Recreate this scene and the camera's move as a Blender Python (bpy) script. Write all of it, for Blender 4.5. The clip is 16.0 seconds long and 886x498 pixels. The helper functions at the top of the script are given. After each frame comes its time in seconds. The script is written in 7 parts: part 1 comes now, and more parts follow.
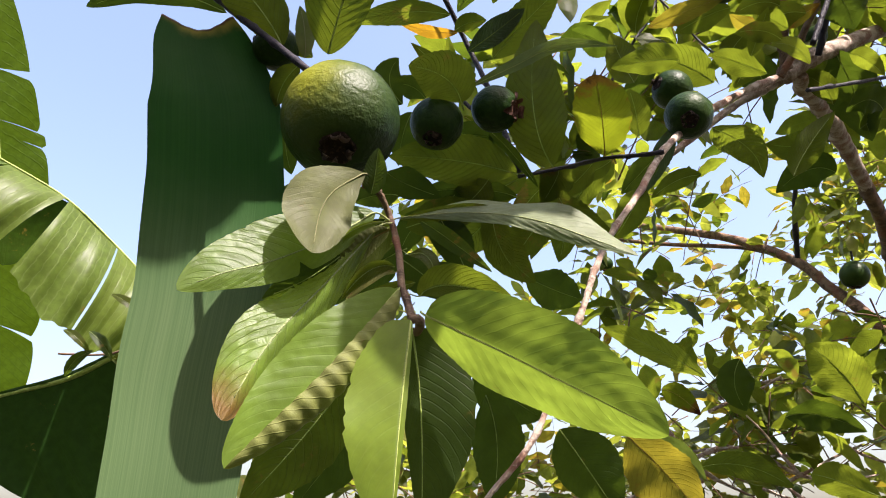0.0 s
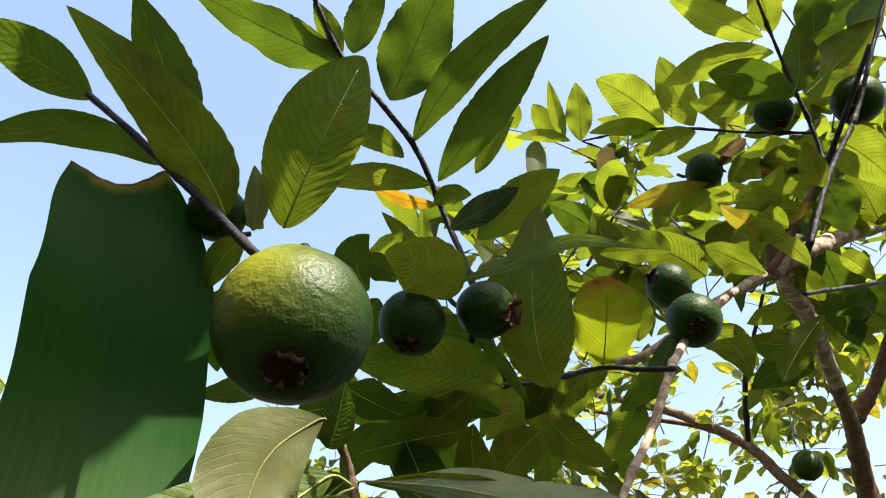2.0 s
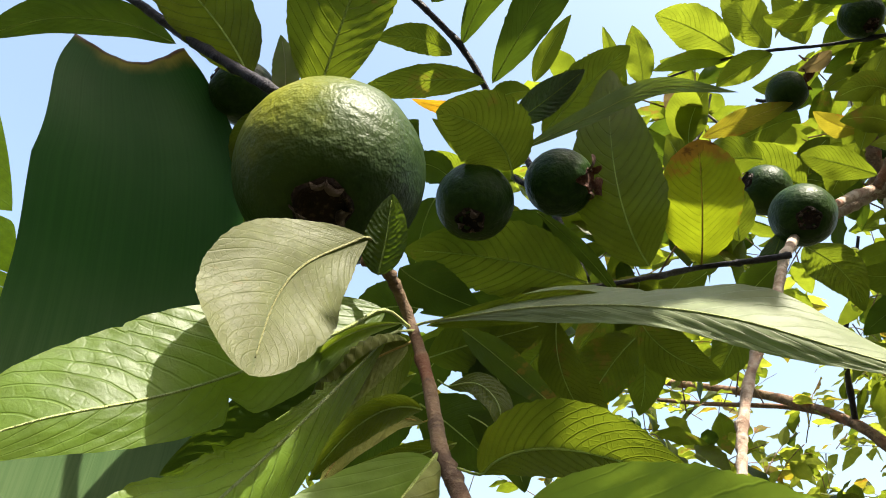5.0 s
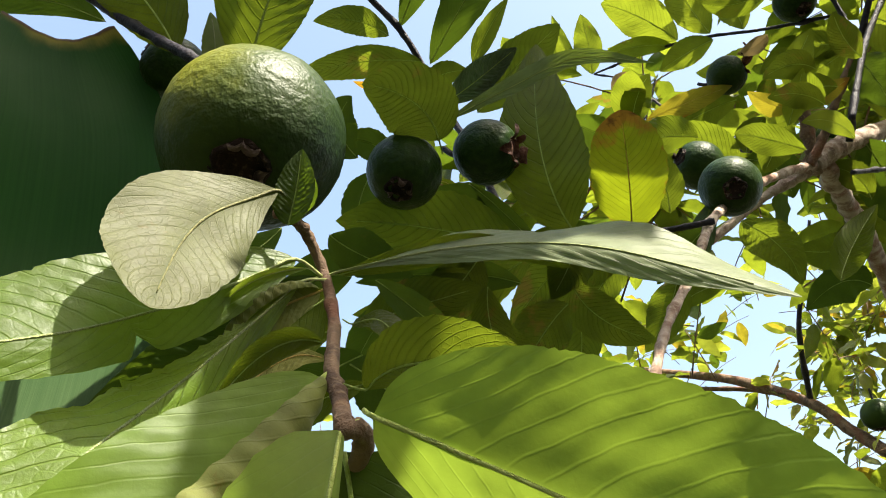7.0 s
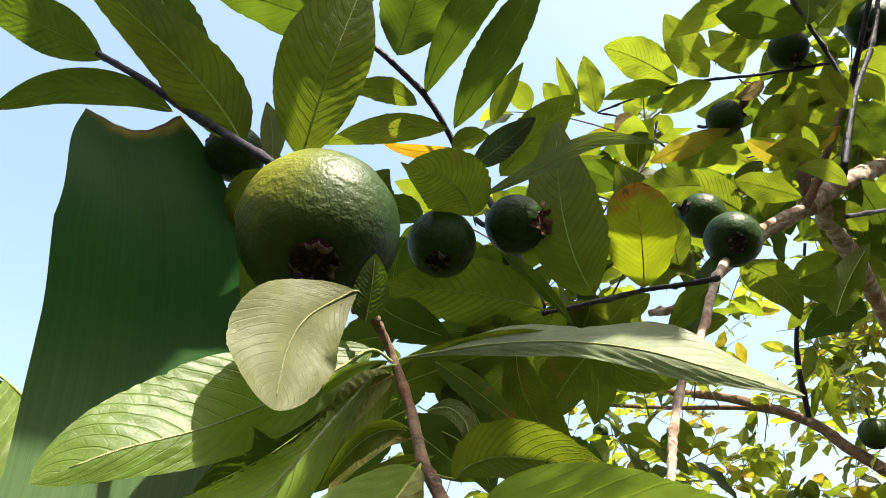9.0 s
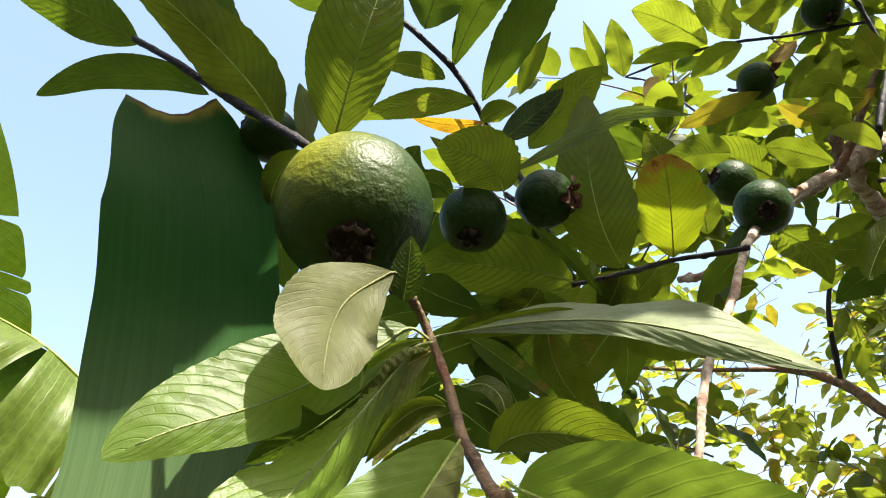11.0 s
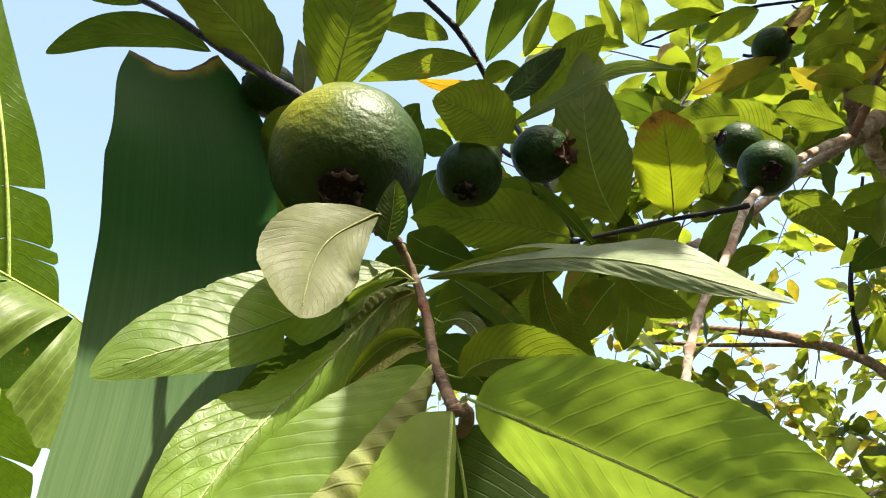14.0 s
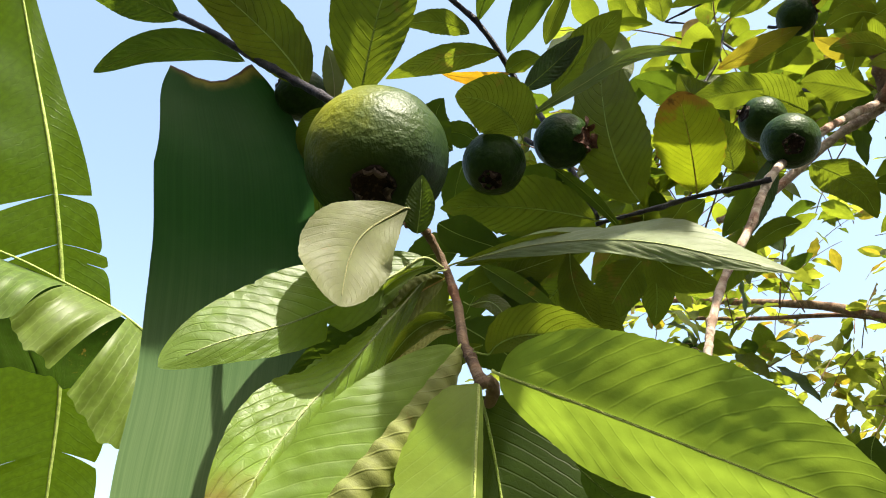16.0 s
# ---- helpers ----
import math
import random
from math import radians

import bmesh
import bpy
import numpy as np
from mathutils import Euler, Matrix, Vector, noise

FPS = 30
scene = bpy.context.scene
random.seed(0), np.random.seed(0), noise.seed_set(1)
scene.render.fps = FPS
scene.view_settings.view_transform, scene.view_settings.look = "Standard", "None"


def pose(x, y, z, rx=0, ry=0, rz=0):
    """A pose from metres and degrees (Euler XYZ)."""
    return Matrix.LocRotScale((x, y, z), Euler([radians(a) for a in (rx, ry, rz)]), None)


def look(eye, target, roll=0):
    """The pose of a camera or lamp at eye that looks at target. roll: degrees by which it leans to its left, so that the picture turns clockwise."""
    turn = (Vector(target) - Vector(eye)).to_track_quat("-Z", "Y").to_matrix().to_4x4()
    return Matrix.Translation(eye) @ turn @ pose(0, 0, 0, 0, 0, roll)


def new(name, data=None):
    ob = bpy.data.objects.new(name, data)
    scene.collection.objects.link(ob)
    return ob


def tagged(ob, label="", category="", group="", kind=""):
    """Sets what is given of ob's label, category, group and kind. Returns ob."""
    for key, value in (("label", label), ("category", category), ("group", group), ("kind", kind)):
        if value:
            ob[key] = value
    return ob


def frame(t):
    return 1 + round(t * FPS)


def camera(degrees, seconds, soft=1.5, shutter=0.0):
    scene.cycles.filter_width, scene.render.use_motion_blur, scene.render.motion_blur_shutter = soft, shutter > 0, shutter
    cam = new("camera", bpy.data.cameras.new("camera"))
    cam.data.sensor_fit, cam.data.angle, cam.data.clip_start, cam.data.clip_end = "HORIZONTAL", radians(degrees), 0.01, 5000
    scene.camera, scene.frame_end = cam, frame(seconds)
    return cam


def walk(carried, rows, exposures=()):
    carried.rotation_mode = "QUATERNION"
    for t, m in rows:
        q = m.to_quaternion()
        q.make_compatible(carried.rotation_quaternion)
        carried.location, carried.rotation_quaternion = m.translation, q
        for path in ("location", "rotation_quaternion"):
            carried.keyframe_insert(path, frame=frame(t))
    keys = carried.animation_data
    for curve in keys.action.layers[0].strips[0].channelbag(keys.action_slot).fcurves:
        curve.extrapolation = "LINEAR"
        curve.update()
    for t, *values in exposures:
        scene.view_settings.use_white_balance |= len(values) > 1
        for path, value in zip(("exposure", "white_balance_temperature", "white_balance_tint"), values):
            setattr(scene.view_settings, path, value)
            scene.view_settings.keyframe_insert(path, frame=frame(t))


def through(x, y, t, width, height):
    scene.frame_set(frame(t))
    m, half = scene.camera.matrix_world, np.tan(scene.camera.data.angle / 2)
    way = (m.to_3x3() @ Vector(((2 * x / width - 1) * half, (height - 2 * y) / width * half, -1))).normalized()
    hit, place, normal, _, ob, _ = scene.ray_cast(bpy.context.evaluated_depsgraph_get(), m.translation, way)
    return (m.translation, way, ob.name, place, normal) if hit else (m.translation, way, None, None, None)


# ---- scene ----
cam = camera(62.6, 16.0, soft=1.0)
PATH = [
    (0, (0.094, -0.015, 1.559), (-0.085, 1.814, 2.347), -0.1),
    (0.5, (0.032, 0.01, 1.582), (-0.103, 1.82, 2.423), -0.9),
    (1, (0.047, 0.012, 1.59), (-0.065, 1.788, 2.502), 1.0),
    (1.5, (0.05, 0.051, 1.642), (0.016, 1.777, 2.652), 1.2),
    (2, (0.057, 0.07, 1.663), (0.064, 1.729, 2.781), 1.5),
    (2.5, (0.08, 0.154, 1.658), (-0.075, 1.797, 2.788), 2.4),
    (3, (0.083, 0.166, 1.649), (-0.101, 1.786, 2.806), 1.9),
    (3.5, (0.073, 0.165, 1.641), (-0.082, 1.807, 2.773), 1.4),
    (3.7, (0.049, 0.174, 1.634), (-0.156, 1.805, 2.773), 1.5),
    (5.8, (0.066, 0.172, 1.626), (-0.036, 1.789, 2.798), -1.5),
    (6, (0.071, 0.171, 1.622), (-0.001, 1.79, 2.794), -1.6),
    (6.5, (0.087, 0.174, 1.612), (0.045, 1.788, 2.792), -2.4),
    (7, (0.076, 0.175, 1.608), (-0.008, 1.799, 2.773), -2.7),
    (7.5, (0.062, 0.151, 1.613), (-0.017, 1.748, 2.814), -2.7),
    (8, (0.057, 0.13, 1.613), (-0.027, 1.72, 2.824), -2.4),
    (8.5, (0.054, 0.12, 1.61), (0.0, 1.711, 2.82), -3.1),
    (9, (0.057, 0.119, 1.609), (-0.014, 1.722, 2.802), -3.4),
    (9.2, (0.057, 0.118, 1.61), (-0.029, 1.725, 2.798), -3.1),
    (11.3, (0.055, 0.106, 1.609), (-0.099, 1.761, 2.721), -2.7),
    (11.5, (0.059, 0.107, 1.605), (-0.086, 1.763, 2.717), -2.5),
    (12, (0.062, 0.102, 1.602), (-0.097, 1.761, 2.707), -1.6),
    (12.5, (0.068, 0.101, 1.603), (-0.111, 1.754, 2.714), -0.8),
    (13, (0.064, 0.104, 1.599), (-0.136, 1.764, 2.696), -1.0),
    (13.5, (0.068, 0.105, 1.596), (-0.143, 1.766, 2.69), -1.2),
    (14, (0.072, 0.11, 1.591), (-0.152, 1.786, 2.659), -1.2),
    (14.5, (0.073, 0.103, 1.591), (-0.213, 1.784, 2.636), -2.2),
    (15, (0.081, 0.103, 1.582), (-0.219, 1.787, 2.618), -1.9),
    (15.5, (0.075, 0.089, 1.582), (-0.269, 1.78, 2.593), -2.1),
    (16, (0.08, 0.09, 1.579), (-0.249, 1.767, 2.618), -2.1),
]
walk(cam, [(t, look(eye, target, roll)) for t, eye, target, roll in PATH], exposures=[(0, 1.43, 6250, 24), (0.5, 1.47, 6350, 17), (1, 1.63, 6390, 12), (1.5, 1.53, 6490, 10), (2, 1.45, 6490, 10), (2.5, 1.6, 6540, 10), (3, 1.71, 6590, 9), (3.5, 1.65, 6590, 9), (6, 1.58, 6590, 9), (7, 1.56, 6610, 9), (7.5, 1.66, 6610, 9), (9, 1.68, 6540, 9), (11.5, 1.7, 6540, 9), (12.5, 1.71, 6590, 9), (13.5, 1.73, 6640, 8), (14.5, 1.71, 6640, 8), (15.5, 1.6, 6540, 8), (16, 1.61, 6590, 8)])

# ---- sky, sun, exposure ----
world = bpy.data.worlds.new("sky")
scene.world = world
world.use_nodes = True
nt = world.node_tree
sky = nt.nodes.new("ShaderNodeTexSky")
sky.sky_type = 'NISHITA'
sky.sun_disc = False
SUN = Vector((0.40, -0.35, 0.85)).normalized()
sky.sun_elevation = math.asin(SUN.z)
sky.sun_rotation = math.atan2(SUN.x, SUN.y)
sky.air_density, sky.dust_density, sky.ozone_density = 1.5, 5.0, 0.7
nt.nodes["Background"].inputs["Strength"].default_value = 0.128
nt.links.new(sky.outputs["Color"], nt.nodes["Background"].inputs["Color"])
sun = new("sun", bpy.data.lights.new("sun", 'SUN'))
sun.data.energy, sun.data.angle, sun.data.color = 5.0, radians(0.5), (1.0, 0.93, 0.80)
sun.matrix_world = look(SUN * 20, (0, 0, 0))


# ---- materials ----
def nodes_of(name):
    m = bpy.data.materials.new(name)
    m.use_nodes = True
    t = m.node_tree
    return m, t, t.nodes["Principled BSDF"]


def node(t, kind, **values):
    n = t.nodes.new(kind)
    for key, value in values.items():
        if key in n.inputs:
            n.inputs[key].default_value = value
    return n


def maths(t, op, a, b=None, c=None, clamp=False):
    n = t.nodes.new("ShaderNodeMath")
    n.operation, n.use_clamp = op, clamp
    for i, x in enumerate((a, b, c)):
        if x is None:
            continue
        if isinstance(x, (int, float)):
            n.inputs[i].default_value = x
        else:
            t.links.new(x, n.inputs[i])
    return n.outputs[0]


def blend(t, fac, a, b):
    n = t.nodes.new("ShaderNodeMix")
    n.data_type = 'RGBA'
    for sock, x in ((n.inputs["Factor"], fac), (n.inputs["A"], a), (n.inputs["B"], b)):
        if isinstance(x, (int, float)):
            sock.default_value = x
        elif isinstance(x, tuple):
            sock.default_value = (*x, 1)
        else:
            t.links.new(x, sock)
    return n.outputs["Result"]


def ramp(t, x, lo, hi):
    n = t.nodes.new("ShaderNodeMapRange")
    n.interpolation_type = 'SMOOTHSTEP'
    t.links.new(x, n.inputs["Value"])
    n.inputs["From Min"].default_value, n.inputs["From Max"].default_value = lo, hi
    return n.outputs["Result"]


def grain(t, scale, detail=4.0, stretch=None, rough=0.55):
    co = t.nodes.new("ShaderNodeTexCoord").outputs["Object"]
    if stretch:
        mp = t.nodes.new("ShaderNodeMapping")
        mp.inputs["Scale"].default_value = stretch
        t.links.new(co, mp.inputs["Vector"])
        co = mp.outputs["Vector"]
    n = node(t, "ShaderNodeTexNoise", Scale=scale, Detail=detail, Roughness=rough)
    t.links.new(co, n.inputs["Vector"])
    return n.outputs["Fac"]


def bump(t, bsdf, height, strength, distance):
    n = node(t, "ShaderNodeBump", Strength=strength, Distance=distance)
    t.links.new(height, n.inputs["Height"])
    for b in bsdf:
        t.links.new(n.outputs["Normal"], b.inputs["Normal"])


def leaf_material(name, face, vein, through, glow=0.45, rough=0.42, spots=(0.25, 0.16, 0.03), spotty=0.12, veins=17, slant=0.42, relief=0.5, burn=0.0, blush=0.0, mesh=0.3, veiny=1.0, sheen=0.2, cells=420):
    """A veined leaf blade: colour, side veins along the blade's own coordinates, light shining through."""
    m, t, b = nodes_of(name)
    face, vein, through, spots = (tuple(0.78 * c for c in x) for x in (face, vein, through, spots))
    uv = t.nodes.new("ShaderNodeUVMap")
    sep = t.nodes.new("ShaderNodeSeparateXYZ")
    t.links.new(uv.outputs["UV"], sep.inputs[0])
    u = sep.outputs["X"]
    side = maths(t, 'ABSOLUTE', maths(t, 'MULTIPLY_ADD', sep.outputs["Y"], 2.0, -1.0))
    sway = 0.05 * min(1.0, 14 / veins)
    wob = maths(t, 'MULTIPLY_ADD', grain(t, 48, 3), sway, -0.5 * sway)
    s = maths(t, 'MULTIPLY', maths(t, 'ADD', maths(t, 'SUBTRACT', u, maths(t, 'MULTIPLY', maths(t, 'POWER', side, 1.3), slant * 0.55)), wob), float(veins))
    tri = maths(t, 'ABSOLUTE', maths(t, 'MULTIPLY_ADD', maths(t, 'FRACT', s), 2.0, -1.0))
    line = ramp(t, tri, 0.80, 0.99)
    band = ramp(t, tri, 0.0, 1.0)
    rib = ramp(t, side, 0.06, 0.015)
    fine = grain(t, 900, 3)
    cell = t.nodes.new("ShaderNodeTexVoronoi")
    cell.feature = 'DISTANCE_TO_EDGE'
    cell.inputs["Scale"].default_value = cells
    t.links.new(t.nodes.new("ShaderNodeTexCoord").outputs["Object"], cell.inputs["Vector"])
    net = ramp(t, cell.outputs["Distance"], 0.09, 0.0)
    rnd = t.nodes.new("ShaderNodeObjectInfo").outputs["Random"]
    isl = t.nodes.new("ShaderNodeNewGeometry").outputs["Random Per Island"]
    vary = maths(t, 'FRACT', maths(t, 'ADD', rnd, isl))
    mott = grain(t, 55, 5)
    dark = tuple(0.62 * c for c in face)
    col = blend(t, ramp(t, mott, 0.35, 0.70), dark, face)
    col = blend(t, maths(t, 'MULTIPLY', vary, 0.45), col, tuple(c * f for c, f in zip(face, (1.5, 1.15, 0.7))))
    col = blend(t, maths(t, 'MULTIPLY', maths(t, 'MAXIMUM', line, maths(t, 'MULTIPLY', net, mesh)), 0.4 * veiny), col, vein)
    col = blend(t, maths(t, 'MULTIPLY', ramp(t, grain(t, 260, 4), 0.45, 0.75), 0.35), col, dark)
    col = blend(t, maths(t, 'MULTIPLY', rib, 0.85), col, vein)
    blot = ramp(t, maths(t, 'ADD', grain(t, 38, 6, rough=0.65), maths(t, 'MULTIPLY_ADD', grain(t, 9, 1), 0.5, -0.25)), 0.74 - spotty, 0.80 - spotty * 0.6)
    col = blend(t, maths(t, 'MULTIPLY', blot, 0.85), col, spots)
    if burn:
        reach = maths(t, 'ADD', maths(t, 'MAXIMUM', u, maths(t, 'MULTIPLY', side, 0.80)), maths(t, 'MULTIPLY_ADD', grain(t, 75, 5), 0.6, -0.30))
        rust, black = ramp(t, reach, 0.74, 0.86), ramp(t, reach, 0.93, 1.0)
    if blush:
        reach = maths(t, 'ADD', u, maths(t, 'MULTIPLY_ADD', grain(t, 50, 4), 0.3, -0.15))
        rust, black = ramp(t, reach, 0.80, 0.97), ramp(t, reach, 1.10, 1.2)
    if burn or blush:
        col = blend(t, maths(t, 'MULTIPLY', rust, 0.75), col, (0.22, 0.085, 0.03))
        col = blend(t, black, col, (0.035, 0.012, 0.006))
    t.links.new(col, b.inputs["Base Color"])
    b.inputs["Roughness"].default_value = rough
    b.inputs["Specular IOR Level"].default_value = sheen
    tl = t.nodes.new("ShaderNodeBsdfTranslucent")
    shine = blend(t, ramp(t, mott, 0.3, 0.7), tuple(0.75 * c for c in through), through)
    shine = blend(t, maths(t, 'MULTIPLY', band, 0.30 * veiny), shine, tuple(0.70 * c for c in through))
    shine = blend(t, maths(t, 'MULTIPLY', maths(t, 'MAXIMUM', maths(t, 'MULTIPLY', line, 0.75 * veiny), rib), 0.55), shine, tuple(0.66 * c for c in through))
    shine = blend(t, maths(t, 'MULTIPLY', blot, 0.8), shine, spots)
    if burn or blush:
        shine = blend(t, maths(t, 'MULTIPLY', rust, 0.8), shine, (0.17, 0.065, 0.010))
        shine = blend(t, black, shine, (0.05, 0.015, 0.006))
    t.links.new(shine, tl.inputs["Color"])
    mx = t.nodes.new("ShaderNodeMixShader")
    mx.inputs[0].default_value = glow
    t.links.new(b.outputs[0], mx.inputs[1])
    t.links.new(tl.outputs[0], mx.inputs[2])
    t.links.new(mx.outputs[0], t.nodes["Material Output"].inputs["Surface"])
    h = maths(t, 'ADD', maths(t, 'MULTIPLY', line, -veiny), maths(t, 'ADD', maths(t, 'MULTIPLY', net, -0.4 * mesh), maths(t, 'MULTIPLY', fine, 0.25)))
    bump(t, (b, tl), h, relief, 0.0006)
    return m


leaf_pale = leaf_material("leaf_pale_underside", (0.126, 0.148, 0.056), (0.098, 0.118, 0.043), (0.30, 0.42, 0.05), 0.28, 0.48, spotty=0.10, relief=0.4, mesh=0.3, veiny=0.26, sheen=0.15)
leaf_blush = leaf_material("leaf_blushed", (0.185, 0.31, 0.04), (0.27, 0.37, 0.10), (0.62, 0.78, 0.04), 0.46, 0.42, spotty=0.08, relief=0.9, blush=1.0, mesh=0.22, veiny=0.5, sheen=0.4, cells=210)
leaf_gloss = leaf_material("leaf_glossy", (0.105, 0.19, 0.034), (0.14, 0.225, 0.055), (0.66, 0.84, 0.06), 0.42, 0.40, spotty=0.07, relief=0.6, mesh=0.2, veiny=0.45, sheen=0.22, cells=210)
leaf_olive = leaf_material("leaf_rolled_underside", (0.27, 0.30, 0.08), (0.15, 0.155, 0.045), (0.24, 0.28, 0.02), 0.3, 0.6, spotty=0.05, relief=0.6, mesh=0.1, veiny=0.45)
leaf_dead = leaf_material("leaf_dead", (0.50, 0.40, 0.24), (0.36, 0.26, 0.14), (0.50, 0.36, 0.14), 0.35, 0.7, spotty=0.12)
leaf_fresh = leaf_material("leaf_fresh", (0.205, 0.335, 0.04), (0.34, 0.45, 0.12), (0.41, 0.58, 0.055), 0.5, 0.45, spotty=0.05, relief=0.22, mesh=0.05, veiny=0.3)
leaf_green = leaf_material("leaf_green", (0.060, 0.084, 0.014), (0.115, 0.15, 0.035), (0.255, 0.33, 0.018), 0.50, 0.38, relief=0.9)
leaf_dark = leaf_material("leaf_dark", (0.033, 0.064, 0.013), (0.07, 0.105, 0.03), (0.15, 0.235, 0.014), 0.42, 0.5, spotty=0.06, relief=0.3)
# Near-black leaves for the unseen added screen, so it throws back little light
leaf_screen = leaf_material("leaf_screen", (0.02, 0.045, 0.01), (0.03, 0.05, 0.015), (0.05, 0.08, 0.005), 0.1, 0.6, spotty=0.04)
leaf_light = leaf_material("leaf_light", (0.07, 0.10, 0.016), (0.125, 0.155, 0.04), (0.355, 0.44, 0.026), 0.55, 0.42)
leaf_silver = leaf_material("leaf_silvery_underside", (0.28, 0.34, 0.19), (0.36, 0.42, 0.25), (0.24, 0.34, 0.03), 0.35, 0.5, spotty=0.06, relief=0.4, mesh=0.12, veiny=0.6)
# Far leaves painted lighter to stand in for haze and overexposure
leaf_far = leaf_material("leaf_far_lightened", (0.15, 0.185, 0.04), (0.20, 0.23, 0.07), (0.50, 0.57, 0.05), 0.55, 0.45, veiny=0.5)
leaf_blue = leaf_material("leaf_bluish", (0.12, 0.19, 0.12), (0.22, 0.29, 0.19), (0.10, 0.18, 0.03), 0.3, 0.35, relief=1.0, veiny=1.4, sheen=0.4)
leaf_yellow = leaf_material("leaf_yellowing", (0.09, 0.12, 0.01), (0.14, 0.16, 0.025), (0.27, 0.33, 0.01), 0.55, 0.45, (0.10, 0.035, 0.01), 0.10, burn=1.0)
leaf_orange = leaf_material("leaf_orange", (0.36, 0.19, 0.014), (0.42, 0.26, 0.05), (0.75, 0.42, 0.02), 0.55, 0.45, (0.20, 0.07, 0.015), 0.16)
leaf_orange_green = leaf_material("leaf_turning", (0.20, 0.19, 0.03), (0.14, 0.14, 0.03), (0.50, 0.42, 0.03), 0.55, 0.45, (0.35, 0.14, 0.02), 0.2)
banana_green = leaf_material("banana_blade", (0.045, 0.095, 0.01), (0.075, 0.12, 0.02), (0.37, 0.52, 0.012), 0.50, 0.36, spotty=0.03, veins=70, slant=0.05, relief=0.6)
# Lit and shaded copies of the banana green: sun and shade in the colour
banana_lit = leaf_material("banana_blade_waxy_lit", (0.11, 0.18, 0.03), (0.26, 0.34, 0.10), (0.24, 0.36, 0.02), 0.32, 0.42, spotty=0.04, veins=36, slant=0.02, relief=0.5, mesh=0.0, veiny=1.0)
banana_shade = leaf_material("banana_blade_shaded", (0.016, 0.060, 0.009), (0.036, 0.074, 0.018), (0.05, 0.10, 0.008), 0.35, 0.4, spotty=0.03, veins=70, slant=0.05, relief=0.5)


def bark_material(name, light, dark, scar, rough=0.8, flush=None):
    m, t, b = nodes_of(name)
    big, small, flake = grain(t, 70, 5, (1, 1, 1)), grain(t, 420, 4), grain(t, 160, 6, rough=0.7)
    col = blend(t, ramp(t, big, 0.38, 0.62), dark, light)
    if flush:
        col = blend(t, maths(t, 'MULTIPLY', ramp(t, grain(t, 38, 3), 0.48, 0.66), 0.75), col, flush)
    col = blend(t, maths(t, 'MULTIPLY', ramp(t, small, 0.52, 0.72), 0.6), col, scar)
    col = blend(t, maths(t, 'MULTIPLY', ramp(t, flake, 0.60, 0.68), 0.55), col, tuple(0.4 * c for c in dark))
    t.links.new(col, b.inputs["Base Color"])
    b.inputs["Roughness"].default_value = rough
    b.inputs["Specular IOR Level"].default_value = 0.2
    bump(t, (b,), maths(t, 'ADD', maths(t, 'ADD', big, flake), maths(t, 'MULTIPLY', small, 0.5)), 0.9, 0.0022)
    return m


bark = bark_material("bark_grey_brown", (0.52, 0.43, 0.34), (0.24, 0.165, 0.12), (0.60, 0.53, 0.44), flush=(0.24, 0.11, 0.07))
# Bluish tint puts reflected sky into the twig colour
bark_dark = bark_material("bark_dark_twig", (0.030, 0.026, 0.034), (0.015, 0.013, 0.018), (0.05, 0.04, 0.045), 0.5)
bark_red = bark_material("bark_red_shoot", (0.21, 0.135, 0.08), (0.10, 0.062, 0.04), (0.30, 0.22, 0.13), 0.7, flush=(0.20, 0.08, 0.045))


def fruit_material(name, a, b_, warm, rough=0.42, gloss=0.3, stalk=None):
    m, t, b = nodes_of(name)
    warts, fine, big = grain(t, 280, 2), grain(t, 700, 3), grain(t, 17, 3)
    col = blend(t, ramp(t, warts, 0.35, 0.68), a, b_)
    # stalk is the sunlit spot: lit yellow there, shaded dark green away, all painted
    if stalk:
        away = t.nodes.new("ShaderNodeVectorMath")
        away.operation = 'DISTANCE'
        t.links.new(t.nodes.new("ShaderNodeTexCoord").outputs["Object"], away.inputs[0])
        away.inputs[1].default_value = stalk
        lit_spread = maths(t, 'ADD', away.outputs["Value"], maths(t, 'MULTIPLY_ADD', grain(t, 70, 5), 0.03, -0.015))
        col = blend(t, maths(t, 'MULTIPLY', ramp(t, lit_spread, 0.075, 0.035), 0.9), col, (0.034, 0.060, 0.003))
        col = blend(t, maths(t, 'MULTIPLY', ramp(t, lit_spread, 0.040, 0.010), 0.9), col, warm)
        freckle = t.nodes.new("ShaderNodeTexVoronoi")
        freckle.inputs["Scale"].default_value = 520
        t.links.new(t.nodes.new("ShaderNodeTexCoord").outputs["Object"], freckle.inputs["Vector"])
        col = blend(t, maths(t, 'MULTIPLY', ramp(t, freckle.outputs["Distance"], 0.30, 0.12), maths(t, 'MULTIPLY', ramp(t, grain(t, 90, 3), 0.50, 0.66), 0.55)), col, (0.010, 0.016, 0.003))
    else:
        col = blend(t, maths(t, 'MULTIPLY', ramp(t, big, 0.46, 0.66), 0.8), col, warm)
    col = blend(t, maths(t, 'MULTIPLY', ramp(t, fine, 0.62, 0.75), 0.07), col, (0.20, 0.24, 0.08))
    t.links.new(col, b.inputs["Base Color"])
    b.inputs["Roughness"].default_value = rough
    b.inputs["Specular IOR Level"].default_value = gloss
    bump(t, (b,), maths(t, 'ADD', warts, maths(t, 'MULTIPLY', fine, 0.25)), 0.45, 0.0018)
    return m


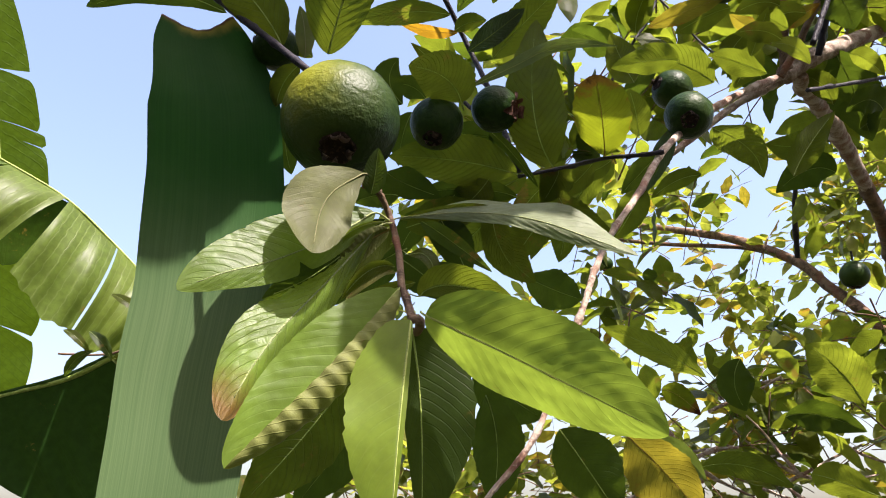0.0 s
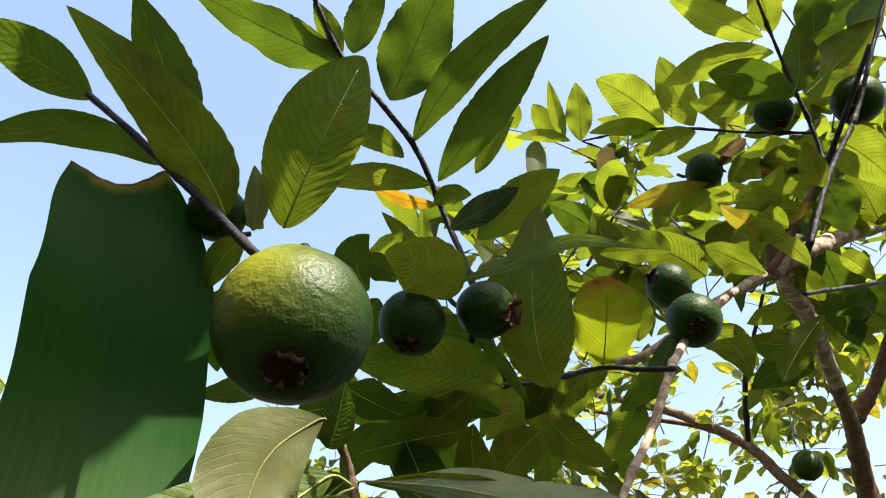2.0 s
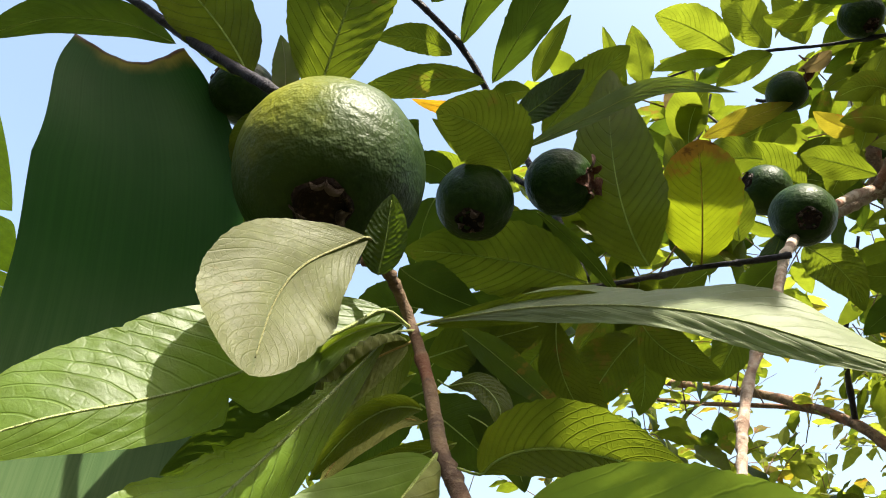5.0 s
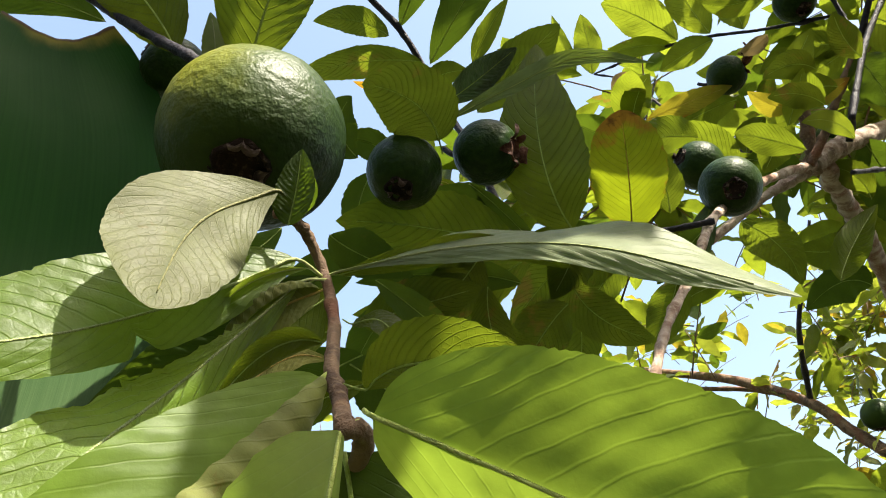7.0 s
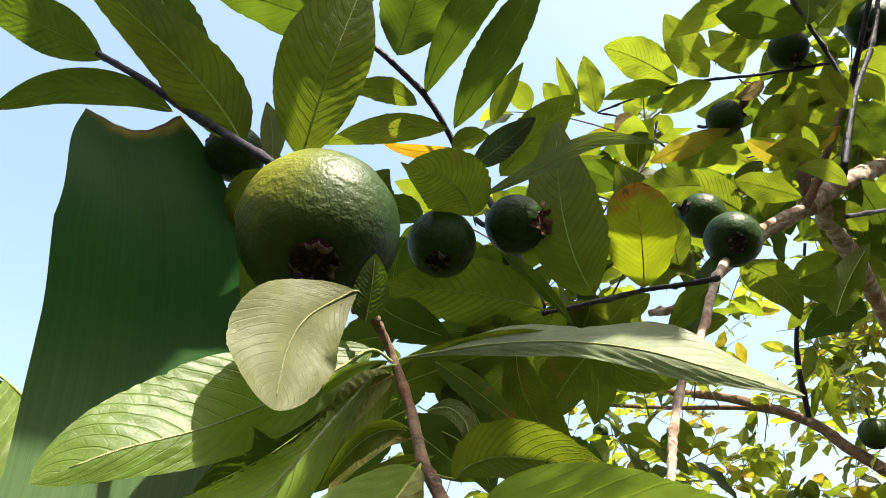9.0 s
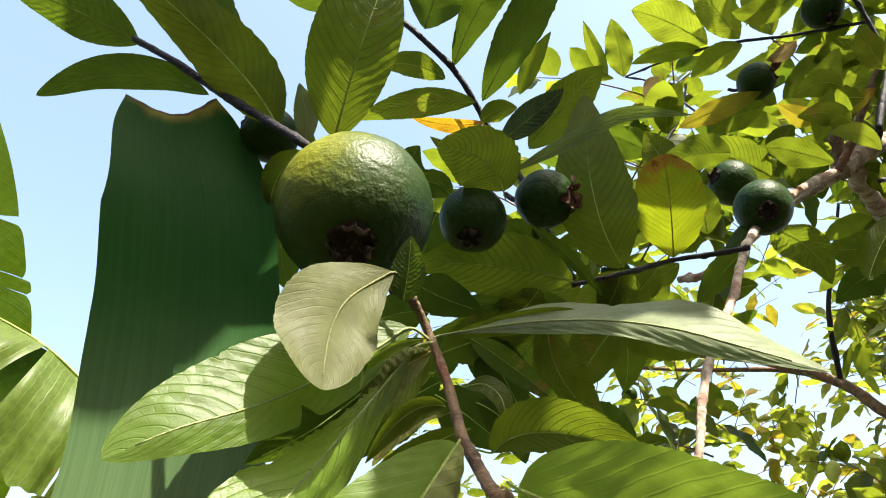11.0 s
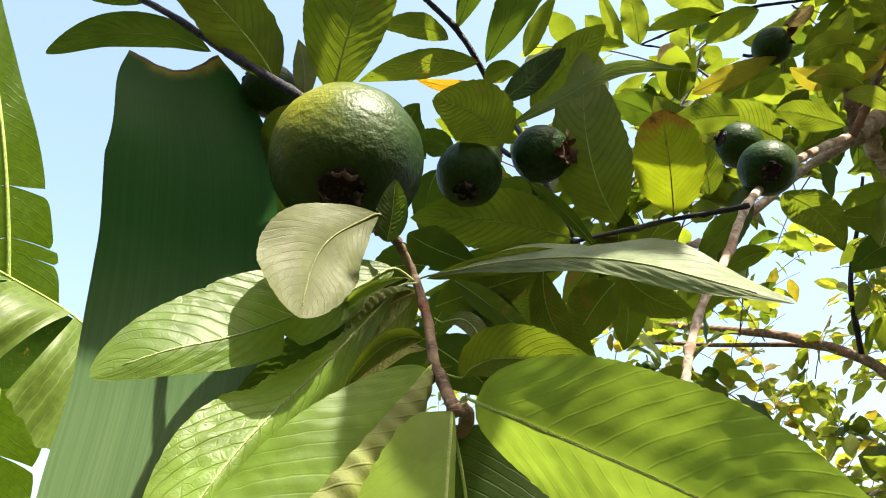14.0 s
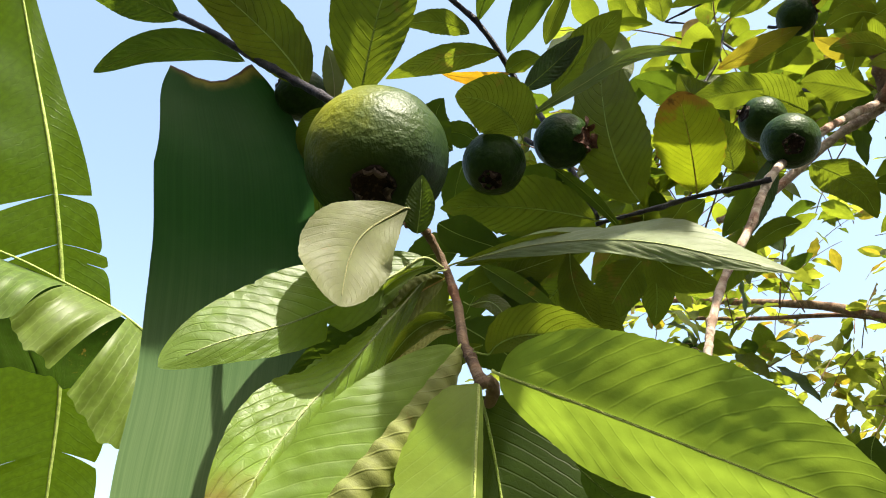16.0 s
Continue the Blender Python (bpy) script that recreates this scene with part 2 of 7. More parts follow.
# Lit top and shaded calyx end of the big guava are in its colour
skin_lit_shaded = fruit_material("guava_skin_lit_shaded", (0.005, 0.020, 0.002), (0.012, 0.034, 0.003), (0.20, 0.21, 0.008), 0.48, 0.24, (-0.0357, 0.3714, 1.8535))
skin_green = fruit_material("guava_skin_green", (0.009, 0.027, 0.004), (0.016, 0.041, 0.005), (0.034, 0.060, 0.008), 0.42, 0.13)
calyx_brown = bark_material("calyx_brown", (0.022, 0.011, 0.008), (0.008, 0.005, 0.004), (0.10, 0.065, 0.04), 0.75)
sepal_brown = bark_material("sepal_brown", (0.10, 0.066, 0.05), (0.022, 0.012, 0.010), (0.20, 0.15, 0.11), 0.65)
dry_brown = bark_material("dry_calyx", (0.10, 0.038, 0.022), (0.035, 0.012, 0.008), (0.18, 0.10, 0.05), 0.75)


def blade_material():
    """The cut blade: waxy green with fine lengthwise fibres and a browned cut edge."""
    m, t, b = nodes_of("cut_blade")
    uv = t.nodes.new("ShaderNodeUVMap")
    sep = t.nodes.new("ShaderNodeSeparateXYZ")
    t.links.new(uv.outputs["UV"], sep.inputs[0])
    mp = t.nodes.new("ShaderNodeMapping")
    mp.inputs["Scale"].default_value = (1.5, 60, 1)
    t.links.new(uv.outputs["UV"], mp.inputs["Vector"])
    fib = node(t, "ShaderNodeTexNoise", Scale=1.0, Detail=5.0, Roughness=0.6)
    t.links.new(mp.outputs["Vector"], fib.inputs["Vector"])
    big = grain(t, 14, 3)
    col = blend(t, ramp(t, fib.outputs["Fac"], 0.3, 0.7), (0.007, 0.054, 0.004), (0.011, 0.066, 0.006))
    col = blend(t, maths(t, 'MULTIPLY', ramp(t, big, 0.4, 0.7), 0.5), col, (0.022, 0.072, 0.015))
    # Dark top and paler lower blade put shade and sun into the colour
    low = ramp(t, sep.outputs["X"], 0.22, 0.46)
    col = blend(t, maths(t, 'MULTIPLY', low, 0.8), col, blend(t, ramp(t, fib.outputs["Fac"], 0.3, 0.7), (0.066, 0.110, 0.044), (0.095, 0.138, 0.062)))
    edge = ramp(t, maths(t, 'ADD', sep.outputs["X"], maths(t, 'MULTIPLY_ADD', grain(t, 120, 3), 0.006, -0.003)), 0.005, 0.001)
    warm = ramp(t, maths(t, 'ADD', sep.outputs["X"], maths(t, 'MULTIPLY_ADD', grain(t, 60, 3), 0.03, -0.015)), 0.022, 0.002)
    col = blend(t, maths(t, 'MULTIPLY', warm, maths(t, 'MULTIPLY', ramp(t, grain(t, 25, 2), 0.42, 0.62), 0.8)), col, (0.24, 0.20, 0.03))
    col = blend(t, edge, col, (0.07, 0.035, 0.02))
    t.links.new(col, b.inputs["Base Color"])
    b.inputs["Roughness"].default_value = 0.46
    b.inputs["Specular IOR Level"].default_value = 0.14
    bump(t, (b,), fib.outputs["Fac"], 0.14, 0.0012)
    return m


cut_blade = blade_material()
midrib_green = bark_material("banana_midrib", (0.34, 0.42, 0.10), (0.22, 0.30, 0.06), (0.42, 0.46, 0.16), 0.4)
stem_green = bark_material("banana_stem", (0.22, 0.24, 0.09), (0.12, 0.10, 0.05), (0.26, 0.18, 0.08), 0.5)


def ground_material():
    m, t, b = nodes_of("garden_ground")
    big, small = grain(t, 0.7, 6), grain(t, 30, 5)
    col = blend(t, ramp(t, big, 0.4, 0.6), (0.045, 0.032, 0.02), (0.028, 0.042, 0.012))
    col = blend(t, maths(t, 'MULTIPLY', ramp(t, small, 0.45, 0.7), 0.5), col, (0.065, 0.048, 0.028))
    t.links.new(col, b.inputs["Base Color"])
    b.inputs["Roughness"].default_value = 0.95
    bump(t, (b,), small, 0.8, 0.03)
    return m


# ---- builders ----
def mesh_from(name, verts, faces, mats, uvs=None, slots=None, smooth=True):
    me = bpy.data.meshes.new(name)
    me.from_pydata([tuple(p) for p in verts], [], faces)
    for m in mats:
        me.materials.append(m)
    if slots is not None:
        me.polygons.foreach_set("material_index", slots)
    if uvs is not None:
        layer = me.uv_layers.new(name="UVMap")
        order = np.empty(len(me.loops), dtype=np.int32)
        me.loops.foreach_get("vertex_index", order)
        layer.data.foreach_set("uv", np.asarray(uvs, dtype=np.float32)[order].ravel())
    me.polygons.foreach_set("use_smooth", [smooth] * len(me.polygons))
    me.update()
    return me


def part(name, me, parent, label=""):
    ob = new(name, me)
    ob.parent = parent
    ob.matrix_parent_inverse = parent.matrix_world.inverted()
    return tagged(ob, label)


def thing(name, place, label, category, group="", kind=""):
    ob = new(name)
    ob.empty_display_size = 0.05
    ob.location = place
    ob.matrix_world = Matrix.Translation(place)
    return tagged(ob, label, category, group, kind)


def spline(points, steps):
    """A smooth curve through the points."""
    p = [np.array(q, float) for q in points]
    p = [2 * p[0] - p[1]] + p + [2 * p[-1] - p[-2]]
    out = []
    for i in range(1, len(p) - 2):
        for k in range(steps):
            s = k / steps
            a, b, c, d = p[i - 1], p[i], p[i + 1], p[i + 2]
            out.append(0.5 * (2 * b + (c - a) * s + (2 * a - 5 * b + 4 * c - d) * s * s + (3 * b - a - 3 * c + d) * s ** 3))
    out.append(p[-2])
    return out


def tube(path, radius, sides=8, knots=0.0, seed=0):
    """Verts and faces of a round tube along the path; radius(u). knots: how uneven it is."""
    rng = random.Random(seed)
    verts, faces, n = [], [], len(path)
    ref = np.array((0.31, 0.17, 0.93))
    bumps = [(rng.random(), rng.uniform(0, 6.28), rng.uniform(0.6, 1.4)) for _ in range(max(2, n // 7))]
    rings = [(k + rng.uniform(0.2, 0.8)) * 9 / n for k in range(n // 9)]
    for i, q in enumerate(path):
        d = path[min(i + 1, n - 1)] - path[max(i - 1, 0)]
        d = d / (np.linalg.norm(d) + 1e-9)
        s = np.cross(d, ref)
        s /= np.linalg.norm(s) + 1e-9
        w = np.cross(d, s)
        u = i / (n - 1)
        for k in range(sides):
            a = 2 * math.pi * k / sides
            r = radius(u)
            if knots:
                r *= 1 + knots * 0.9 * noise.noise(Vector((3 * math.cos(a), 3 * math.sin(a), i * 0.45 + seed * 7)))
                for bu, ba, bs in bumps:
                    near = (u - bu) * n / 1.3
                    if abs(near) < 3:
                        r *= 1 + knots * 1.8 * bs * math.exp(-near * near) * (0.5 + 0.5 * math.cos(a - ba))
                for ru in rings:
                    near = (u - ru) * n / 0.7
                    if abs(near) < 3:
                        r *= 1 + knots * 0.9 * math.exp(-near * near)
            verts.append(q + r * (math.cos(a) * s + math.sin(a) * w))
    for i in range(n - 1):
        for k in range(sides):
            a, b = i * sides + k, i * sides + (k + 1) % sides
            faces.append((a, b, b + sides, a + sides))
    faces.append(tuple(range(sides))[::-1])
    faces.append(tuple(range((n - 1) * sides, n * sides)))
    return verts, faces


limb_count = [0]


def limb(name, parent, mat, points, r0, r1, knots=0.35, label="", grow=1.0):
    limb_count[0] += 1
    v, f = tube(spline(points, 16), lambda u: r0 + (r1 - r0) * u ** grow, 12, knots, limb_count[0])
    return part(name, mesh_from(name, v, f, [mat]), parent, label)


leaf_count = [0]


def leaf_sheet(base, mid, tip, wp, wn, facing, nu, nv, fold=0.0, curl=0.0, wave=0.0, wide=0.46, qb=0.75, qt=0.8, quilt=0.03, ragged=0.0, seed=0, roll=0.0):
    """Verts, faces and blade coordinates of one leaf: a curved midrib from base to tip through mid, with half widths wp and wn."""
    rng = random.Random(seed)
    base, mid, tip, n0 = (np.array(x, float) for x in (base, mid, tip, facing))
    ctrl = 2 * mid - (base + tip) / 2
    f = math.radians(fold)
    ph1, ph2, wk = rng.uniform(0, 6), rng.uniform(0, 6), rng.uniform(1.6, 2.8)
    verts, uvs, faces = [], [], []
    for i in range(nu + 1):
        u = i / nu
        c = (1 - u) ** 2 * base + 2 * u * (1 - u) * ctrl + u * u * tip
        d = 2 * (1 - u) * (ctrl - base) + 2 * u * (tip - ctrl)
        d /= np.linalg.norm(d) + 1e-9
        n = n0 - d * (n0 @ d)
        n /= np.linalg.norm(n) + 1e-9
        s = np.cross(d, n)
        if u < wide:
            prof = math.sin(math.pi / 2 * u / wide) ** qb
        else:
            prof = max(0.0, math.cos(math.pi / 2 * (u - wide) / (1 - wide))) ** qt
        for j in range(nv + 1):
            x = 2 * j / nv - 1
            w = (wp if x > 0 else wn) * prof
            a = abs(x)
            edge = 1 + ragged * (rng.random() - 0.5) * a ** 4
            lift = math.sin(f) * a * w + curl * w * a ** 3
            lift += quilt * 1.2 * min(wp, wn) * noise.noise(Vector((9 * u, 3.5 * x, 3.3 * seed))) * prof
            lift += wave * w * a ** 2 * math.sin(2 * math.pi * wk * u + (ph1 if x > 0 else ph2))
            lift += quilt * min(wp, wn) * math.sin(2 * math.pi * (15 * u - 2.6 * a ** 1.3) + 3 * noise.noise(Vector((7 * u, 2 * x, seed)))) * a * (1.15 - a) * prof
            wide_x = x * w * edge * math.cos(f) * (1 - 0.25 * abs(curl) * a ** 2)
            if roll and x < -0.3:
                k = (a - 0.3) / 0.7 * roll
                wide_x = -(w * math.cos(f) * 0.3 + 0.7 * w / roll * math.sin(k))
                lift += 0.7 * w / roll * (1 - math.cos(k))
            verts.append(c + s * wide_x + n * lift)
            uvs.append((u, x * 0.5 + 0.5))
    for i in range(nu):
        for j in range(nv):
            a = i * (nv + 1) + j
            faces.append((a, a + 1, a + nv + 2, a + nv + 1))
    return verts, faces, uvs


def leaf(parent, mat, base, mid, tip, wp, wn, facing, fold=0.0, curl=0.0, wave=0.08, wide=0.46, qb=0.75, qt=0.8, quilt=0.03, roll=0.0, node=None, fine=True, label=""):
    leaf_count[0] += 1
    nu, nv = ((120, 28) if quilt != 0.03 else (44, 14)) if fine else (14, 6)
    v, f, uv = leaf_sheet(base, mid, tip, wp, wn, facing, nu, nv, fold, curl, wave, wide, qb, qt, quilt, 0.025 if nu == 120 else 0.07, leaf_count[0], roll)
    slots = [2 if roll and k % nv < 0.2 * nv else 0 for k in range(len(f))]
    c = 2 * np.array(mid) - (np.array(base) + np.array(tip)) / 2
    start = np.array(node, float) if node else np.array(base, float)
    ribs = [start] + ([np.array(base, float)] if node else [])
    for k in range(1, 11):
        u = 0.9 * k / 10
        ribs.append((1 - u) ** 2 * np.array(base) + 2 * u * (1 - u) * c + u * u * np.array(tip))
    nf = np.array(facing, float)
    width = max(wp, wn)
    tv, tf = tube(spline(ribs, 3), lambda u: (0.017 - 0.015 * u) * width + 0.00015, 6)
    tv = [q_ + nf * 0.0001 for q_ in tv]
    off = len(v)
    v += tv
    f += [tuple(off + i for i in face) for face in tf]
    uv += [(0.5, 0.5)] * len(tv)
    slots += [1] * len(tf)
    ob = part("leaf", mesh_from("leaf", v, f, [mat, rib_of[mat.name]] + ([leaf_olive] if roll else []), uv, slots), parent, label)
    return ob


def rib_material(name, a, b_):
    return bark_material(name, a, b_, a, 0.5)


rib_light = rib_material("midrib_light", (0.34, 0.38, 0.15), (0.27, 0.31, 0.10))
rib_green = rib_material("midrib_green", (0.30, 0.38, 0.09), (0.22, 0.29, 0.06))
rib_pale = rib_material("midrib_pale", (0.21, 0.21, 0.085), (0.17, 0.165, 0.06))
rib_warm = rib_material("midrib_warm", (0.45, 0.33, 0.08), (0.30, 0.20, 0.05))
rib_deep = rib_material("midrib_deep", (0.40, 0.46, 0.12), (0.32, 0.39, 0.09))
def bent_leaf(parent, mat, ribs, wp, wn, facing, facing_tip=None, folds=(0, 0), wide=0.46, qb=0.75, qt=0.8, wave=0.08, quilt=0.03, roll=0.0, roll_from=0.3, roll_side=-1, bites=(), node=None, label=""):
    """A leaf on a midrib that bends through several points: each half has its own fold, and bites (place, side, depth, reach) are eaten out of the margin."""
    leaf_count[0] += 1
    seed = leaf_count[0]
    rng = random.Random(seed)
    nu, nv = 110, 28
    fine = spline(ribs, 24)
    lengths = np.cumsum([0] + [np.linalg.norm(b - a) for a, b in zip(fine, fine[1:])])
    at = np.linspace(0, lengths[-1], nu + 1)
    line = np.stack([np.interp(at, lengths, [q[k] for q in fine]) for k in range(3)], axis=1)
    n0 = np.array(facing, float)
    n1 = np.array(facing_tip, float) if facing_tip else n0
    ph1, ph2, wk = rng.uniform(0, 6), rng.uniform(0, 6), rng.uniform(1.6, 2.6)
    verts, uvs, faces, slots = [], [], [], []
    small = min(wp, wn)
    for i in range(nu + 1):
        u = i / nu
        d = line[min(i + 1, nu)] - line[max(i - 1, 0)]
        d /= np.linalg.norm(d)
        n = n0 * (1 - u) + n1 * u
        n = n - d * (n @ d)
        n /= np.linalg.norm(n)
        s = np.cross(d, n)
        if u < wide:
            prof = math.sin(math.pi / 2 * u / wide) ** qb
        else:
            prof = max(0.0, math.cos(math.pi / 2 * (u - wide) / (1 - wide))) ** qt
        for j in range(nv + 1):
            x = 2 * j / nv - 1
            sgn, a = (1, x) if x > 0 else (-1, -x)
            w = (wp if sgn > 0 else wn) * prof
            edge = 1 + 0.02 * noise.noise(Vector((40 * u, sgn * 3, seed))) * a
            for place, side, deep, reach in bites:
                if side == sgn:
                    edge *= 1 - deep * math.exp(-((u - place) / reach) ** 2) * (0.8 + 0.3 * noise.noise(Vector((90 * u, seed, 0))))
            f = math.radians(folds[0] if sgn > 0 else folds[1]) * min(1, 0.35 + a)
            reach = a * w * edge
            swell = math.sin(2 * math.pi * (14 * u - 2.6 * a ** 1.3) + 2 * noise.noise(Vector((7 * u, 2 * x, seed))))
            lift = quilt * small * prof * (0.8 * swell * a * (1.2 - a) * 1.6 + 0.9 * noise.noise(Vector((26 * u, 7 * x, seed))) * min(1, 3 * a))
            lift += wave * w * a ** 2 * math.sin(2 * math.pi * wk * u + (ph1 if sgn > 0 else ph2))
            out = reach * math.cos(f)
            lift += reach * math.sin(f)
            if roll and sgn == roll_side and a > roll_from:
                k = (a - roll_from) / (1 - roll_from) * roll
                r = (1 - roll_from) * w / roll * (1 + 0.05 * math.sin(2 * math.pi * 15 * u))
                out, lift = roll_from * w + r * math.sin(k), r * (1 - math.cos(k))
            verts.append(line[i] + s * (sgn * out) + n * lift)
            uvs.append((u, x * 0.5 + 0.5))
    for i in range(nu):
        for j in range(nv):
            a = i * (nv + 1) + j
            faces.append((a, a + 1, a + nv + 2, a + nv + 1))
            over = abs(2 * (j + 0.5) / nv - 1) if (j < nv / 2) == (roll_side < 0) else 0
            slots.append(2 if roll and (over - roll_from) / (1 - roll_from) * roll > 1.5 else 0)
    stem = [np.array(node, float)] if node else []
    path = spline(stem + [line[int(k)] for k in np.linspace(0, 0.92 * nu, 9)], 4)
    tv, tf = tube(path, lambda u: (0.018 - 0.015 * u) * max(wp, wn) + 0.00018, 6)
    off = len(verts)
    verts += [q + n0 * 0.0001 for q in tv]
    faces += [tuple(off + i for i in face) for face in tf]
    uvs += [(0.5, 0.5)] * len(tv)
    slots += [1] * len(tf)
    return part("leaf", mesh_from("leaf", verts, faces, [mat, rib_of[mat.name], leaf_olive], uvs, slots), parent, label)


rib_of = {m.name: r for m, r in ((leaf_pale, rib_pale), (leaf_blush, rib_light), (leaf_fresh, rib_deep), (leaf_gloss, rib_light), (leaf_olive, rib_warm), (leaf_dead, rib_warm), (leaf_green, rib_green), (leaf_dark, rib_green), (leaf_light, rib_green),
                                 (leaf_blue, rib_green), (leaf_silver, rib_light), (leaf_yellow, rib_warm), (leaf_orange, rib_warm), (leaf_orange_green, rib_warm))}

fruit_count = [0]


def guava(centre, radius, axis, label, big=False, dry=False):
    """A guava: warty body, crown of calyx lobes round a dark hollow, short stalk."""
    fruit_count[0] += 1
    rng = random.Random(fruit_count[0])
    centre, axis = Vector(centre), Vector(axis).normalized()
    turn = axis.to_track_quat('Z', 'Y').to_matrix()
    fruit = thing("guava_fruit", centre, label, "fruit", "guavas on the tree")
    nu, nv = (64, 96) if big else (28, 36)
    verts, faces = [], []
    for i in range(nu + 1):
        a = math.pi * i / nu
        for k in range(nv):
            b = 2 * math.pi * k / nv
            d = Vector((math.sin(a) * math.cos(b), math.sin(a) * math.sin(b), math.cos(a)))
            r = 1 + 0.05 * math.cos(a) * 0 - 0.22 * math.exp(-(a / 0.27) ** 2) + 0.05 * math.exp(-((a - math.pi) / 0.5) ** 2)
            r += 0.018 * noise.noise(d * 2.2 + Vector((fruit_count[0], 0, 0))) + 0.008 * noise.noise(d * 9) + (0.0045 * noise.noise(d * 24) if big else 0)
            verts.append(centre + turn @ (d * r * radius))
    for i in range(nu):
        for k in range(nv):
            a, b = i * nv + k, i * nv + (k + 1) % nv
            faces.append((a, a + nv, b + nv, b))
    part("body", mesh_from("guava_body", verts, faces, [skin_lit_shaded if big else skin_green]), fruit)
    # calyx: hollow cup and curled lobes
    cv, cf = [], []
    rim = radius * (0.24 if big else 0.30)
    rings = [(0.1, 0.865), (0.75, 0.875), (0.92, 0.90), (1.03, 0.945), (1.12, 0.94), (1.3, 0.87)]
    n = 20
    for s, h in rings:
        for k in range(n):
            b = 2 * math.pi * k / n
            w = s * rim * (1 + 0.08 * math.sin(5 * b + 1))
            cv.append(centre + turn @ Vector((w * math.cos(b), w * math.sin(b), h * radius)))
    for i in range(len(rings) - 1):
        for k in range(n):
            a, b = i * n + k, i * n + (k + 1) % n
            cf.append((a, b, b + n, a + n))
    cf.append(tuple(range(n))[::-1])
    mat = dry_brown if dry else calyx_brown
    part("calyx", mesh_from("calyx", cv, cf, [mat]), fruit, "dark brown calyx")
    for k in range(5):
        b = 2 * math.pi * (k + 0.55 * rng.random()) / 5 + 0.5 + fruit_count[0]
        lv, lf = [], []
        size = rim * (1.8 if dry else 0.8 if big else 0.75) * rng.uniform(0.45, 1.25)
        inward = rng.uniform(0.25, 1.35) if not dry else rng.uniform(-0.9, 0.1)
        for i in range(7):
            u = i / 6
            ang = -0.2 + inward * 2.6 * u
            rad = rim * 1.02 - size * 0.8 * math.sin(max(ang, -1.5)) * u
            hgt = radius * 0.925 + size * u * math.cos(ang * 0.8)
            half = size * 0.46 * math.sqrt(max(0.02, 1 - u ** 2.2))
            for j in range(5):
                x = (j / 4 - 0.5) * 2
                bb = Vector((math.cos(b), math.sin(b), 0))
                tt = Vector((-math.sin(b), math.cos(b), 0))
                lv.append(centre + turn @ (bb * (rad + size * 0.18 * x * x) + tt * half * x + Vector((0, 0, hgt))))
        for i in range(6):
            for j in range(4):
                a = i * 5 + j
                lf.append((a, a + 1, a + 6, a + 5))
        part("calyx_lobe", mesh_from("calyx_lobe", lv, lf, [mat if dry else sepal_brown]), fruit)
    sv, sf = tube(spline([np.array(centre - axis * radius * 0.97), np.array(centre - axis * radius * 1.2 + Vector((0, 0, 0.1 * radius))), np.array(centre - axis * radius * 1.45 + Vector((0, 0, 0.35 * radius)))], 4), lambda u: radius * 0.07 + 0.0005, 8)
    part("stalk", mesh_from("stalk", sv, sf, [bark_dark]), fruit)
    return fruit


# ---- ground ----
def ground():
    n, verts, faces = 60, [], []
    for i in range(n + 1):
        for j in range(n + 1):
            x, y = ((2 * k / n - 1) for k in (i, j))
            x, y = (math.copysign(abs(k) ** 3, k) * 600 for k in (x, y))
            near = math.exp(-(x * x + y * y) / 400)
            verts.append((x, y, 0.10 * near * noise.noise(Vector((x * 0.5, y * 0.5, 0)))))
    for i in range(n):
        for j in range(n):
            a = i * (n + 1) + j
            faces.append((a, a + n + 1, a + n + 2, a + 1))
    ob = new("ground", mesh_from("ground", verts, faces, [ground_material()]))
    tagged(ob, "bare garden soil with patches of grass", "ground", kind="structure")


ground()

# ---- guava tree ----
TREE_BASE = (0.96, 1.65, 0.0)
tree = thing("guava_tree", TREE_BASE, "guava tree with grey-brown limbs, glossy leaves and green fruit", "tree")
clump_sheets = {}


def hedge():
    """Dense unseen shrubs, added behind and beside the path to cut sky light, below the sun."""
    rng = random.Random(77)
    ob = thing("hedge", (0, -3.6, 0), "unseen dense leaf screen added round the tree to cut sky light", "hedge")
    verts, faces, uvs = [], [], []
    for _ in range(6500):
        a = radians(rng.uniform(158, 388))
        ra = rng.uniform(3.2, 4.3) + 0.3 * math.sin(5 * a)
        z = rng.uniform(0.02, 1) ** 0.9 * (6.2 + 0.5 * math.sin(3 * a) + 0.3 * math.sin(11 * a))
        root = np.array((ra * math.cos(a), ra * math.sin(a), z))
        d = np.array([rng.gauss(0, 1) for _ in range(3)])
        d /= np.linalg.norm(d)
        ln = rng.uniform(0.24, 0.38)
        up = np.array((rng.gauss(0, 0.6) - 0.5 * math.cos(a), rng.gauss(0, 0.6) - 0.5 * math.sin(a), 0.6))
        v, f, uv = leaf_sheet(root, root + d * ln / 2 + up * 0.02, root + d * ln, ln * 0.24, ln * 0.24, up, 4, 2, 10)
        off = len(verts)
        verts += v
        faces += [tuple(off + i for i in q) for q in f]
        uvs += uv
    tagged(part("foliage", mesh_from("hedge", verts, faces, [leaf_screen], uvs), ob), kind="stuff")


hedge()


single_leaves = [0]
single_mats = {"green": leaf_green, "light": leaf_light, "dark": leaf_dark, "turn": leaf_orange_green}


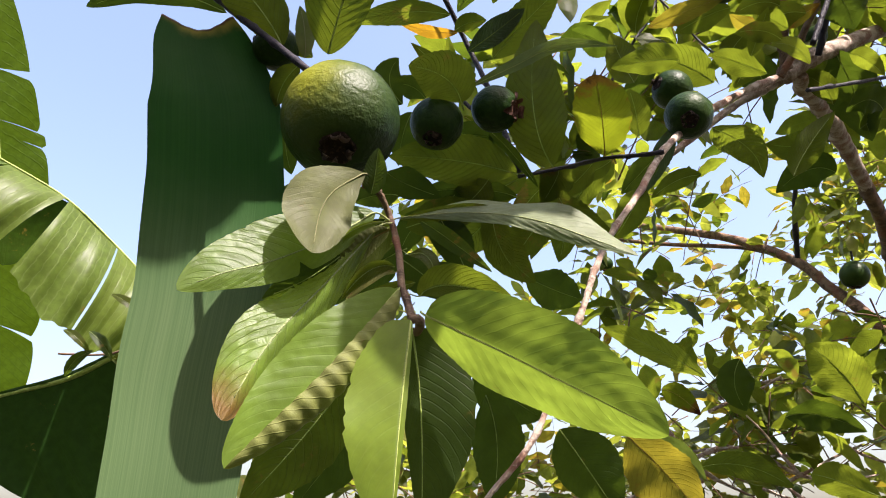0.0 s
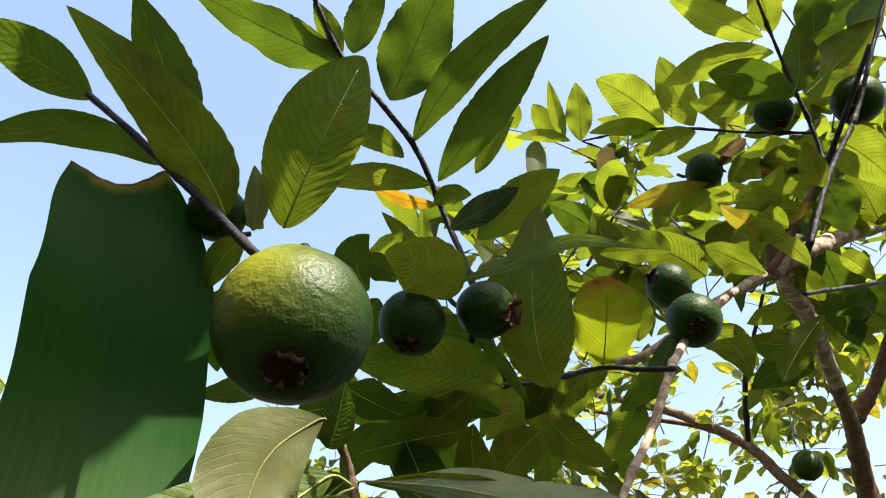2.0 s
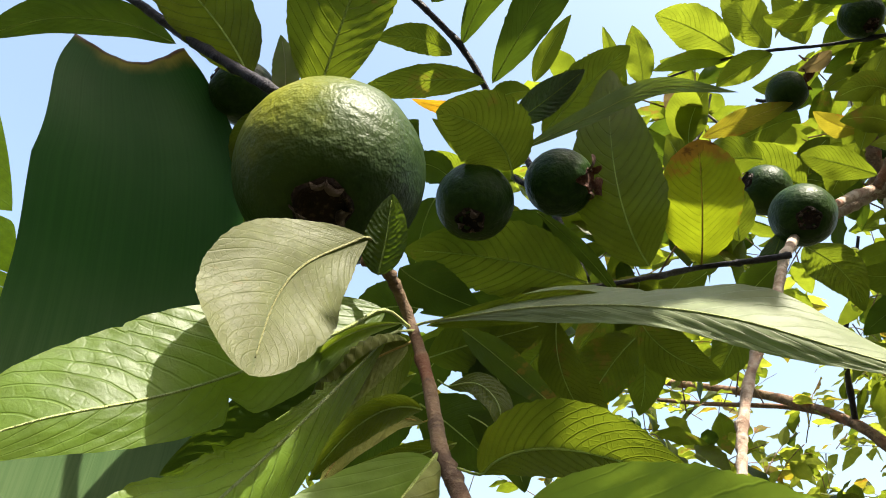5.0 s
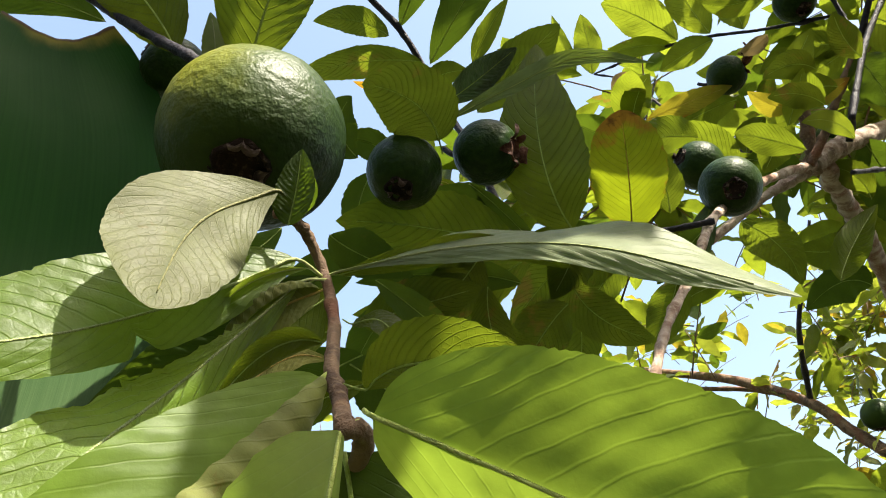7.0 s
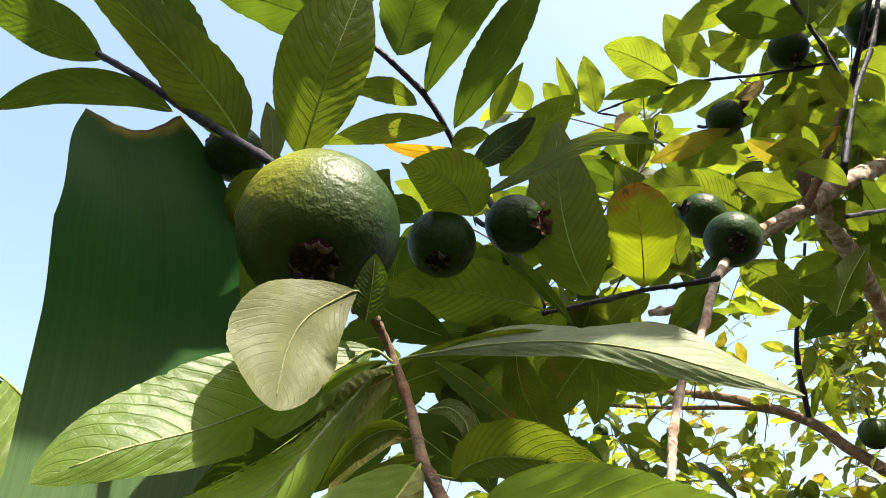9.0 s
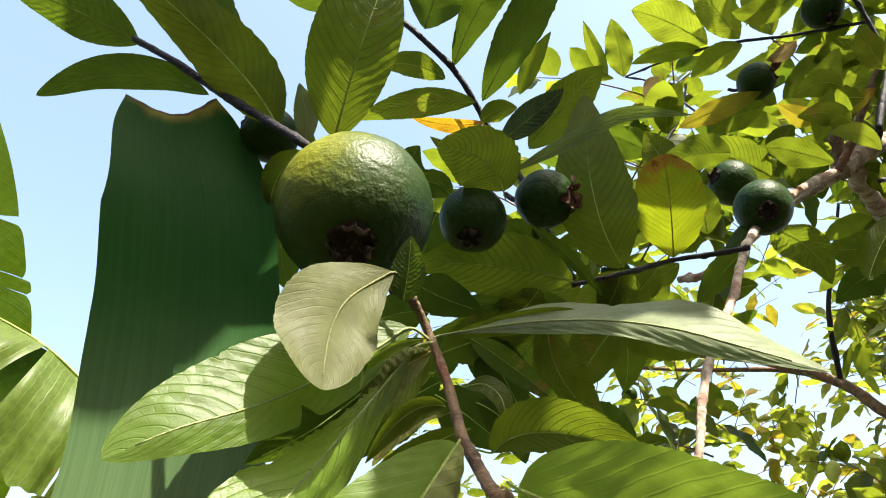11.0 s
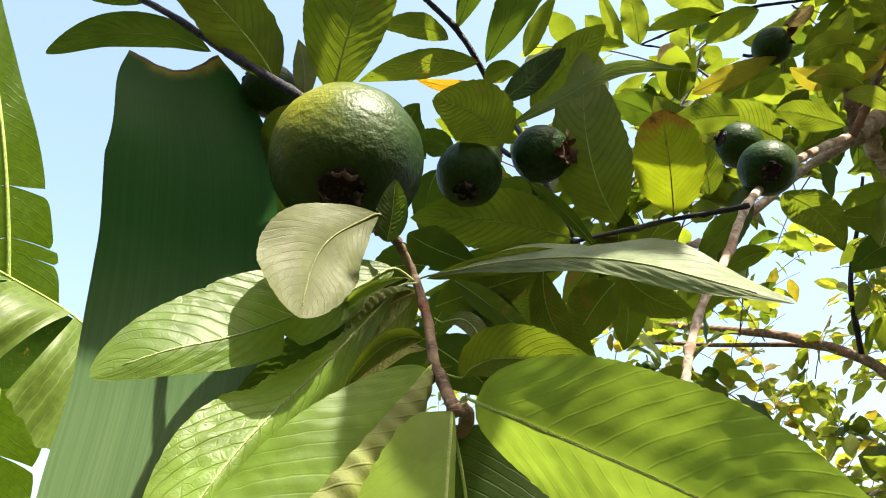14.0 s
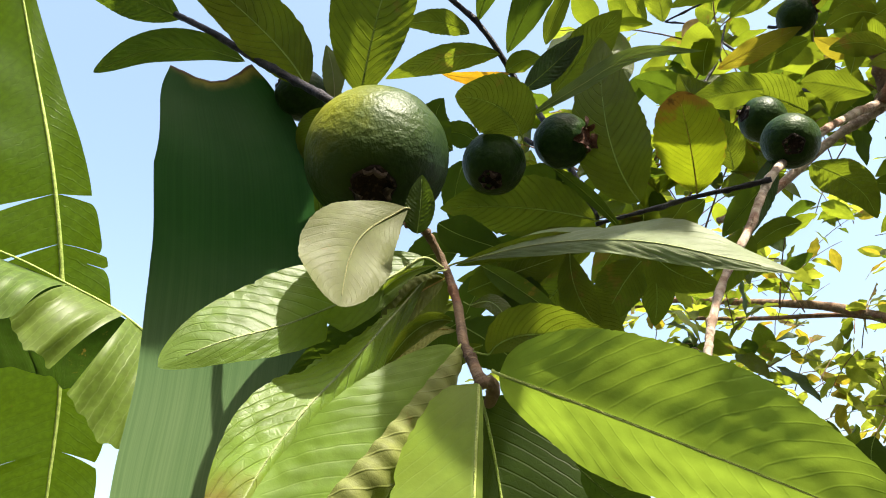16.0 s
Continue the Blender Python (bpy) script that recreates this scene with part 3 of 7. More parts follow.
def clump(centre, radii, count, kind, size):
    """Small sprays of leaves in opposite pairs on thin twigs, scattered in an uneven ellipsoid."""
    rng = random.Random(int(1000 * (centre[0] + 7 * centre[1])))
    centre = np.array(centre)
    made = 0
    while made < count:
        o = np.array([rng.gauss(0, 0.5) for _ in range(3)])
        if np.linalg.norm(o) > 1.25:
            continue
        start = centre + o * np.array(radii)
        way = np.array((rng.uniform(-1, 1), rng.uniform(-1, 1), rng.uniform(-0.35, 0.9)))
        way /= np.linalg.norm(way)
        pairs = rng.randint(2, 4)
        step = size * 0.42
        path = [start + way * step * k + np.array((0, 0, -0.02 * size * k * k)) for k in range(-2, pairs + 1)]
        tv, tf = tube(path, lambda u: 0.0016 - 0.0008 * u, 4)
        store = clump_sheets.setdefault("twig", ([], [], []))
        off = len(store[0])
        store[0].extend(tv)
        store[1].extend(tuple(off + i for i in face) for face in tf)
        store[2].extend([(0.5, 0.5)] * len(tv))
        side = np.cross(way, (0, 0, 1.0))
        side /= np.linalg.norm(side) + 1e-9
        for k in range(pairs):
            root = path[k + 2]
            for sgn in (-1, 1):
                if rng.random() < 0.12:
                    continue
                ax = side * sgn if k % 2 == 0 else (np.array((0, 0, 1.0)) * sgn * 0.6 + side * 0.4 * sgn)
                d = ax + way * rng.uniform(0.2, 0.9) + np.array([rng.gauss(0, 0.25) for _ in range(3)])
                d /= np.linalg.norm(d)
                ln = size * rng.uniform(0.7, 1.15)
                up = np.array((rng.gauss(0, 0.45), rng.gauss(0, 0.45), 1.0))
                tip = root + d * ln + np.array((0, 0, -ln * rng.uniform(0.0, 0.3)))
                mid = (root + tip) / 2 + up * ln * rng.uniform(-0.02, 0.12)
                w = ln * rng.uniform(0.19, 0.26)
                r = rng.random()
                if kind == "near":
                    key = "green" if r < 0.40 else "light" if r < 0.85 else "dark"
                else:
                    key = "green" if r < 0.25 else "far" if r < 0.80 else "dark" if r < 0.84 else "turn"
                lv, lf, lu = leaf_sheet(root + d * 0.06 * ln, mid, tip, w, w, up, 8, 4, rng.uniform(-5, 26), 0, 0.16, 0.46, 0.75, 0.8, 0, 0, rng.randint(0, 10 ** 6))
                made += 1
                if kind == "near" and single_leaves[0] < 170:
                    single_leaves[0] += 1
                    part("leaf", mesh_from("leaf", lv, lf, [single_mats[key]], lu), tree)
                    continue
                store = clump_sheets.setdefault(key, ([], [], []))
                off = len(store[0])
                store[0].extend(lv)
                store[1].extend(tuple(off + i for i in face) for face in lf)
                store[2].extend(lu)


def cut_leaf(centres, halves, facing):
    """A broad gutter-shaped leaf blade, cut off in a shallow notch at the top, running down to the soil."""
    cs = [np.array(c, float) for c in centres]
    run = cs[-1] - cs[-2]
    run /= np.linalg.norm(run)
    run = run + np.array((0, 0, -0.6))
    run /= -run[2]
    for h in (0.10, 0.26, 0.55, 0.95):
        cs.append(cs[len(centres) - 1] + run * h)
    cs.append(cs[-1] + run * (cs[-1][2] + 0.03))
    path = spline(cs, 12)
    hw = np.interp(np.linspace(0, len(cs) - 1, len(path)), range(len(cs)), list(halves) + [halves[-1] * 0.95] * (len(cs) - len(halves)))
    n0 = np.array(facing, float)
    nv, verts, uvs, faces = 20, [], [], []
    length = 0.0
    plant = thing("broad_leaf", (cs[-1][0], cs[-1][1], 0), "broad upright green leaf blade with a notched brown-edged cut top", "leaf")
    for layer in (0, 1):
        length = 0.0
        for i, c in enumerate(path):
            d = path[min(i + 1, len(path) - 1)] - path[max(i - 1, 0)]
            d /= np.linalg.norm(d)
            if i:
                length += np.linalg.norm(c - path[i - 1])
            n = n0 - d * (n0 @ d)
            n /= np.linalg.norm(n)
            s = np.cross(d, n)
            for j in range(nv + 1):
                x = 2 * j / nv - 1
                w = hw[i] * (1 + 0.012 * math.sin(7 * length * 10 + 2 * x))
                gut = 0.16 * w * (x * x - 0.4) + 0.05 * w * math.sin(2.1 * x + 9 * length)
                notch = max(0.0, 1 - length / 0.05) * (0.010 * (1 - x * x) ** 1.5 + 0.0003 * math.sin(17 * x))
                verts.append(c + s * (x * w) + n * (gut - layer * 0.0035 * (1 - x ** 6)) + d * notch)
                uvs.append((length * 1.9, x * 0.5 + 0.5))
    rows, row = len(path), nv + 1
    for layer in (0, 1):
        for i in range(rows - 1):
            for j in range(nv):
                a = layer * rows * row + i * row + j
                q = (a, a + 1, a + row + 1, a + row)
                faces.append(q if layer == 0 else q[::-1])
    for j in range(nv):
        faces.append((j, j + rows * row, j + 1 + rows * row, j + 1))
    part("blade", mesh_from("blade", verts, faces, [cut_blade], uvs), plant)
    rim = [(verts[j] + verts[j + rows * row]) / 2 for j in range(1, nv)]
    ev, ef = tube(spline(rim, 2), lambda u: 0.0005 * math.sin(math.pi * (0.1 + 0.8 * u)), 6, 0.3, 5)
    part("cut_edge", mesh_from("cut_edge", ev, ef, [dry_brown]), plant, "dried brown cut edge")


banana = thing("banana_plant", (-1.55, 1.75, 0.0), "banana plant with large torn green leaves, one folded over", "plant")
limb("stem", banana, stem_green, [(-1.55, 1.75, -0.05), (-1.55, 1.76, 0.6), (-1.5, 1.77, 1.2), (-1.42, 1.76, 1.62)], 0.10, 0.05, knots=0.05)


def banana_leaf(parent, mat, points, wp, wn, facing, droop=0.1, tears=6, shape=1.0, pleat=0.006, rib=0.007, gap=0.03, lean=(0.16, 0.26)):
    """A long midrib with two half blades, each torn into strips along its side veins."""
    leaf_count[0] += 1
    rng = random.Random(500 + leaf_count[0])
    path = spline(points, 14)
    n_rows = len(path)
    v, f = tube(path, lambda u: rib * (1 - 0.6 * abs(1 - 2 * u)), 8)
    spine = part("midrib", mesh_from("midrib", v, f, [midrib_green]), parent)
    n0 = np.array(facing, float)
    frames = []
    for i, c in enumerate(path):
        d = path[min(i + 1, n_rows - 1)] - path[max(i - 1, 0)]
        d /= np.linalg.norm(d)
        n = n0 - d * (n0 @ d)
        n /= np.linalg.norm(n)
        frames.append((c, d, n, np.cross(d, n)))
    sub = 4
    span = sum(np.linalg.norm(b - a) for a, b in zip(path, path[1:]))
    for sgn, width in ((1, wp), (-1, wn)):
        cuts = sorted([0.0, 1.0] + (list(tears) if isinstance(tears, tuple) else [rng.uniform(0.06, 0.94) for _ in range(tears)]))
        for lo, hi in zip(cuts, cuts[1:]):
            count = max(2, int((hi - lo) * n_rows * sub))
            verts, uvs, faces = [], [], []
            lift, sag, back = rng.uniform(-0.05, 0.07), rng.uniform(0.8, 1.3), rng.uniform(*lean)
            nv = 12
            for i in range(count + 1):
                k = i / count
                u = lo + (hi - lo) * k
                x = u * (n_rows - 1)
                a = min(int(x), n_rows - 2)
                c, d, n, s = (frames[a][m] * (1 - (x - a)) + frames[a + 1][m] * (x - a) for m in range(4))
                w = width * max(0.02, math.sin(math.pi * u ** shape)) ** 0.6
                round_off = 1 - 0.10 * (2 * k - 1) ** 6 + 0.03 * math.sin(19 * u + lo * 40)
                for j in range(nv + 1):
                    y = j / nv
                    cc = c + d * ((0.5 - k) * (hi - lo) * span * gap * y ** 1.5)
                    ripple = pleat * (math.sin(60 * u + 3 * y) + 0.6 * math.sin(23 * u + 1.3)) * y
                    q = cc + s * (sgn * y * w * round_off) + d * (back * w * y) + n * (lift * w * y + ripple) + np.array((0, 0, -droop * sag * w * y * y))
                    verts.append(q)
                    uvs.append((u, 0.5 + sgn * 0.5 * (0.08 + 0.92 * y)))
            for i in range(count):
                for j in range(nv):
                    a = i * (nv + 1) + j
                    faces.append((a, a + 1, a + nv + 2, a + nv + 1))
            part("blade_strip", mesh_from("blade_strip", verts, faces, [mat], uvs), spine)


def draped_leaf(parent, ridge, strips):
    """A banana leaf folded over its midrib: strips torn apart along the side veins hang from the ridge, each given by its four corners."""
    v, f = tube(spline(ridge, 14), lambda u: 0.003, 8)
    spine = part("midrib", mesh_from("midrib", v, f, [midrib_green]), parent)
    for number, (mat, corners) in enumerate(strips):
        a, b, c, d = (np.array(p, float) for p in corners)
        rng = random.Random(70 + number)
        n = np.cross(b - a, d - a)
        n /= np.linalg.norm(n)
        if n[1] > 0:
            n = -n
        across, along = np.linalg.norm(b - a), np.linalg.norm(d - a)
        nu, nv, phase = 40, 16, rng.uniform(0, 6)
        verts, uvs, faces = [], [], []
        for i in range(nu + 1):
            k = i / nu
            top, low = a + (b - a) * k, d + (c - d) * k
            ragged = 0.07 * math.sin(math.pi * k) + 0.025 * math.sin(11 * k + phase) + 0.012 * math.sin(31 * k + 2 * phase)
            for j in range(nv + 1):
                y = j / nv
                pleat = (0.0035 * math.sin(30 * across * k * 4 + phase) + 0.007 * math.sin(9 * k + phase)) * y ** 0.7
                arch = 0.10 * along * math.sin(math.pi * min(1, y * 1.1)) - 0.10 * along * y ** 4
                verts.append(top + (low - top) * (y * (1 + ragged * y)) + n * (pleat + arch))
                uvs.append((number + k * across * 1.6, 0.5 + 0.5 * (0.05 + 0.9 * y)))
        for i in range(nu):
            for j in range(nv):
                p = i * (nv + 1) + j
                faces.append((p, p + 1, p + nv + 2, p + nv + 1))
        part("blade_strip", mesh_from("blade_strip", verts, faces, [mat], uvs), spine)


# main limbs
limb('branch', tree, bark, [(0.8016, 0.9580, 2.3540), (0.6321, 0.8922, 2.2627), (0.5395, 0.8492, 2.2037), (0.5007, 0.8371, 2.1794), (0.4729, 0.8354, 2.1595)], 0.0105, 0.012, knots=0.12)
limb('branch', tree, bark, [(0.4757, 0.8349, 2.1606), (0.3807, 0.7481, 2.0765), (0.2987, 0.6651, 1.9889), (0.2442, 0.5941, 1.9146), (0.2024, 0.5402, 1.8394), (0.1726, 0.5128, 1.7907), (0.1541, 0.4923, 1.7500), (0.1447, 0.4807, 1.7231), (0.1071, 0.4569, 1.6340), (0.0743, 0.4494, 1.5931), (0.0535, 0.4500, 1.5617)], 0.0060, 0.0014, knots=0.22, grow=0.4)
limb('branch', tree, bark, [(0.4669, 0.8392, 2.1528), (0.4276, 0.8366, 2.1323), (0.3959, 0.8443, 2.1159), (0.2957, 0.8336, 2.0373), (0.2606, 0.8642, 2.0445)], 0.0062, 0.004, knots=0.15)
limb('branch', tree, bark_red, [(0.4759, 0.8334, 2.1629), (0.4729, 0.8155, 2.1981), (0.4689, 0.7887, 2.2464), (0.4662, 0.7721, 2.2705)], 0.008, 0.005, knots=0.16)
limb('twig', tree, bark_red, [(0.4563, 0.8112, 2.1402), (0.4757, 0.7899, 2.1692), (0.4895, 0.7697, 2.1963), (0.5096, 0.7427, 2.2327)], 0.0052, 0.0035, knots=0.16)
limb('branch', tree, bark_dark, [(0.5112, 0.8138, 2.1724), (0.5210, 0.7788, 2.2188), (0.5252, 0.7384, 2.2557), (0.5376, 0.6960, 2.2954), (0.5567, 0.6390, 2.3547)], 0.0040, 0.0028, knots=0.16)
limb('twig', tree, bark_dark, [(0.4587, 0.7533, 2.0781), (0.5145, 0.7839, 2.1039), (0.6083, 0.8290, 2.1437), (0.6706, 0.8600, 2.1689)], 0.0026, 0.0018, knots=0.2)
limb('branch', tree, bark_red, [(0.9396, 0.8212, 2.9585), (0.8729, 0.9180, 2.7258), (0.8683, 1.0252, 2.5668), (0.9587, 1.1954, 2.4030), (1.0640, 1.3693, 2.2339)], 0.012, 0.02, knots=0.15)
limb('twig', tree, bark_dark, [(0.2377, 0.5732, 1.8994), (0.2153, 0.5817, 1.9018), (0.1883, 0.5990, 1.9104), (0.1395, 0.5759, 1.8883), (0.1053, 0.5688, 1.8791)], 0.0022, 0.0014, knots=0.2)
limb('branch', tree, bark_red, [(0.3002, 2.8072, 2.8719), (0.4590, 2.6716, 2.8121), (0.6333, 2.4668, 2.6786), (0.8166, 2.2216, 2.5162), (0.9431, 2.0823, 2.3757), (0.9957, 2.0325, 2.2781), (1.0467, 1.9947, 2.1979), (1.1439, 1.9599, 2.0494)], 0.01, 0.017, knots=0.06)
limb('twig', tree, bark_red, [(0.4713, 2.5762, 2.6896), (0.6609, 2.4115, 2.5869), (0.8314, 2.2381, 2.4949), (0.9005, 2.1392, 2.4308)], 0.006, 0.008, knots=0.06)
limb('twig', tree, bark_dark, [(0.9468, 2.0789, 2.3805), (0.9290, 1.9641, 2.5337), (0.9546, 1.8732, 2.6574), (0.9774, 1.7914, 2.7687)], 0.008, 0.004, knots=0.08)
limb('branch', tree, bark, [(0.4965, 0.8495, 2.1677), (0.5616, 0.9480, 2.1822), (0.6236, 1.0379, 2.1916), (0.7424, 1.2233, 2.1841)], 0.0105, 0.0125, knots=0.16)
limb('branch', tree, bark_red, [(0.8345, 1.3690, 2.1642), (0.8716, 1.3294, 2.2227), (0.9005, 1.2757, 2.3021), (0.9443, 1.2042, 2.4081)], 0.013, 0.009, knots=0.16)
limb('trunk', tree, bark_red, [(0.7376, 1.2165, 2.1852), (0.8310, 1.3617, 2.1571), (0.9200, 1.5260, 2.0917), (0.9300, 1.5560, 1.7917), (0.9400, 1.6060, 1.2917), (0.9600, 1.6460, -0.0500)], 0.0125, 0.055, knots=0.14, grow=2.0)
limb('branch', tree, bark_red, [(0.9300, 1.5560, 1.7917), (1.0500, 1.7360, 2.0417), (1.0905, 1.7633, 1.8916), (1.1439, 1.9599, 2.0494)], 0.034, 0.017, knots=0.08)

limb('twig', tree, bark_dark, [(0.4605, 0.6686, 2.4721), (0.4787, 0.6917, 2.4377), (0.4983, 0.7149, 2.3853), (0.5239, 0.7416, 2.3097), (0.5304, 0.7525, 2.2578)], 0.0018, 0.0028, knots=0.2)
limb('twig', tree, bark_dark, [(0.6327, 0.6489, 2.5003), (0.5906, 0.6925, 2.3822), (0.5648, 0.7151, 2.3130), (0.5135, 0.7254, 2.2265), (0.4628, 0.7234, 2.1224)], 0.0024, 0.0034, knots=0.2)
limb('twig', tree, bark_dark, [(0.2850, 0.9615, 2.4859), (0.3375, 0.9157, 2.4641), (0.3712, 0.8752, 2.4345), (0.4171, 0.8370, 2.4014), (0.4691, 0.8018, 2.3639), (0.5290, 0.7497, 2.3156)], 0.0014, 0.0022, knots=0.2)
limb('twig', tree, bark_dark, [(0.2393, 0.8243, 2.1531), (0.2879, 0.8546, 2.2509), (0.3112, 0.8551, 2.2858), (0.3388, 0.8667, 2.3578)], 0.0022, 0.0014, knots=0.2)
limb('twig', tree, bark_dark, [(0.4182, 0.8506, 2.2023), (0.4098, 0.8857, 2.2397), (0.3983, 0.9157, 2.2848), (0.3297, 0.9383, 2.4306), (0.2850, 0.9615, 2.4859)], 0.0022, 0.0012, knots=0.2)

# bare twigs low in the crown
limb('twig', tree, bark, [(0.6335, 1.6883, 1.7561), (0.6909, 1.7170, 1.6954), (0.7731, 1.7546, 1.6572), (0.8188, 1.7513, 1.5967)], 0.0044, 0.0017, knots=0.2)
limb('twig', tree, bark, [(0.3380, 1.3306, 1.7993), (0.3577, 1.3136, 1.7699), (0.3700, 1.2963, 1.7371), (0.3929, 1.3421, 1.7115)], 0.0055, 0.0019, knots=0.2)
limb('twig', tree, bark, [(0.4611, 1.5405, 1.7026), (0.3958, 1.5587, 1.7402), (0.3243, 1.5167, 1.7808), (0.2688, 1.4590, 1.8342)], 0.0038, 0.0017, knots=0.2)
limb('twig', tree, bark, [(0.3376, 1.3935, 1.7349), (0.3914, 1.3958, 1.7380), (0.4355, 1.3594, 1.7425), (0.4765, 1.3230, 1.7395)], 0.0030, 0.0018, knots=0.2)
limb('twig', tree, bark, [(0.4119, 1.2077, 1.7241), (0.3551, 1.2346, 1.7007), (0.3057, 1.2833, 1.6661), (0.2379, 1.2737, 1.6435)], 0.0033, 0.0018, knots=0.2)
limb('twig', tree, bark, [(0.5429, 1.2524, 1.6885), (0.5280, 1.2735, 1.7211), (0.5144, 1.2936, 1.7574), (0.4800, 1.2626, 1.7834)], 0.0032, 0.0013, knots=0.2)
limb('twig', tree, bark, [(0.5344, 1.3317, 1.6768), (0.5746, 1.3050, 1.6947), (0.6322, 1.3279, 1.7207), (0.6780, 1.3172, 1.7401)], 0.0031, 0.0016, knots=0.2)
limb('twig', tree, bark, [(0.7115, 1.6130, 1.8598), (0.7609, 1.6360, 1.8044), (0.8401, 1.6890, 1.7692), (0.9144, 1.7023, 1.7459)], 0.0054, 0.0016, knots=0.2)
limb('twig', tree, bark, [(0.5259, 1.4960, 1.7366), (0.5792, 1.5404, 1.7449), (0.6238, 1.5524, 1.7530), (0.6596, 1.5449, 1.7458)], 0.0050, 0.0019, knots=0.2)
limb('twig', tree, bark, [(0.5243, 1.6693, 1.7469), (0.5989, 1.7083, 1.7150), (0.6721, 1.7261, 1.6874), (0.7561, 1.7576, 1.6719)], 0.0046, 0.0017, knots=0.2)
limb('twig', tree, bark, [(0.3324, 1.3349, 1.7479), (0.3980, 1.3776, 1.7241), (0.4588, 1.4099, 1.6922), (0.5291, 1.4563, 1.6671)], 0.0052, 0.0018, knots=0.2)
limb('twig', tree, bark, [(0.7092, 1.5525, 1.7018), (0.6350, 1.5360, 1.7185), (0.5772, 1.5327, 1.7576), (0.5113, 1.4801, 1.7982)], 0.0047, 0.0015, knots=0.2)
limb('twig', tree, bark, [(0.6039, 1.5972, 1.7397), (0.5706, 1.5980, 1.7608), (0.5367, 1.6022, 1.7811), (0.4850, 1.5548, 1.7865)], 0.0031, 0.0013, knots=0.2)
limb('twig', tree, bark, [(0.4267, 1.2892, 1.7954), (0.4714, 1.2928, 1.8154), (0.5262, 1.3238, 1.8379), (0.5650, 1.3101, 1.8593)], 0.0033, 0.0019, knots=0.2)
limb('twig', tree, bark, [(0.5104, 1.5207, 1.8636), (0.5718, 1.5559, 1.8889), (0.6215, 1.5478, 1.9026), (0.6795, 1.5630, 1.9094)], 0.0045, 0.0017, knots=0.2)
limb('twig', tree, bark, [(0.7233, 1.6069, 1.7049), (0.7601, 1.6160, 1.7056), (0.7802, 1.5840, 1.7114), (0.8291, 1.6189, 1.7211)], 0.0036, 0.0014, knots=0.2)

# upper twigs
limb('twig', tree, bark_dark, [(-0.1655, 0.3972, 1.9922), (-0.1300, 0.3945, 1.9601), (-0.1022, 0.3971, 1.9348), (-0.0704, 0.3929, 1.9038), (-0.0390, 0.3829, 1.8688), (-0.0327, 0.4130, 1.8790), (-0.0188, 0.4706, 1.8863)], 0.0021, 0.0028, knots=0.14)
limb('twig', tree, bark_dark, [(-0.0686, 0.4697, 2.2159), (-0.0344, 0.5079, 2.1590), (0.0049, 0.5249, 2.1156), (0.0354, 0.5467, 2.0831), (0.0614, 0.5785, 2.0358), (0.0817, 0.5712, 1.9750), (0.1056, 0.5664, 1.8823)], 0.0022, 0.0028, knots=0.14)

# near shoot
limb('shoot', tree, bark_red, [(0.0079, 0.3697, 1.7687), (0.0122, 0.3748, 1.7704), (0.0163, 0.3855, 1.7681), (0.0221, 0.3914, 1.7537), (0.0299, 0.3744, 1.7251), (0.0364, 0.3463, 1.6946), (0.0418, 0.3338, 1.6800), (0.0468, 0.3158, 1.6664), (0.0502, 0.3202, 1.6641), (0.0380, 0.3438, 1.6524), (0.0283, 0.3671, 1.6342), (0.0246, 0.3962, 1.5911), (0.0457, 0.4293, 1.5572), (0.0534, 0.4511, 1.5541)], 0.0019, 0.0022, knots=0.13)

# leaves of the near shoot
bent_leaf(tree, leaf_pale, [(0.0103, 0.3636, 1.7735), (0.0009, 0.3583, 1.7656), (-0.0068, 0.3500, 1.7533), (-0.0103, 0.3426, 1.7367), (-0.0099, 0.3329, 1.7098)], 0.0228, 0.0188, (0.7175, -0.6938, 0.0625), folds=(-8, 10), wide=0.56, qb=0.85, qt=0.6, quilt=0.007, wave=0.05, bites=((0.75, -1, 0.05, 0.02), (0.86, -1, 0.06, 0.015), (0.66, 1, 0.03, 0.012)), node=(0.0134, 0.3714, 1.7714), facing_tip=(0.6925, -0.7167, -0.0816))
bent_leaf(tree, leaf_dark, [(0.0130, 0.3699, 1.7628), (0.0160, 0.3651, 1.7740), (0.0182, 0.3601, 1.7890)], 0.0096, 0.0078, (-0.2877, -0.7264, -0.6242), folds=(20, 25), wide=0.35, qb=0.5, quilt=0.05, wave=0.05)
bent_leaf(tree, leaf_olive, [(0.0207, 0.3886, 1.7470), (0.0102, 0.3818, 1.7374), (-0.0004, 0.3777, 1.7239), (-0.0064, 0.3757, 1.7079)], 0.0167, 0.0072, (0.4323, -0.8522, -0.2946), folds=(0, 10), quilt=0.08, qb=0.5, wave=0.05, roll=3.4, roll_from=0.25, roll_side=1, node=(0.0234, 0.3921, 1.7513))
bent_leaf(tree, leaf_gloss, [(0.0142, 0.3782, 1.7543), (-0.0106, 0.3605, 1.7298), (-0.0339, 0.3422, 1.7101), (-0.0540, 0.3256, 1.6973), (-0.0730, 0.3151, 1.6848)], 0.0266, 0.0129, (0.4213, -0.8840, 0.2028), folds=(0, -14), wide=0.5, qb=0.6, qt=0.62, quilt=0.03, wave=0.05, bites=((0.47, -1, 0.62, 0.022), (0.36, 1, 0.05, 0.012), (0.62, 1, 0.06, 0.01)), node=(0.0217, 0.3914, 1.7539))
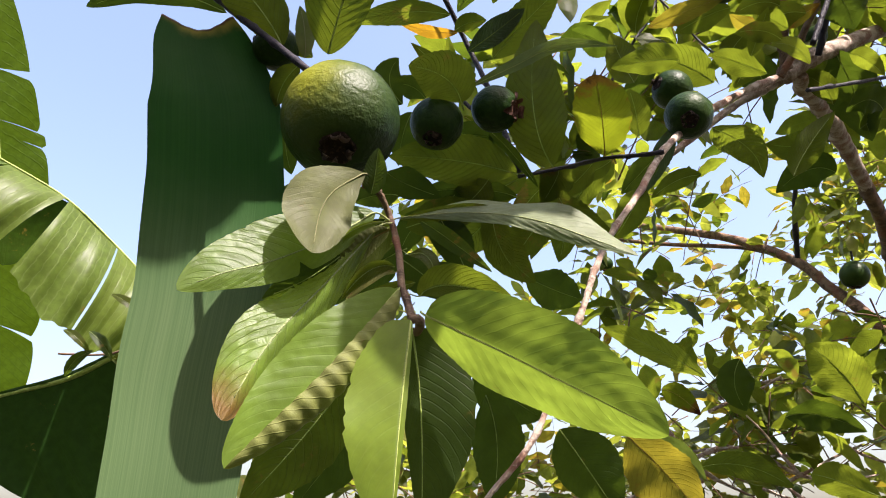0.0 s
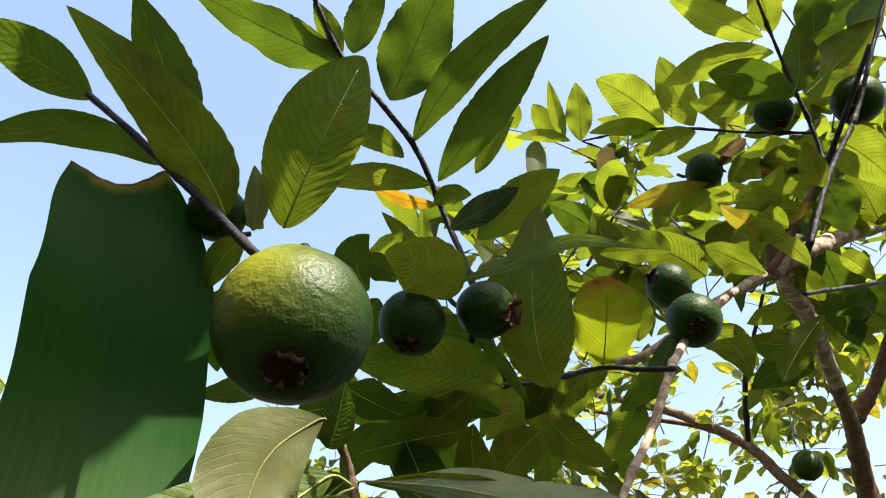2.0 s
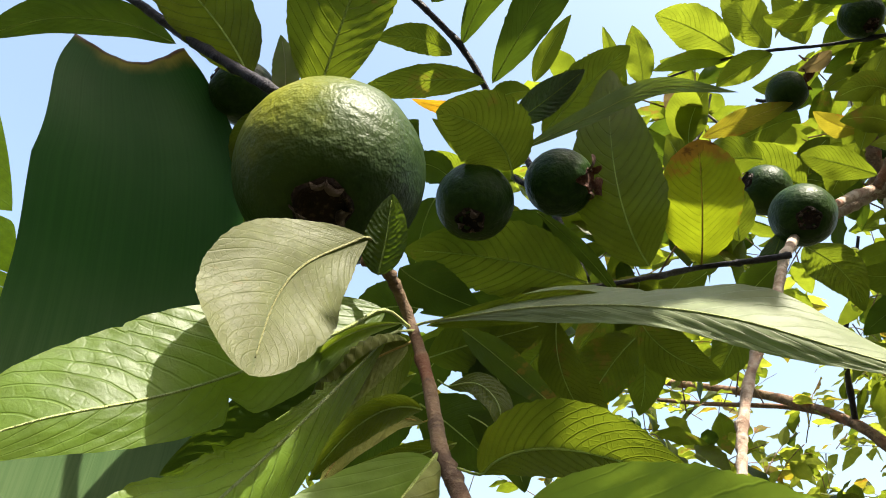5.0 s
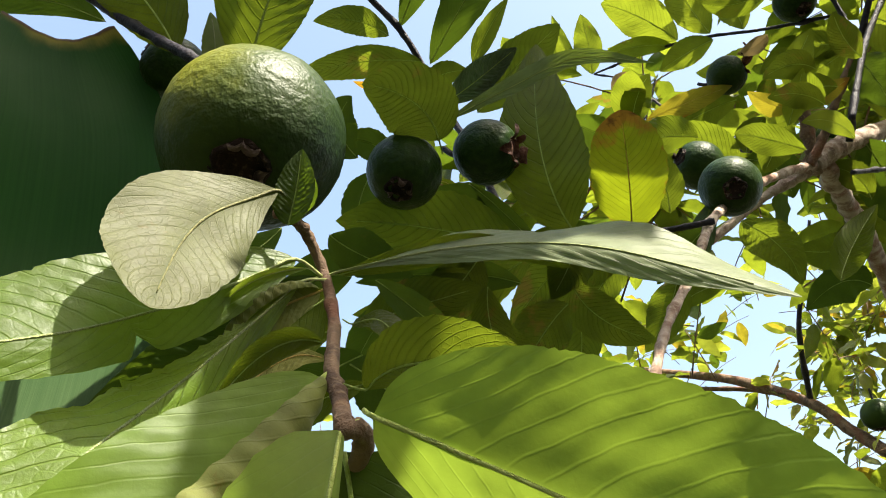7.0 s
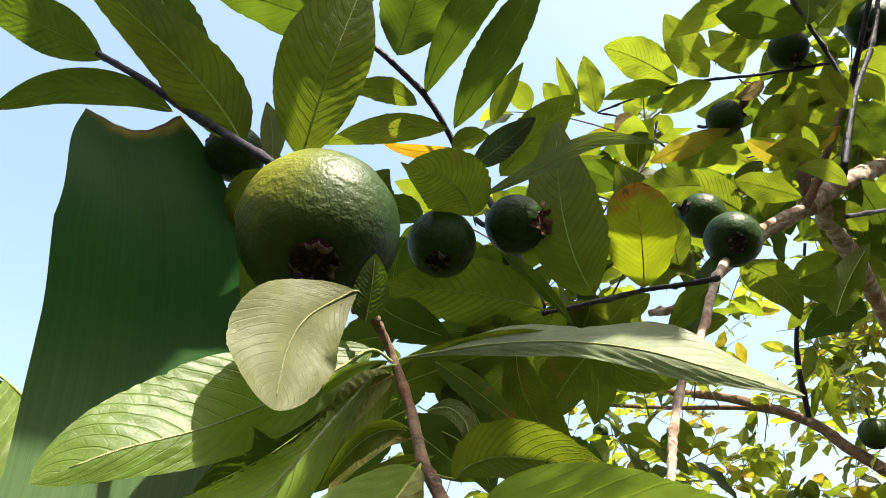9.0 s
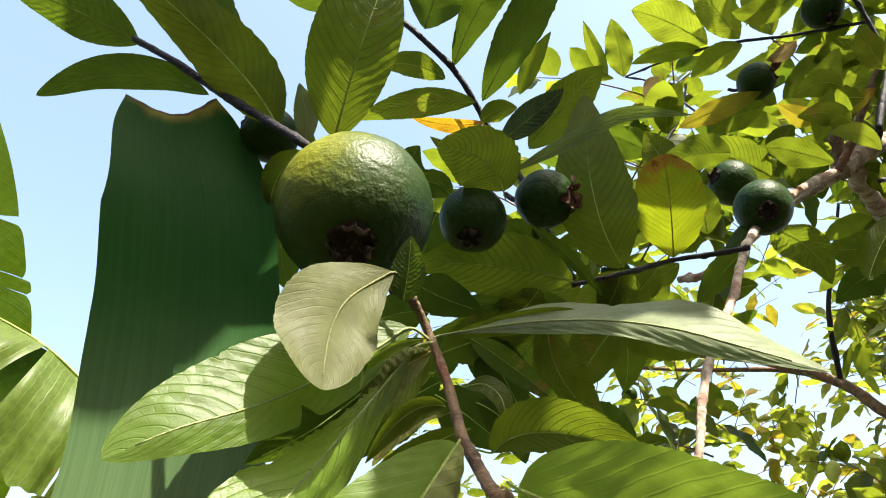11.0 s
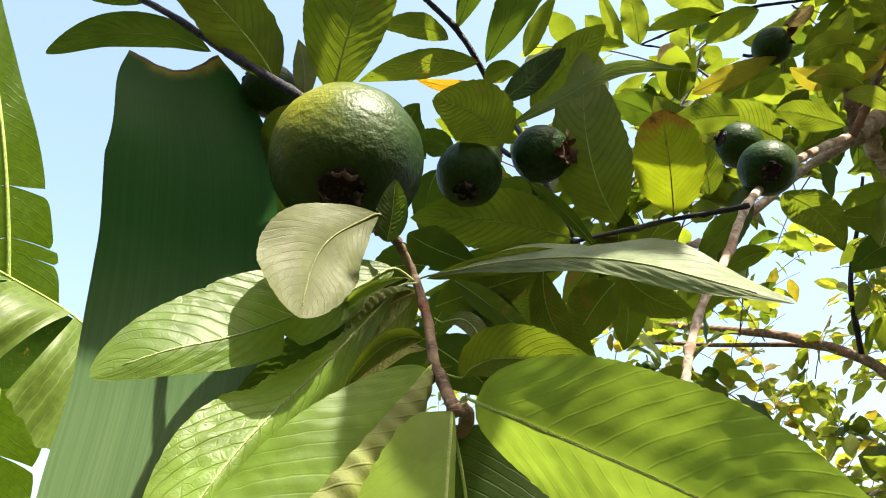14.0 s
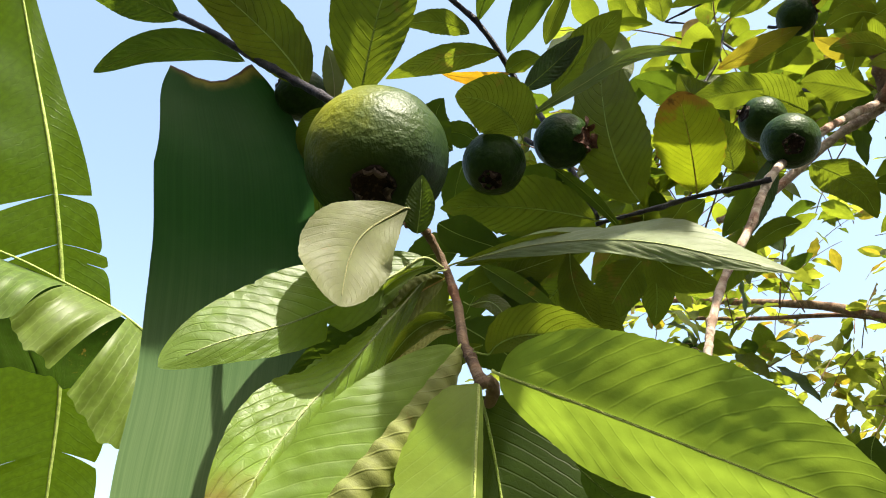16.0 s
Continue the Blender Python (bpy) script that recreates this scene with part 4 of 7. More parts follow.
bent_leaf(tree, leaf_blush, [(0.0163, 0.3802, 1.7461), (-0.0090, 0.3616, 1.7035), (-0.0257, 0.3437, 1.6729), (-0.0362, 0.3307, 1.6468), (-0.0441, 0.3214, 1.6204)], 0.0219, 0.0176, (0.2778, -0.9356, 0.2177), folds=(0, -50), wide=0.6, qb=1.0, qt=0.55, quilt=0.035, wave=0.08, bites=((0.24, 1, 0.9, 0.24), (0.5, 1, 0.25, 0.03)), node=(0.0227, 0.3898, 1.7525))
bent_leaf(tree, leaf_dark, [(0.0182, 0.3938, 1.7568), (-0.0043, 0.3927, 1.7369), (-0.0286, 0.3907, 1.7179), (-0.0552, 0.3874, 1.7042)], 0.0157, 0.0119, (0.4655, -0.7410, -0.4840), folds=(0, -20), quilt=0.06)
bent_leaf(tree, leaf_fresh, [(0.0354, 0.3406, 1.6897), (0.0188, 0.3252, 1.6606), (-0.0004, 0.3083, 1.6296), (-0.0283, 0.2911, 1.5948)], 0.0225, 0.0343, (0.5606, -0.8229, 0.0930), folds=(-5, 0), wide=0.5, qb=0.55, qt=0.6, quilt=0.012, roll=3.9, roll_from=0.1, node=(0.0365, 0.3465, 1.6940))
leaf(tree, leaf_fresh, (0.0466, 0.3141, 1.6649), (0.0444, 0.2999, 1.6160), (0.0419, 0.2970, 1.5640), 0.0244, 0.0024, (0.1783, -0.9714, 0.1568), qb=0.4, node=(0.0504, 0.3138, 1.6663), fold=0.1)
# shaded half of the leaf above, put in as a separate darker leaf
leaf(tree, leaf_dark, (0.0452, 0.3242, 1.6640), (0.0496, 0.3304, 1.6227), (0.0493, 0.3369, 1.5693), 0.0081, 0.0264, (0.1234, -0.9841, -0.1275), qb=0.5, fold=6)
leaf(tree, leaf_fresh, (0.0537, 0.3092, 1.6653), (0.1067, 0.3051, 1.6360), (0.1583, 0.3071, 1.6076), 0.0211, 0.0266, (-0.3025, -0.7988, -0.5199), qb=0.42, qt=0.62, wide=0.42, quilt=0.022, node=(0.0513, 0.3131, 1.6683), fold=-10)
leaf(tree, leaf_green, (0.0462, 0.3424, 1.6865), (0.0663, 0.3377, 1.6901), (0.0989, 0.3439, 1.6794), 0.0066, 0.0120, (-0.0257, -0.9236, -0.3825), node=(0.0402, 0.3406, 1.6879), fold=20)
bent_leaf(tree, leaf_green, [(0.0358, 0.3723, 1.7233), (0.0447, 0.3673, 1.7213), (0.0505, 0.3655, 1.7143), (0.0518, 0.3653, 1.7039)], 0.0050, 0.0052, (-0.0322, -0.9940, -0.1043), folds=(30, -25), quilt=0.06, node=(0.0327, 0.3737, 1.7261))
bent_leaf(tree, leaf_olive, [(0.0280, 0.3793, 1.7153), (0.0184, 0.3740, 1.7144), (0.0083, 0.3692, 1.7055), (0.0013, 0.3663, 1.6926)], 0.0039, 0.0058, (0.3827, -0.9098, -0.1605), folds=(-20, 30), quilt=0.08, wave=0.12, node=(0.0318, 0.3729, 1.7146))
bent_leaf(tree, leaf_silver, [(0.0271, 0.3897, 1.7555), (0.0611, 0.3724, 1.7489), (0.0904, 0.3595, 1.7403), (0.1144, 0.3518, 1.7305), (0.1380, 0.3481, 1.7182), (0.1619, 0.3466, 1.7064)], 0.0071, 0.0193, (0.0819, -0.8908, 0.4469), folds=(-30, -6), wide=0.62, qb=1.0, qt=0.8, quilt=0.05, wave=0.14, bites=((0.47, -1, 0.12, 0.01),), node=(0.0228, 0.3908, 1.7549), facing_tip=(0.1915, -0.9317, 0.3087))
bent_leaf(tree, leaf_green, [(0.0269, 0.3911, 1.7551), (0.0535, 0.3810, 1.7529), (0.0800, 0.3720, 1.7489), (0.1076, 0.3725, 1.7382)], 0.0049, 0.0050, (0.0038, -0.8383, -0.5452), folds=(20, 10), quilt=0.06, wave=0.12)
leaf(tree, leaf_dark, (0.0078, 0.3880, 1.7810), (0.0149, 0.3750, 1.7821), (0.0183, 0.3654, 1.7868), 0.0060, 0.0053, (-0.1739, -0.3207, -0.9311), wave=0.09, fold=0.7)
leaf(tree, leaf_dark, (0.0380, 0.4045, 1.7605), (0.0540, 0.4317, 1.7586), (0.0817, 0.4761, 1.7508), 0.0064, 0.0064, (0.5349, -0.4261, -0.7296), fold=10)

# leaves behind the small fruits
leaf(tree, leaf_green, (0.1044, 0.5499, 1.8708), (0.0546, 0.5180, 1.8689), (-0.0006, 0.4951, 1.8629), 0.0239, 0.0231, (0.3364, -0.5312, -0.7776), fold=-5)
leaf(tree, leaf_green, (0.1326, 0.5082, 1.8531), (0.1184, 0.4839, 1.8950), (0.1251, 0.4775, 1.9778), 0.0258, 0.0237, (-0.1200, -0.7800, -0.6200), qb=0.65, qt=0.7, fold=-4)
leaf(tree, leaf_yellow, (0.1885, 0.5980, 1.9118), (0.1814, 0.5462, 1.9223), (0.1709, 0.4937, 1.9302), 0.0269, 0.0269, (-0.1194, -0.1529, -0.9810), qb=0.6, qt=0.6, wave=0.13, fold=-14.1)
leaf(tree, leaf_green, (0.0615, 0.4691, 1.8931), (0.0502, 0.4487, 1.9030), (0.0239, 0.4337, 1.9048), 0.0215, 0.0215, (0.1469, -0.4488, -0.8815), qb=0.6, qt=0.65, node=(0.0625, 0.4808, 1.8942), wave=0.07, fold=-0.3)
bent_leaf(tree, leaf_silver, [(0.0673, 0.4625, 1.9020), (0.1008, 0.4503, 1.9093), (0.1411, 0.4465, 1.9250), (0.1866, 0.4596, 1.9309)], 0.0046, 0.0060, (-0.0920, -0.6038, -0.7918), folds=(15, -10), qt=1.0, quilt=0.05)
leaf(tree, leaf_green, (0.0864, 0.5495, 1.9960), (0.1182, 0.5315, 2.0221), (0.1501, 0.5127, 2.0408), 0.0200, 0.0182, (0.1335, -0.6647, -0.7351), wave=0.07, fold=-4.7)
bent_leaf(tree, leaf_blue, [(0.0635, 0.5417, 1.9996), (0.0867, 0.5330, 2.0108), (0.1179, 0.5180, 2.0256)], 0.0108, 0.0122, (0.0874, -0.6302, -0.7715), folds=(8, -6), quilt=0.1, wave=0.05)
leaf(tree, leaf_orange, (0.0539, 0.5521, 2.0324), (0.0214, 0.5724, 2.0536), (-0.0131, 0.5793, 2.0758), 0.0061, 0.0071, (-0.6060, -0.4635, -0.6465), wave=0.10, fold=5.5)
leaf(tree, leaf_green, (0.0480, 0.5346, 2.0389), (0.0006, 0.5378, 2.0485), (-0.0570, 0.5482, 2.0478), 0.0124, 0.0124, (-0.1370, -0.4933, -0.8590), wave=0.08)
leaf(tree, leaf_green, (0.0251, 0.5212, 2.0555), (-0.0013, 0.5187, 2.0740), (-0.0343, 0.5228, 2.0833), 0.0114, 0.0114, (-0.3714, -0.5307, -0.7619), wave=0.14, fold=-13.7)
leaf(tree, leaf_green, (0.0502, 0.5513, 2.0334), (0.0648, 0.5477, 2.0390), (0.0817, 0.5477, 2.0401), 0.0096, 0.0096, (0.1165, -0.5398, -0.8337), wave=0.10, fold=-11.5)
leaf(tree, leaf_green, (0.1348, 0.5893, 1.8533), (0.1170, 0.5999, 1.8379), (0.0975, 0.6167, 1.8142), 0.0198, 0.0182, (0.0227, -0.8079, -0.5888), wave=0.12, fold=-10.5)
leaf(tree, leaf_green, (0.0792, 0.5335, 1.8579), (0.0588, 0.5630, 1.8505), (0.0243, 0.5949, 1.8391), 0.0179, 0.0179, (-0.2558, -0.4840, -0.8368), wave=0.12, fold=-6.1)
leaf(tree, leaf_dark, (0.0024, 0.4719, 1.8355), (0.0168, 0.4875, 1.8321), (0.0422, 0.5043, 1.8278), 0.0121, 0.0138, (0.2780, -0.5314, -0.8002), wave=0.12, fold=-1.9)
leaf(tree, leaf_dark, (0.0082, 0.5078, 1.9216), (-0.0017, 0.4954, 1.9377), (0.0076, 0.4846, 1.9529), 0.0116, 0.0155, (0.0876, -0.7996, -0.5942), wave=0.11, fold=6.1)
leaf(tree, leaf_green, (0.1426, 0.5936, 1.8981), (0.1418, 0.5987, 1.8913), (0.1269, 0.6128, 1.8714), 0.0173, 0.0173, (-0.0128, -0.8157, -0.5784), wave=0.13, fold=6.9)
leaf(tree, leaf_green, (0.1973, 0.6181, 1.9188), (0.1784, 0.6234, 1.9106), (0.1510, 0.6252, 1.9065), 0.0104, 0.0104, (0.0755, -0.7133, -0.6968), wave=0.09, fold=5.2)
leaf(tree, leaf_dark, (0.2350, 0.5825, 1.9019), (0.2211, 0.5999, 1.8944), (0.2036, 0.6206, 1.8824), 0.0114, 0.0114, (-0.2615, -0.6023, -0.7542), wave=0.06, fold=-9.3)
bent_leaf(tree, leaf_green, [(0.3539, 0.7938, 2.0583), (0.4011, 0.8424, 2.0655), (0.4348, 0.8846, 2.0621), (0.4485, 0.9096, 2.0451)], 0.0259, 0.0233, (-0.3743, -0.6109, -0.6976), qb=0.6, quilt=0.04)
leaf(tree, leaf_green, (0.2273, 0.6234, 1.9470), (0.2246, 0.6093, 1.9658), (0.2174, 0.5947, 1.9849), 0.0140, 0.0140, (-0.2531, -0.7388, -0.6246), wave=0.10, fold=1.4)
leaf(tree, leaf_dark, (0.0763, 0.5226, 1.9059), (0.1005, 0.5301, 1.8804), (0.1213, 0.5402, 1.8513), 0.0046, 0.0054, (-0.3236, -0.7892, -0.5219), wave=0.09, fold=5.2)
leaf(tree, leaf_yellow, (0.0574, 0.5507, 1.9340), (0.0653, 0.5498, 1.9272), (0.0744, 0.5539, 1.9139), 0.0034, 0.0034, (-0.3954, -0.7938, -0.4621), wave=0.12, fold=10.8)
leaf(tree, leaf_dark, (0.0846, 0.5548, 1.9134), (0.0764, 0.5541, 1.9138), (0.0277, 0.5477, 1.9194), 0.0171, 0.0171, (-0.0063, -0.6223, -0.7827), wave=0.07, fold=8.3)
leaf(tree, leaf_green, (0.0936, 0.6191, 1.8778), (0.0814, 0.6129, 1.8854), (0.0656, 0.6012, 1.9002), 0.0133, 0.0178, (-0.0895, -0.7199, -0.6882), wave=0.12, fold=-14.6)
leaf(tree, leaf_dark, (0.1039, 0.5620, 1.8546), (0.0599, 0.5550, 1.8614), (0.0036, 0.5375, 1.8480), 0.0122, 0.0122, (0.2055, -0.6427, -0.7380), wave=0.12, fold=11.1)
leaf(tree, leaf_green, (0.0816, 0.6143, 1.8667), (0.0605, 0.6267, 1.8488), (0.0307, 0.6397, 1.8296), 0.0185, 0.0185, (0.0821, -0.7667, -0.6367), wave=0.09, fold=0.6)
leaf(tree, leaf_green, (0.1948, 0.6375, 1.9260), (0.1727, 0.6511, 1.9065), (0.1554, 0.6665, 1.8848), 0.0162, 0.0162, (0.0115, -0.8132, -0.5818), wave=0.10, fold=-11.7)
leaf(tree, leaf_dark, (0.0234, 0.5648, 1.8460), (0.0063, 0.5751, 1.8312), (-0.0076, 0.5902, 1.8100), 0.0134, 0.0134, (0.1287, -0.7545, -0.6436), wave=0.11, fold=-15.5)
leaf(tree, leaf_dark, (0.0071, 0.5103, 1.8344), (-0.0103, 0.5089, 1.8353), (-0.0317, 0.5114, 1.8307), 0.0146, 0.0146, (0.0535, -0.6670, -0.7432), wave=0.08, fold=-16.9)
leaf(tree, leaf_green, (0.1335, 0.6582, 1.9281), (0.1366, 0.6700, 1.9125), (0.1511, 0.6870, 1.8905), 0.0193, 0.0174, (-0.1399, -0.7537, -0.6422), wave=0.11, fold=1.6)
leaf(tree, leaf_dark, (0.0136, 0.5288, 1.9273), (0.0038, 0.5401, 1.9115), (-0.0026, 0.5565, 1.8891), 0.0121, 0.0182, (0.1579, -0.7663, -0.6228), wave=0.09, fold=-16.5)

# leaves of the upper twigs
bent_leaf(tree, leaf_green, [(-0.0381, 0.4298, 1.9174), (-0.0262, 0.4113, 1.9396), (-0.0128, 0.3949, 1.9680), (0.0067, 0.3782, 2.0123)], 0.0227, 0.0317, (0.2740, -0.5189, -0.8097), folds=(6, -6), wide=0.5, qb=0.6, qt=0.65, wave=0.09, quilt=0.025)
leaf(tree, leaf_dark, (-0.0337, 0.5112, 2.1541), (-0.0920, 0.4979, 2.1743), (-0.1701, 0.4771, 2.2055), 0.0204, 0.0234, (-0.1584, -0.5760, -0.8019), wave=0.13, fold=-5.4)
leaf(tree, leaf_dark, (-0.0245, 0.5063, 2.1613), (-0.0155, 0.4881, 2.1883), (0.0054, 0.4600, 2.2299), 0.0149, 0.0159, (0.2473, -0.7494, -0.6142), wave=0.12, fold=-2.1)
leaf(tree, leaf_dark, (0.0096, 0.5215, 2.1206), (0.0302, 0.4944, 2.1608), (0.0576, 0.4495, 2.2093), 0.0304, 0.0294, (0.1732, -0.7166, -0.6756), wave=0.13, fold=2.9)
leaf(tree, leaf_dark, (0.0312, 0.5413, 2.0911), (0.0767, 0.4948, 2.1419), (0.1480, 0.4523, 2.1867), 0.0165, 0.0175, (0.2383, -0.5484, -0.8015), wave=0.14, fold=7.5)
leaf(tree, leaf_dark, (0.0532, 0.5523, 2.0568), (0.0964, 0.5088, 2.1032), (0.1415, 0.4674, 2.1464), 0.0180, 0.0180, (0.0958, -0.6738, -0.7327), wave=0.11, fold=2.1)
leaf(tree, leaf_green, (0.0880, 0.5941, 2.1018), (0.1010, 0.5803, 2.1222), (0.1223, 0.5634, 2.1472), 0.0085, 0.0096, (0.1444, -0.7653, -0.6273), wave=0.12, fold=10.9)
leaf(tree, leaf_green, (-0.0344, 0.5079, 2.1590), (-0.0475, 0.4942, 2.1793), (-0.0606, 0.4806, 2.1996), 0.0110, 0.0110, (-0.1219, -0.7859, -0.6062), wave=0.08, fold=-16.9)
bent_leaf(tree, leaf_dark, [(-0.1638, 0.4011, 1.9920), (-0.1877, 0.3904, 2.0042), (-0.2148, 0.3796, 2.0158), (-0.2408, 0.3703, 2.0219)], 0.0180, 0.0159, (0.4624, -0.3908, -0.7959), folds=(-8, 0), quilt=0.04, qt=0.65)
bent_leaf(tree, leaf_dark, [(-0.1159, 0.4130, 1.9497), (-0.1445, 0.4059, 1.9611), (-0.1858, 0.4020, 1.9656), (-0.2278, 0.4054, 1.9592)], 0.0136, 0.0086, (0.4348, -0.4670, -0.7700), folds=(-10, 8), quilt=0.04, qt=0.65)
leaf(tree, leaf_dark, (-0.1098, 0.4123, 1.9499), (-0.1121, 0.3887, 1.9901), (-0.1325, 0.3507, 2.0346), 0.0191, 0.0213, (0.1619, -0.8182, -0.5516), wave=0.10, fold=-11.4)
leaf(tree, leaf_green, (-0.0652, 0.4040, 1.9061), (-0.0947, 0.3793, 1.9474), (-0.1617, 0.3424, 2.0078), 0.0215, 0.0200, (-0.0782, -0.8181, -0.5697), wave=0.1, fold=-11.6)
leaf(tree, leaf_pale, (-0.0548, 0.4254, 1.9113), (-0.0552, 0.4219, 1.9327), (-0.0596, 0.4172, 1.9556), 0.0075, 0.0075, (0.1696, -0.9719, -0.1635), wave=0.09, fold=-8.1)
leaf(tree, leaf_green, (-0.0585, 0.4276, 1.9082), (-0.0731, 0.4354, 1.8968), (-0.0806, 0.4458, 1.8824), 0.0100, 0.0100, (0.3217, -0.6212, -0.7146), wave=0.12, fold=-15)
leaf(tree, leaf_green, (-0.0532, 0.4407, 1.9244), (-0.0630, 0.4357, 1.9305), (-0.0725, 0.4287, 1.9394), 0.0064, 0.0064, (-0.0796, -0.7251, -0.6840), wave=0.12, fold=-14.6)

# leaves above the fork
leaf(tree, leaf_green, (0.4630, 0.7203, 2.1660), (0.4347, 0.7361, 2.1766), (0.4151, 0.7684, 2.1656), 0.0198, 0.0198, (-0.4110, -0.4160, -0.8112), wave=0.11, fold=10.2)
leaf(tree, leaf_light, (0.4506, 0.7152, 2.0884), (0.4388, 0.7185, 2.1167), (0.4228, 0.7394, 2.1379), 0.0110, 0.0110, (-0.8738, -0.3798, -0.3037), wave=0.06, fold=3.6)
leaf(tree, leaf_green, (0.3986, 0.7104, 2.0750), (0.3678, 0.7161, 2.0990), (0.3464, 0.7258, 2.1182), 0.0158, 0.0158, (-0.6341, -0.5025, -0.5877), wave=0.14, fold=7.5)
leaf(tree, leaf_green, (0.3000, 0.7031, 2.0956), (0.2682, 0.6931, 2.0905), (0.2173, 0.6790, 2.0729), 0.0202, 0.0179, (0.3649, -0.5273, -0.7674), wave=0.12, fold=-10.7)
leaf(tree, leaf_green, (0.4016, 0.7230, 2.1253), (0.3917, 0.7442, 2.1128), (0.3812, 0.7677, 2.0974), 0.0187, 0.0187, (-0.2739, -0.5947, -0.7558), wave=0.06, fold=-5)
leaf(tree, leaf_green, (0.2579, 0.7560, 2.1058), (0.2461, 0.7553, 2.1395), (0.2341, 0.7500, 2.1795), 0.0217, 0.0217, (-0.4958, -0.8378, -0.2287), wave=0.11, fold=-6.7)
leaf(tree, leaf_dark, (0.2513, 0.8122, 2.1976), (0.2247, 0.8017, 2.2101), (0.1911, 0.7906, 2.2229), 0.0214, 0.0214, (-0.1452, -0.5571, -0.8176), wave=0.08, fold=8.8)
leaf(tree, leaf_green, (0.4769, 0.8834, 2.0315), (0.4986, 0.8698, 2.0679), (0.5346, 0.8527, 2.1098), 0.0206, 0.0206, (-0.0504, -0.9416, -0.3328), wave=0.13, fold=-14.4)
leaf(tree, leaf_light, (0.4736, 0.7022, 2.4401), (0.4119, 0.6909, 2.4573), (0.3440, 0.6739, 2.4830), 0.0211, 0.0211, (-0.2017, -0.4182, -0.8857), wave=0.13, fold=-10.2)
leaf(tree, leaf_light, (0.4891, 0.7132, 2.4237), (0.4150, 0.7293, 2.4181), (0.3489, 0.7544, 2.3991), 0.0232, 0.0217, (-0.0147, -0.5480, -0.8363), wave=0.11, fold=-10.9)
leaf(tree, leaf_dark, (0.5017, 0.7244, 2.3533), (0.4399, 0.7049, 2.3647), (0.3848, 0.6958, 2.3607), 0.0247, 0.0291, (0.0455, -0.4207, -0.9060), wave=0.09, fold=0.9)
leaf(tree, leaf_light, (0.4170, 0.8348, 2.4048), (0.3920, 0.8159, 2.4508), (0.3704, 0.7933, 2.5024), 0.0264, 0.0264, (-0.4470, -0.7263, -0.5222), wave=0.10, fold=5.6)
leaf(tree, leaf_light, (0.4503, 0.8139, 2.3819), (0.4412, 0.8026, 2.4165), (0.4198, 0.7908, 2.4521), 0.0200, 0.0208, (-0.5105, -0.7261, -0.4605), wave=0.07, fold=8.4)
leaf(tree, leaf_light, (0.3881, 0.8711, 2.4405), (0.3374, 0.8558, 2.4814), (0.2879, 0.8493, 2.5093), 0.0332, 0.0297, (-0.3848, -0.5562, -0.7366), wave=0.14, fold=3.3)
leaf(tree, leaf_light, (0.2822, 0.9616, 2.4859), (0.2799, 0.9356, 2.5244), (0.2710, 0.9077, 2.5659), 0.0205, 0.0242, (-0.1942, -0.8010, -0.5663), wave=0.13, fold=-5.9)
leaf(tree, leaf_light, (0.3806, 0.8755, 2.4340), (0.3293, 0.8736, 2.4371), (0.2759, 0.8804, 2.4275), 0.0141, 0.0141, (0.0269, -0.5457, -0.8376), wave=0.10, fold=9.7)
leaf(tree, leaf_light, (0.4205, 0.8397, 2.3974), (0.3827, 0.8486, 2.3845), (0.3458, 0.8607, 2.3668), 0.0202, 0.0185, (0.1124, -0.6710, -0.7329), wave=0.06, fold=-9.3)
leaf(tree, leaf_light, (0.2569, 0.9595, 2.4892), (0.2418, 0.9363, 2.5236), (0.2263, 0.9064, 2.5680), 0.0121, 0.0140, (-0.2368, -0.7612, -0.6037), wave=0.07, fold=-17.6)
leaf(tree, leaf_light, (0.2664, 0.9619, 2.4855), (0.2196, 0.9576, 2.4922), (0.1751, 0.9610, 2.4874), 0.0115, 0.0115, (-0.0121, -0.5405, -0.8413), wave=0.11, fold=-6.7)
leaf(tree, leaf_green, (0.5284, 0.7570, 2.2690), (0.4928, 0.7621, 2.2795), (0.4602, 0.7736, 2.2806), 0.0207, 0.0199, (-0.2657, -0.5284, -0.8064), wave=0.11, fold=-11)
leaf(tree, leaf_light, (0.5210, 0.7296, 2.3634), (0.5732, 0.7097, 2.4104), (0.6328, 0.6842, 2.4658), 0.0350, 0.0335, (0.1283, -0.8472, -0.5155), wave=0.09, fold=-16.6)
leaf(tree, leaf_light, (0.4809, 0.6921, 2.4371), (0.4696, 0.6726, 2.4662), (0.4558, 0.6481, 2.5026), 0.0206, 0.0206, (-0.4296, -0.6645, -0.6115), wave=0.07, fold=4)
leaf(tree, leaf_light, (0.5321, 0.7321, 2.2880), (0.5738, 0.7407, 2.2750), (0.6274, 0.7662, 2.2368), 0.0310, 0.0310, (-0.2847, -0.4639, -0.8389), wave=0.07, fold=-4.7)
leaf(tree, leaf_dark, (0.5318, 0.6853, 2.4290), (0.5296, 0.6691, 2.4531), (0.5356, 0.6445, 2.4895), 0.0249, 0.0249, (-0.3405, -0.7893, -0.5110), wave=0.07, fold=8.1)
leaf(tree, leaf_green, (0.5023, 0.7216, 2.3575), (0.5132, 0.7061, 2.3983), (0.5094, 0.6883, 2.4426), 0.0249, 0.0220, (-0.3555, -0.8802, -0.3144), wave=0.11, fold=6.3)
